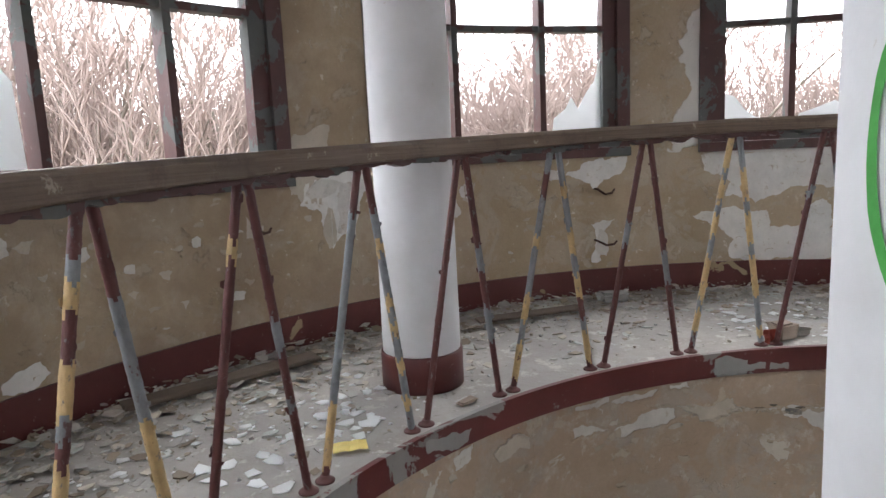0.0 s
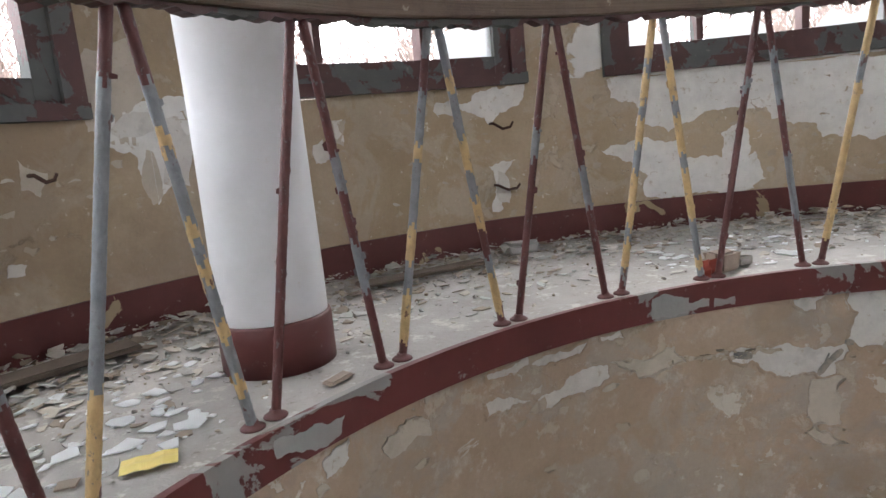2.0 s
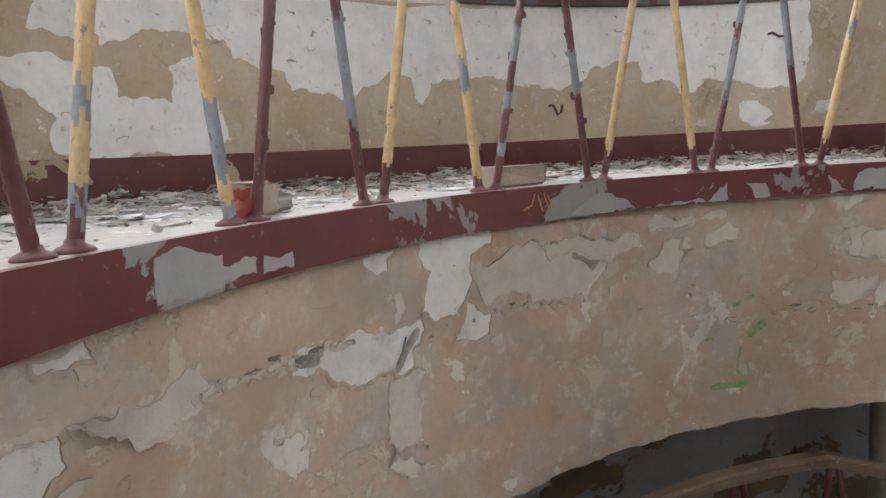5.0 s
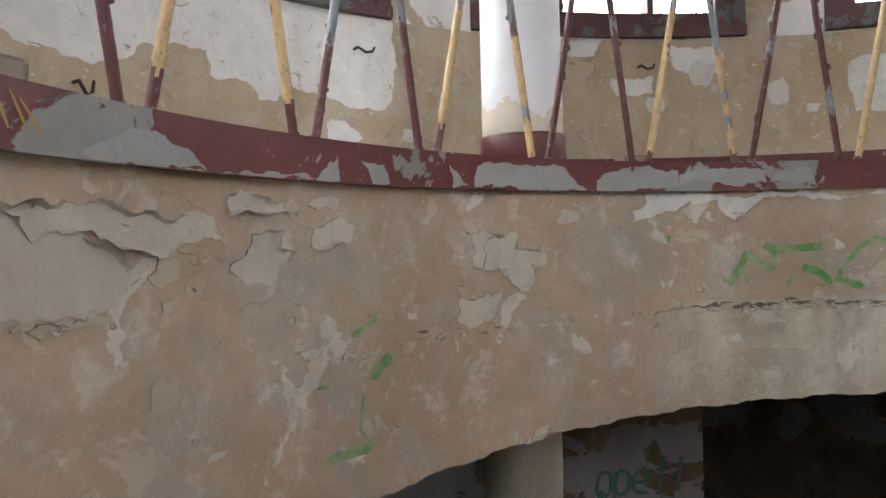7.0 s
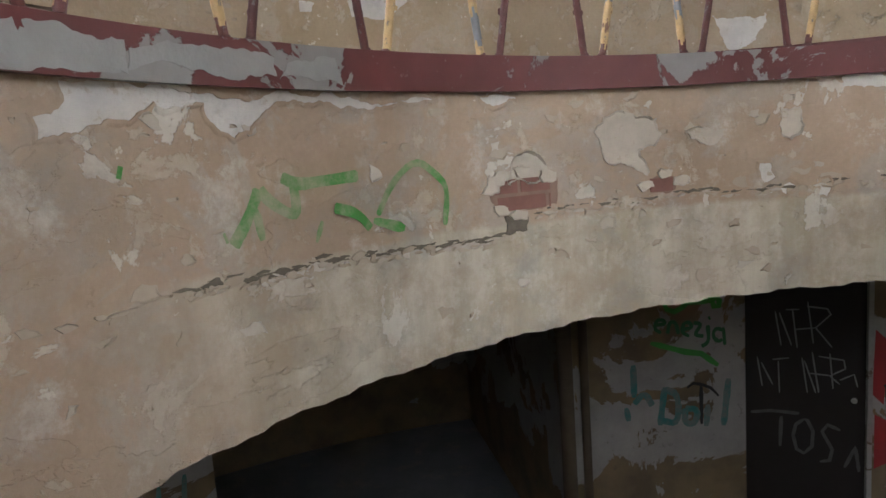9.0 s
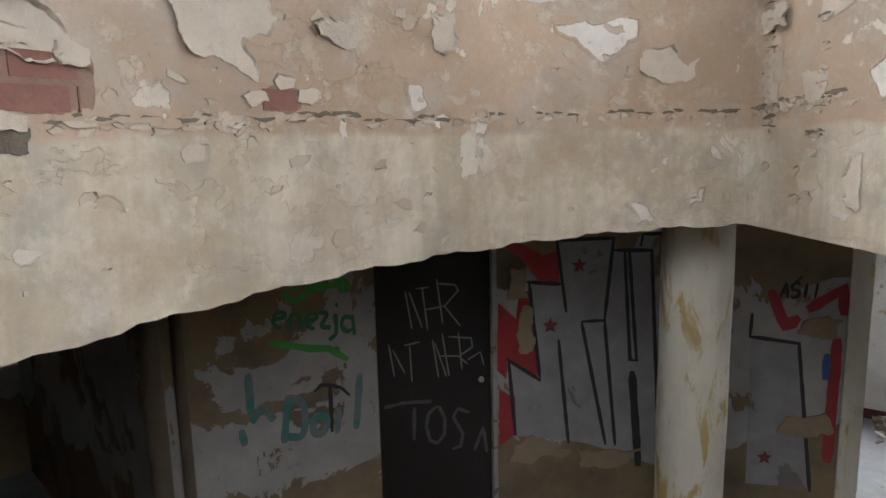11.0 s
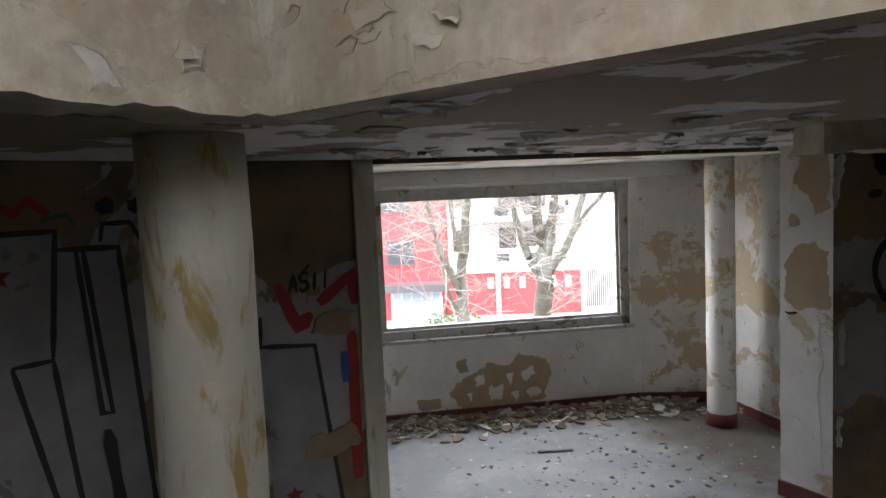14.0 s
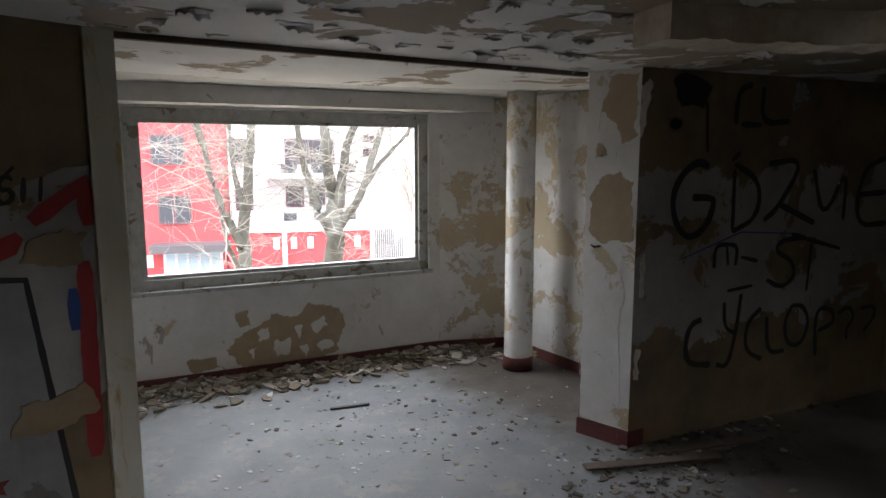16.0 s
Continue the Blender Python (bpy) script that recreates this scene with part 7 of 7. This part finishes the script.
c1, c3 = polar(1.06, 178.1, 0), polar(1.119, -65.7, 0)
CD = 57.3 / 0.2
tag = tagged(new("graffiti"), "green spray curl on the white stairwell column", "graffiti")
part("stroke", bm_stroke(column_face(c1.x, c1.y, 0.2), [(-138, 4.68), (-151, 4.65), (-159, 4.55), (-158, 4.42), (-149, 4.32), (-134, 4.26), (-104, 4.27)], 0.018, 0.003, CD, fine=0.02, soft=2), M_GREEN, tag)
tag = tagged(new("graffiti"), "green leafy spray painting on the white stairwell column", "graffiti")
F3 = column_face(c3.x, c3.y, 0.2)
for k, (w, line) in enumerate(((0.05, [(-52, 2.36), (-38, 2.39), (-24, 2.39), (-8, 2.40)]), (0.05, [(-44, 2.36), (-34, 2.30), (-27, 2.24)]), (0.016, [(-30, 2.26), (-33, 1.9), (-36, 1.6), (-34, 1.2)]), (0.03, [(-42, 1.96), (-30, 2.02), (-26, 2.10)]), (0.035, [(-20, 2.05), (-24, 1.95), (-14, 1.84), (-4, 1.80)]), (0.016, [(-42, 1.92), (-40, 1.5)]), (0.03, [(-46, 1.94), (-43, 1.93)]), (0.03, [(-24, 1.9), (-26, 1.6), (-16, 1.3)]), (0.03, [(-10, 2.3), (-16, 2.15), (-22, 2.1)]))):
    part("stroke", bm_stroke(F3, line, w * 1.05, 0.003 + 0.0004 * k, CD, fine=0.02, soft=2), M_CGREEN, tag)

# ------------------------------------------------------------------ rubble
def bm_bits(seed, count, place, small, big, flat=0.12, tilt=25):
    """Scattered chips: irregular little plates at given places."""
    rnd = random.Random(seed)
    bm = bmesh.new()
    for _ in range(count):
        p = place(rnd)
        w = small + (big - small) * rnd.random() ** 2.5
        n = rnd.randint(4, 7)
        m = Matrix.Translation(p) @ pose(0, 0, 0, rnd.uniform(-tilt, tilt), rnd.uniform(-tilt, tilt), rnd.uniform(0, 360))
        t = max(0.002, w * flat * rnd.uniform(0.4, 1.3))
        out = [(math.cos(k * math.tau / n + rnd.uniform(-0.4, 0.4)) * w * rnd.uniform(0.3, 0.6), math.sin(k * math.tau / n + rnd.uniform(-0.4, 0.4)) * w * rnd.uniform(0.25, 0.5)) for k in range(n)]
        top = [bm.verts.new(m @ Vector((x, y, t))) for x, y in out]
        low_v = [bm.verts.new(m @ Vector((x, y, 0))) for x, y in out]
        bm.faces.new(top)
        for k in range(n):
            j = (k + 1) % n
            bm.faces.new((low_v[k], low_v[j], top[j], top[k]))
    return bm


def gallery_bit(rnd):
    r = WALL_UP - 0.05 - abs(rnd.gauss(0, 0.42))
    if r < 2.72:
        r = rnd.uniform(2.72, 3.9)
    heap = 0.055 * max(0.0, (r - 3.2) / 0.8) ** 2
    return polar(r, rnd.uniform(-40, 215), GALLERY + 0.003 + heap * rnd.random())


tagged(part("paint_rubble", bm_bits(61, 7600, gallery_bit, 0.010, 0.10, 0.06, 16), M_DEBRIS), "flaked paint and plaster chips covering the gallery floor", "rubble", kind="stuff")
tagged(part("plaster_dust", bm_bits(62, 4200, gallery_bit, 0.006, 0.03, 0.4, 40), M_DEBRIS), "crumbs and dust on the gallery floor", "rubble", kind="stuff")
tagged(part("glass_splinters", bm_bits(63, 320, lambda q: polar(q.uniform(2.75, 3.5), q.choice((q.uniform(145, 175), q.uniform(70, 108))), GALLERY + 0.006), 0.02, 0.11, 0.03, 6), M_FROST), "broken window glass on the gallery floor", "glass", kind="stuff")


def bay_bit(rnd):
    v = abs(rnd.gauss(0, 0.2)) + 0.02
    p = bay(rnd.uniform(-0.05, 3.15), v)
    heap = 0.06 * max(0.0, 1 - v / 0.35)
    return Vector((p[0], p[1], 0.003 + heap * rnd.random()))


M_DIRT = varied("dirt_and_plaster_rubble", [(0, (0.16, 0.13, 0.10)), (0.45, (0.26, 0.22, 0.17)), (0.7, (0.40, 0.38, 0.34)), (0.86, (0.58, 0.56, 0.52))])
M_DARKDIRT = varied("dark_dirt_and_splinters", [(0, (0.05, 0.042, 0.034)), (0.5, (0.10, 0.085, 0.068)), (0.8, (0.20, 0.18, 0.155)), (0.95, (0.42, 0.40, 0.37))])
tagged(part("bay_rubble", bm_bits(71, 2600, bay_bit, 0.012, 0.14, 0.14, 24), M_DIRT), "plaster rubble and dirt heaped along the bay wall", "rubble", kind="stuff")
M_CRUMB = varied("pale_crumbs", [(0, (0.44, 0.43, 0.41)), (0.45, (0.32, 0.30, 0.27)), (0.7, (0.20, 0.17, 0.13))])
tagged(part("floor_crumbs", bm_bits(72, 520, lambda q: Vector((-1.2 + q.gauss(0, 1.0), -4.6 + q.gauss(0, 0.9), 0.001)), 0.004, 0.05, 0.05, 8), M_CRUMB), "crumbs scattered over the lower floor", "rubble", kind="stuff")
tagged(part("pier_rubble", bm_bits(73, 1000, lambda q: Vector((-2.1 + q.gauss(-0.4, 0.6), -3.2 + q.gauss(0, 0.22), 0.003)), 0.006, 0.075, 0.15, 20), M_DARKDIRT), "rubble round the foot of the pier", "rubble", kind="stuff")


def bay_litter(rnd):
    """Splinters and clods drifting from the heap under the window to the foot of the pier."""
    f = rnd.random()
    p = Vector((-1.2, -5.6)).lerp(Vector((-2.2, -3.7)), f)
    return Vector((p.x + rnd.gauss(0, 0.5), p.y + rnd.gauss(0, 0.3), 0.002))


tagged(part("floor_litter", bm_bits(74, 300, bay_litter, 0.004, 0.055, 0.12, 18), M_DARKDIRT), "dark splinters and clods strewn across the bay floor", "rubble", kind="stuff")


def thing_box(name, size, m, material, label, cat, seed=1, bevel=0.006):
    """A rough, slightly broken block."""
    rnd = random.Random(seed)
    bm = bm_box(-size[0] / 2, size[0] / 2, -size[1] / 2, size[1] / 2, 0, size[2], bevel)
    for v in bm.verts:
        v.co += Vector((rnd.uniform(-1, 1), rnd.uniform(-1, 1), rnd.uniform(-0.5, 0.5) if v.co.z > size[2] / 2 else 0)) * bevel
    ob = tagged(part(name, bm, material), label, cat)
    ob.matrix_basis = m
    return ob


M_GBRICK = plain("mortar_smeared_brick", (0.29, 0.23, 0.185), 0.95, scale=12, vary=0.35, dist=0.006)
thing_box("loose_brick", (0.27, 0.12, 0.075), pose(*polar(2.77, 80.4, GALLERY + 0.001), 0, 0, 172), M_GBRICK, "loose mortar-smeared brick on the gallery edge", "brick", 3, 0.008)
thing_box("brick_piece", (0.12, 0.09, 0.09), pose(*polar(2.76, 103.6, GALLERY + 0.001), 0, 0, 30), M_GBRICK, "broken piece of brick beside the balusters", "brick", 4, 0.012)
thing_box("brick_piece", (0.13, 0.08, 0.05), pose(*polar(2.83, 101.2, GALLERY + 0.001), 0, 0, 110), M_CONC, "grey broken piece of masonry", "brick", 5, 0.012)
thing_box("mortar_lump", (0.19, 0.12, 0.07), pose(*polar(3.72, 113.8, GALLERY + 0.02), 0, 0, 20), M_GPATCH, "grey lump of mortar by the wall", "mortar", 6, 0.018)
thing_box("brick_piece", (0.15, 0.09, 0.05), pose(*polar(2.78, 26.5, GALLERY + 0.001), 0, 0, 120), M_GBRICK, "flat piece of brick near the edge", "brick", 7, 0.008)
thing_box("tile_piece", (0.10, 0.045, 0.014), pose(*polar(2.70, 143.0, GALLERY + 0.001), 0, 0, 60), M_GBRICK, "broken red tile at the gallery edge", "tile", 8, 0.006)
thing_box("board", (0.95, 0.10, 0.025), pose(*polar(3.74, 153.0, GALLERY + 0.03), 4, 0, 52), M_DARKWD, "dark rotten board lying along the wall", "board", 9, 0.005)
thing_box("board", (0.7, 0.08, 0.02), pose(*polar(3.6, 124.0, GALLERY + 0.03), 3, 0, 30), M_DARKWD, "dark rotten board lying in the rubble", "board", 10, 0.005)
for k, (x, y, rz, ln) in enumerate(((-2.25, -3.30, 150, 0.9), (-2.75, -3.2, 155, 0.8), (-1.9, -2.95, 140, 0.6))):
    thing_box("wood_strip", (ln, 0.07, 0.02), pose(x, y, 0.012, 2, 0, rz), M_DARKWD, "broken wooden strip on the lower floor", "board", 20 + k, 0.004)
thing_box("wood_strip", (0.30, 0.03, 0.015), pose(-1.31, -5.31, 0.003, 0, 0, 160), M_BLACK, "short dark strip of wood on the lower floor", "board", 30, 0.003)


def bm_sheet(w, h, seed, bend):
    rnd = random.Random(seed)
    bm = bmesh.new()
    g = bmesh.ops.create_grid(bm, x_segments=8, y_segments=8, size=0.5)
    for v in g["verts"]:
        v.co = Vector((v.co.x * w, v.co.y * h, 0.004 + bend * (math.sin(v.co.x * 7) ** 2 + 0.5 * math.cos(v.co.y * 6) ** 2) + rnd.uniform(0, 0.002)))
    return bm


sheet = tagged(part("paper_sheet", bm_sheet(0.13, 0.085, 4, 0.004), M_YSHEET), "crumpled faded yellow sheet on the gallery floor", "paper")
sheet.matrix_basis = pose(*polar(2.76, 155.6, GALLERY + 0.004), 0, 0, 25)
wrap = tagged(part("wrapper", bm_sheet(0.07, 0.09, 5, 0.03), M_ORANGE), "crumpled orange-red wrapper by a baluster foot", "wrapper")
wrap.matrix_basis = pose(*polar(2.71, 105.6, GALLERY + 0.02), 70, 0, 15)
cable = [(-1.2, -3.0, 0.02), (-1.5, -3.1, 0.02), (-1.9, -2.85, 0.015), (-2.2, -2.5, 0.02), (-1.9, -2.3, 0.015), (-1.5, -2.4, 0.015)]
tagged(part("cable", bm_tube(cable, [0.01] * 6, 8), M_BLACK), "black cable lying on the lower floor", "cable")

# paint hanging off the lower ceiling
def under(a, z, off=0.0):
    return Vector((a, z, CEIL - 0.0005 - off))


rnd = random.Random(88)
hang = bmesh.new()
for k in range(75):
    x, y = rnd.uniform(-2.6, 1.0), rnd.uniform(-4.2, -2.0)
    w = rnd.uniform(0.05, 0.2)
    bm_patch(under, x, y, w, w * rnd.uniform(0.4, 0.9), 1200 + k, 0.004, 1.0, rnd.uniform(0.004, 0.028), 0.8, hang, 40)
M_CFLAKE = varied("hanging_ceiling_paint", [(0, (0.68, 0.67, 0.66)), (0.5, (0.56, 0.55, 0.53)), (0.85, (0.30, 0.25, 0.18))])
tagged(part("hanging_paint", hang, M_CFLAKE), "curled paint peeling off the lower ceiling", "paint flakes", kind="stuff")
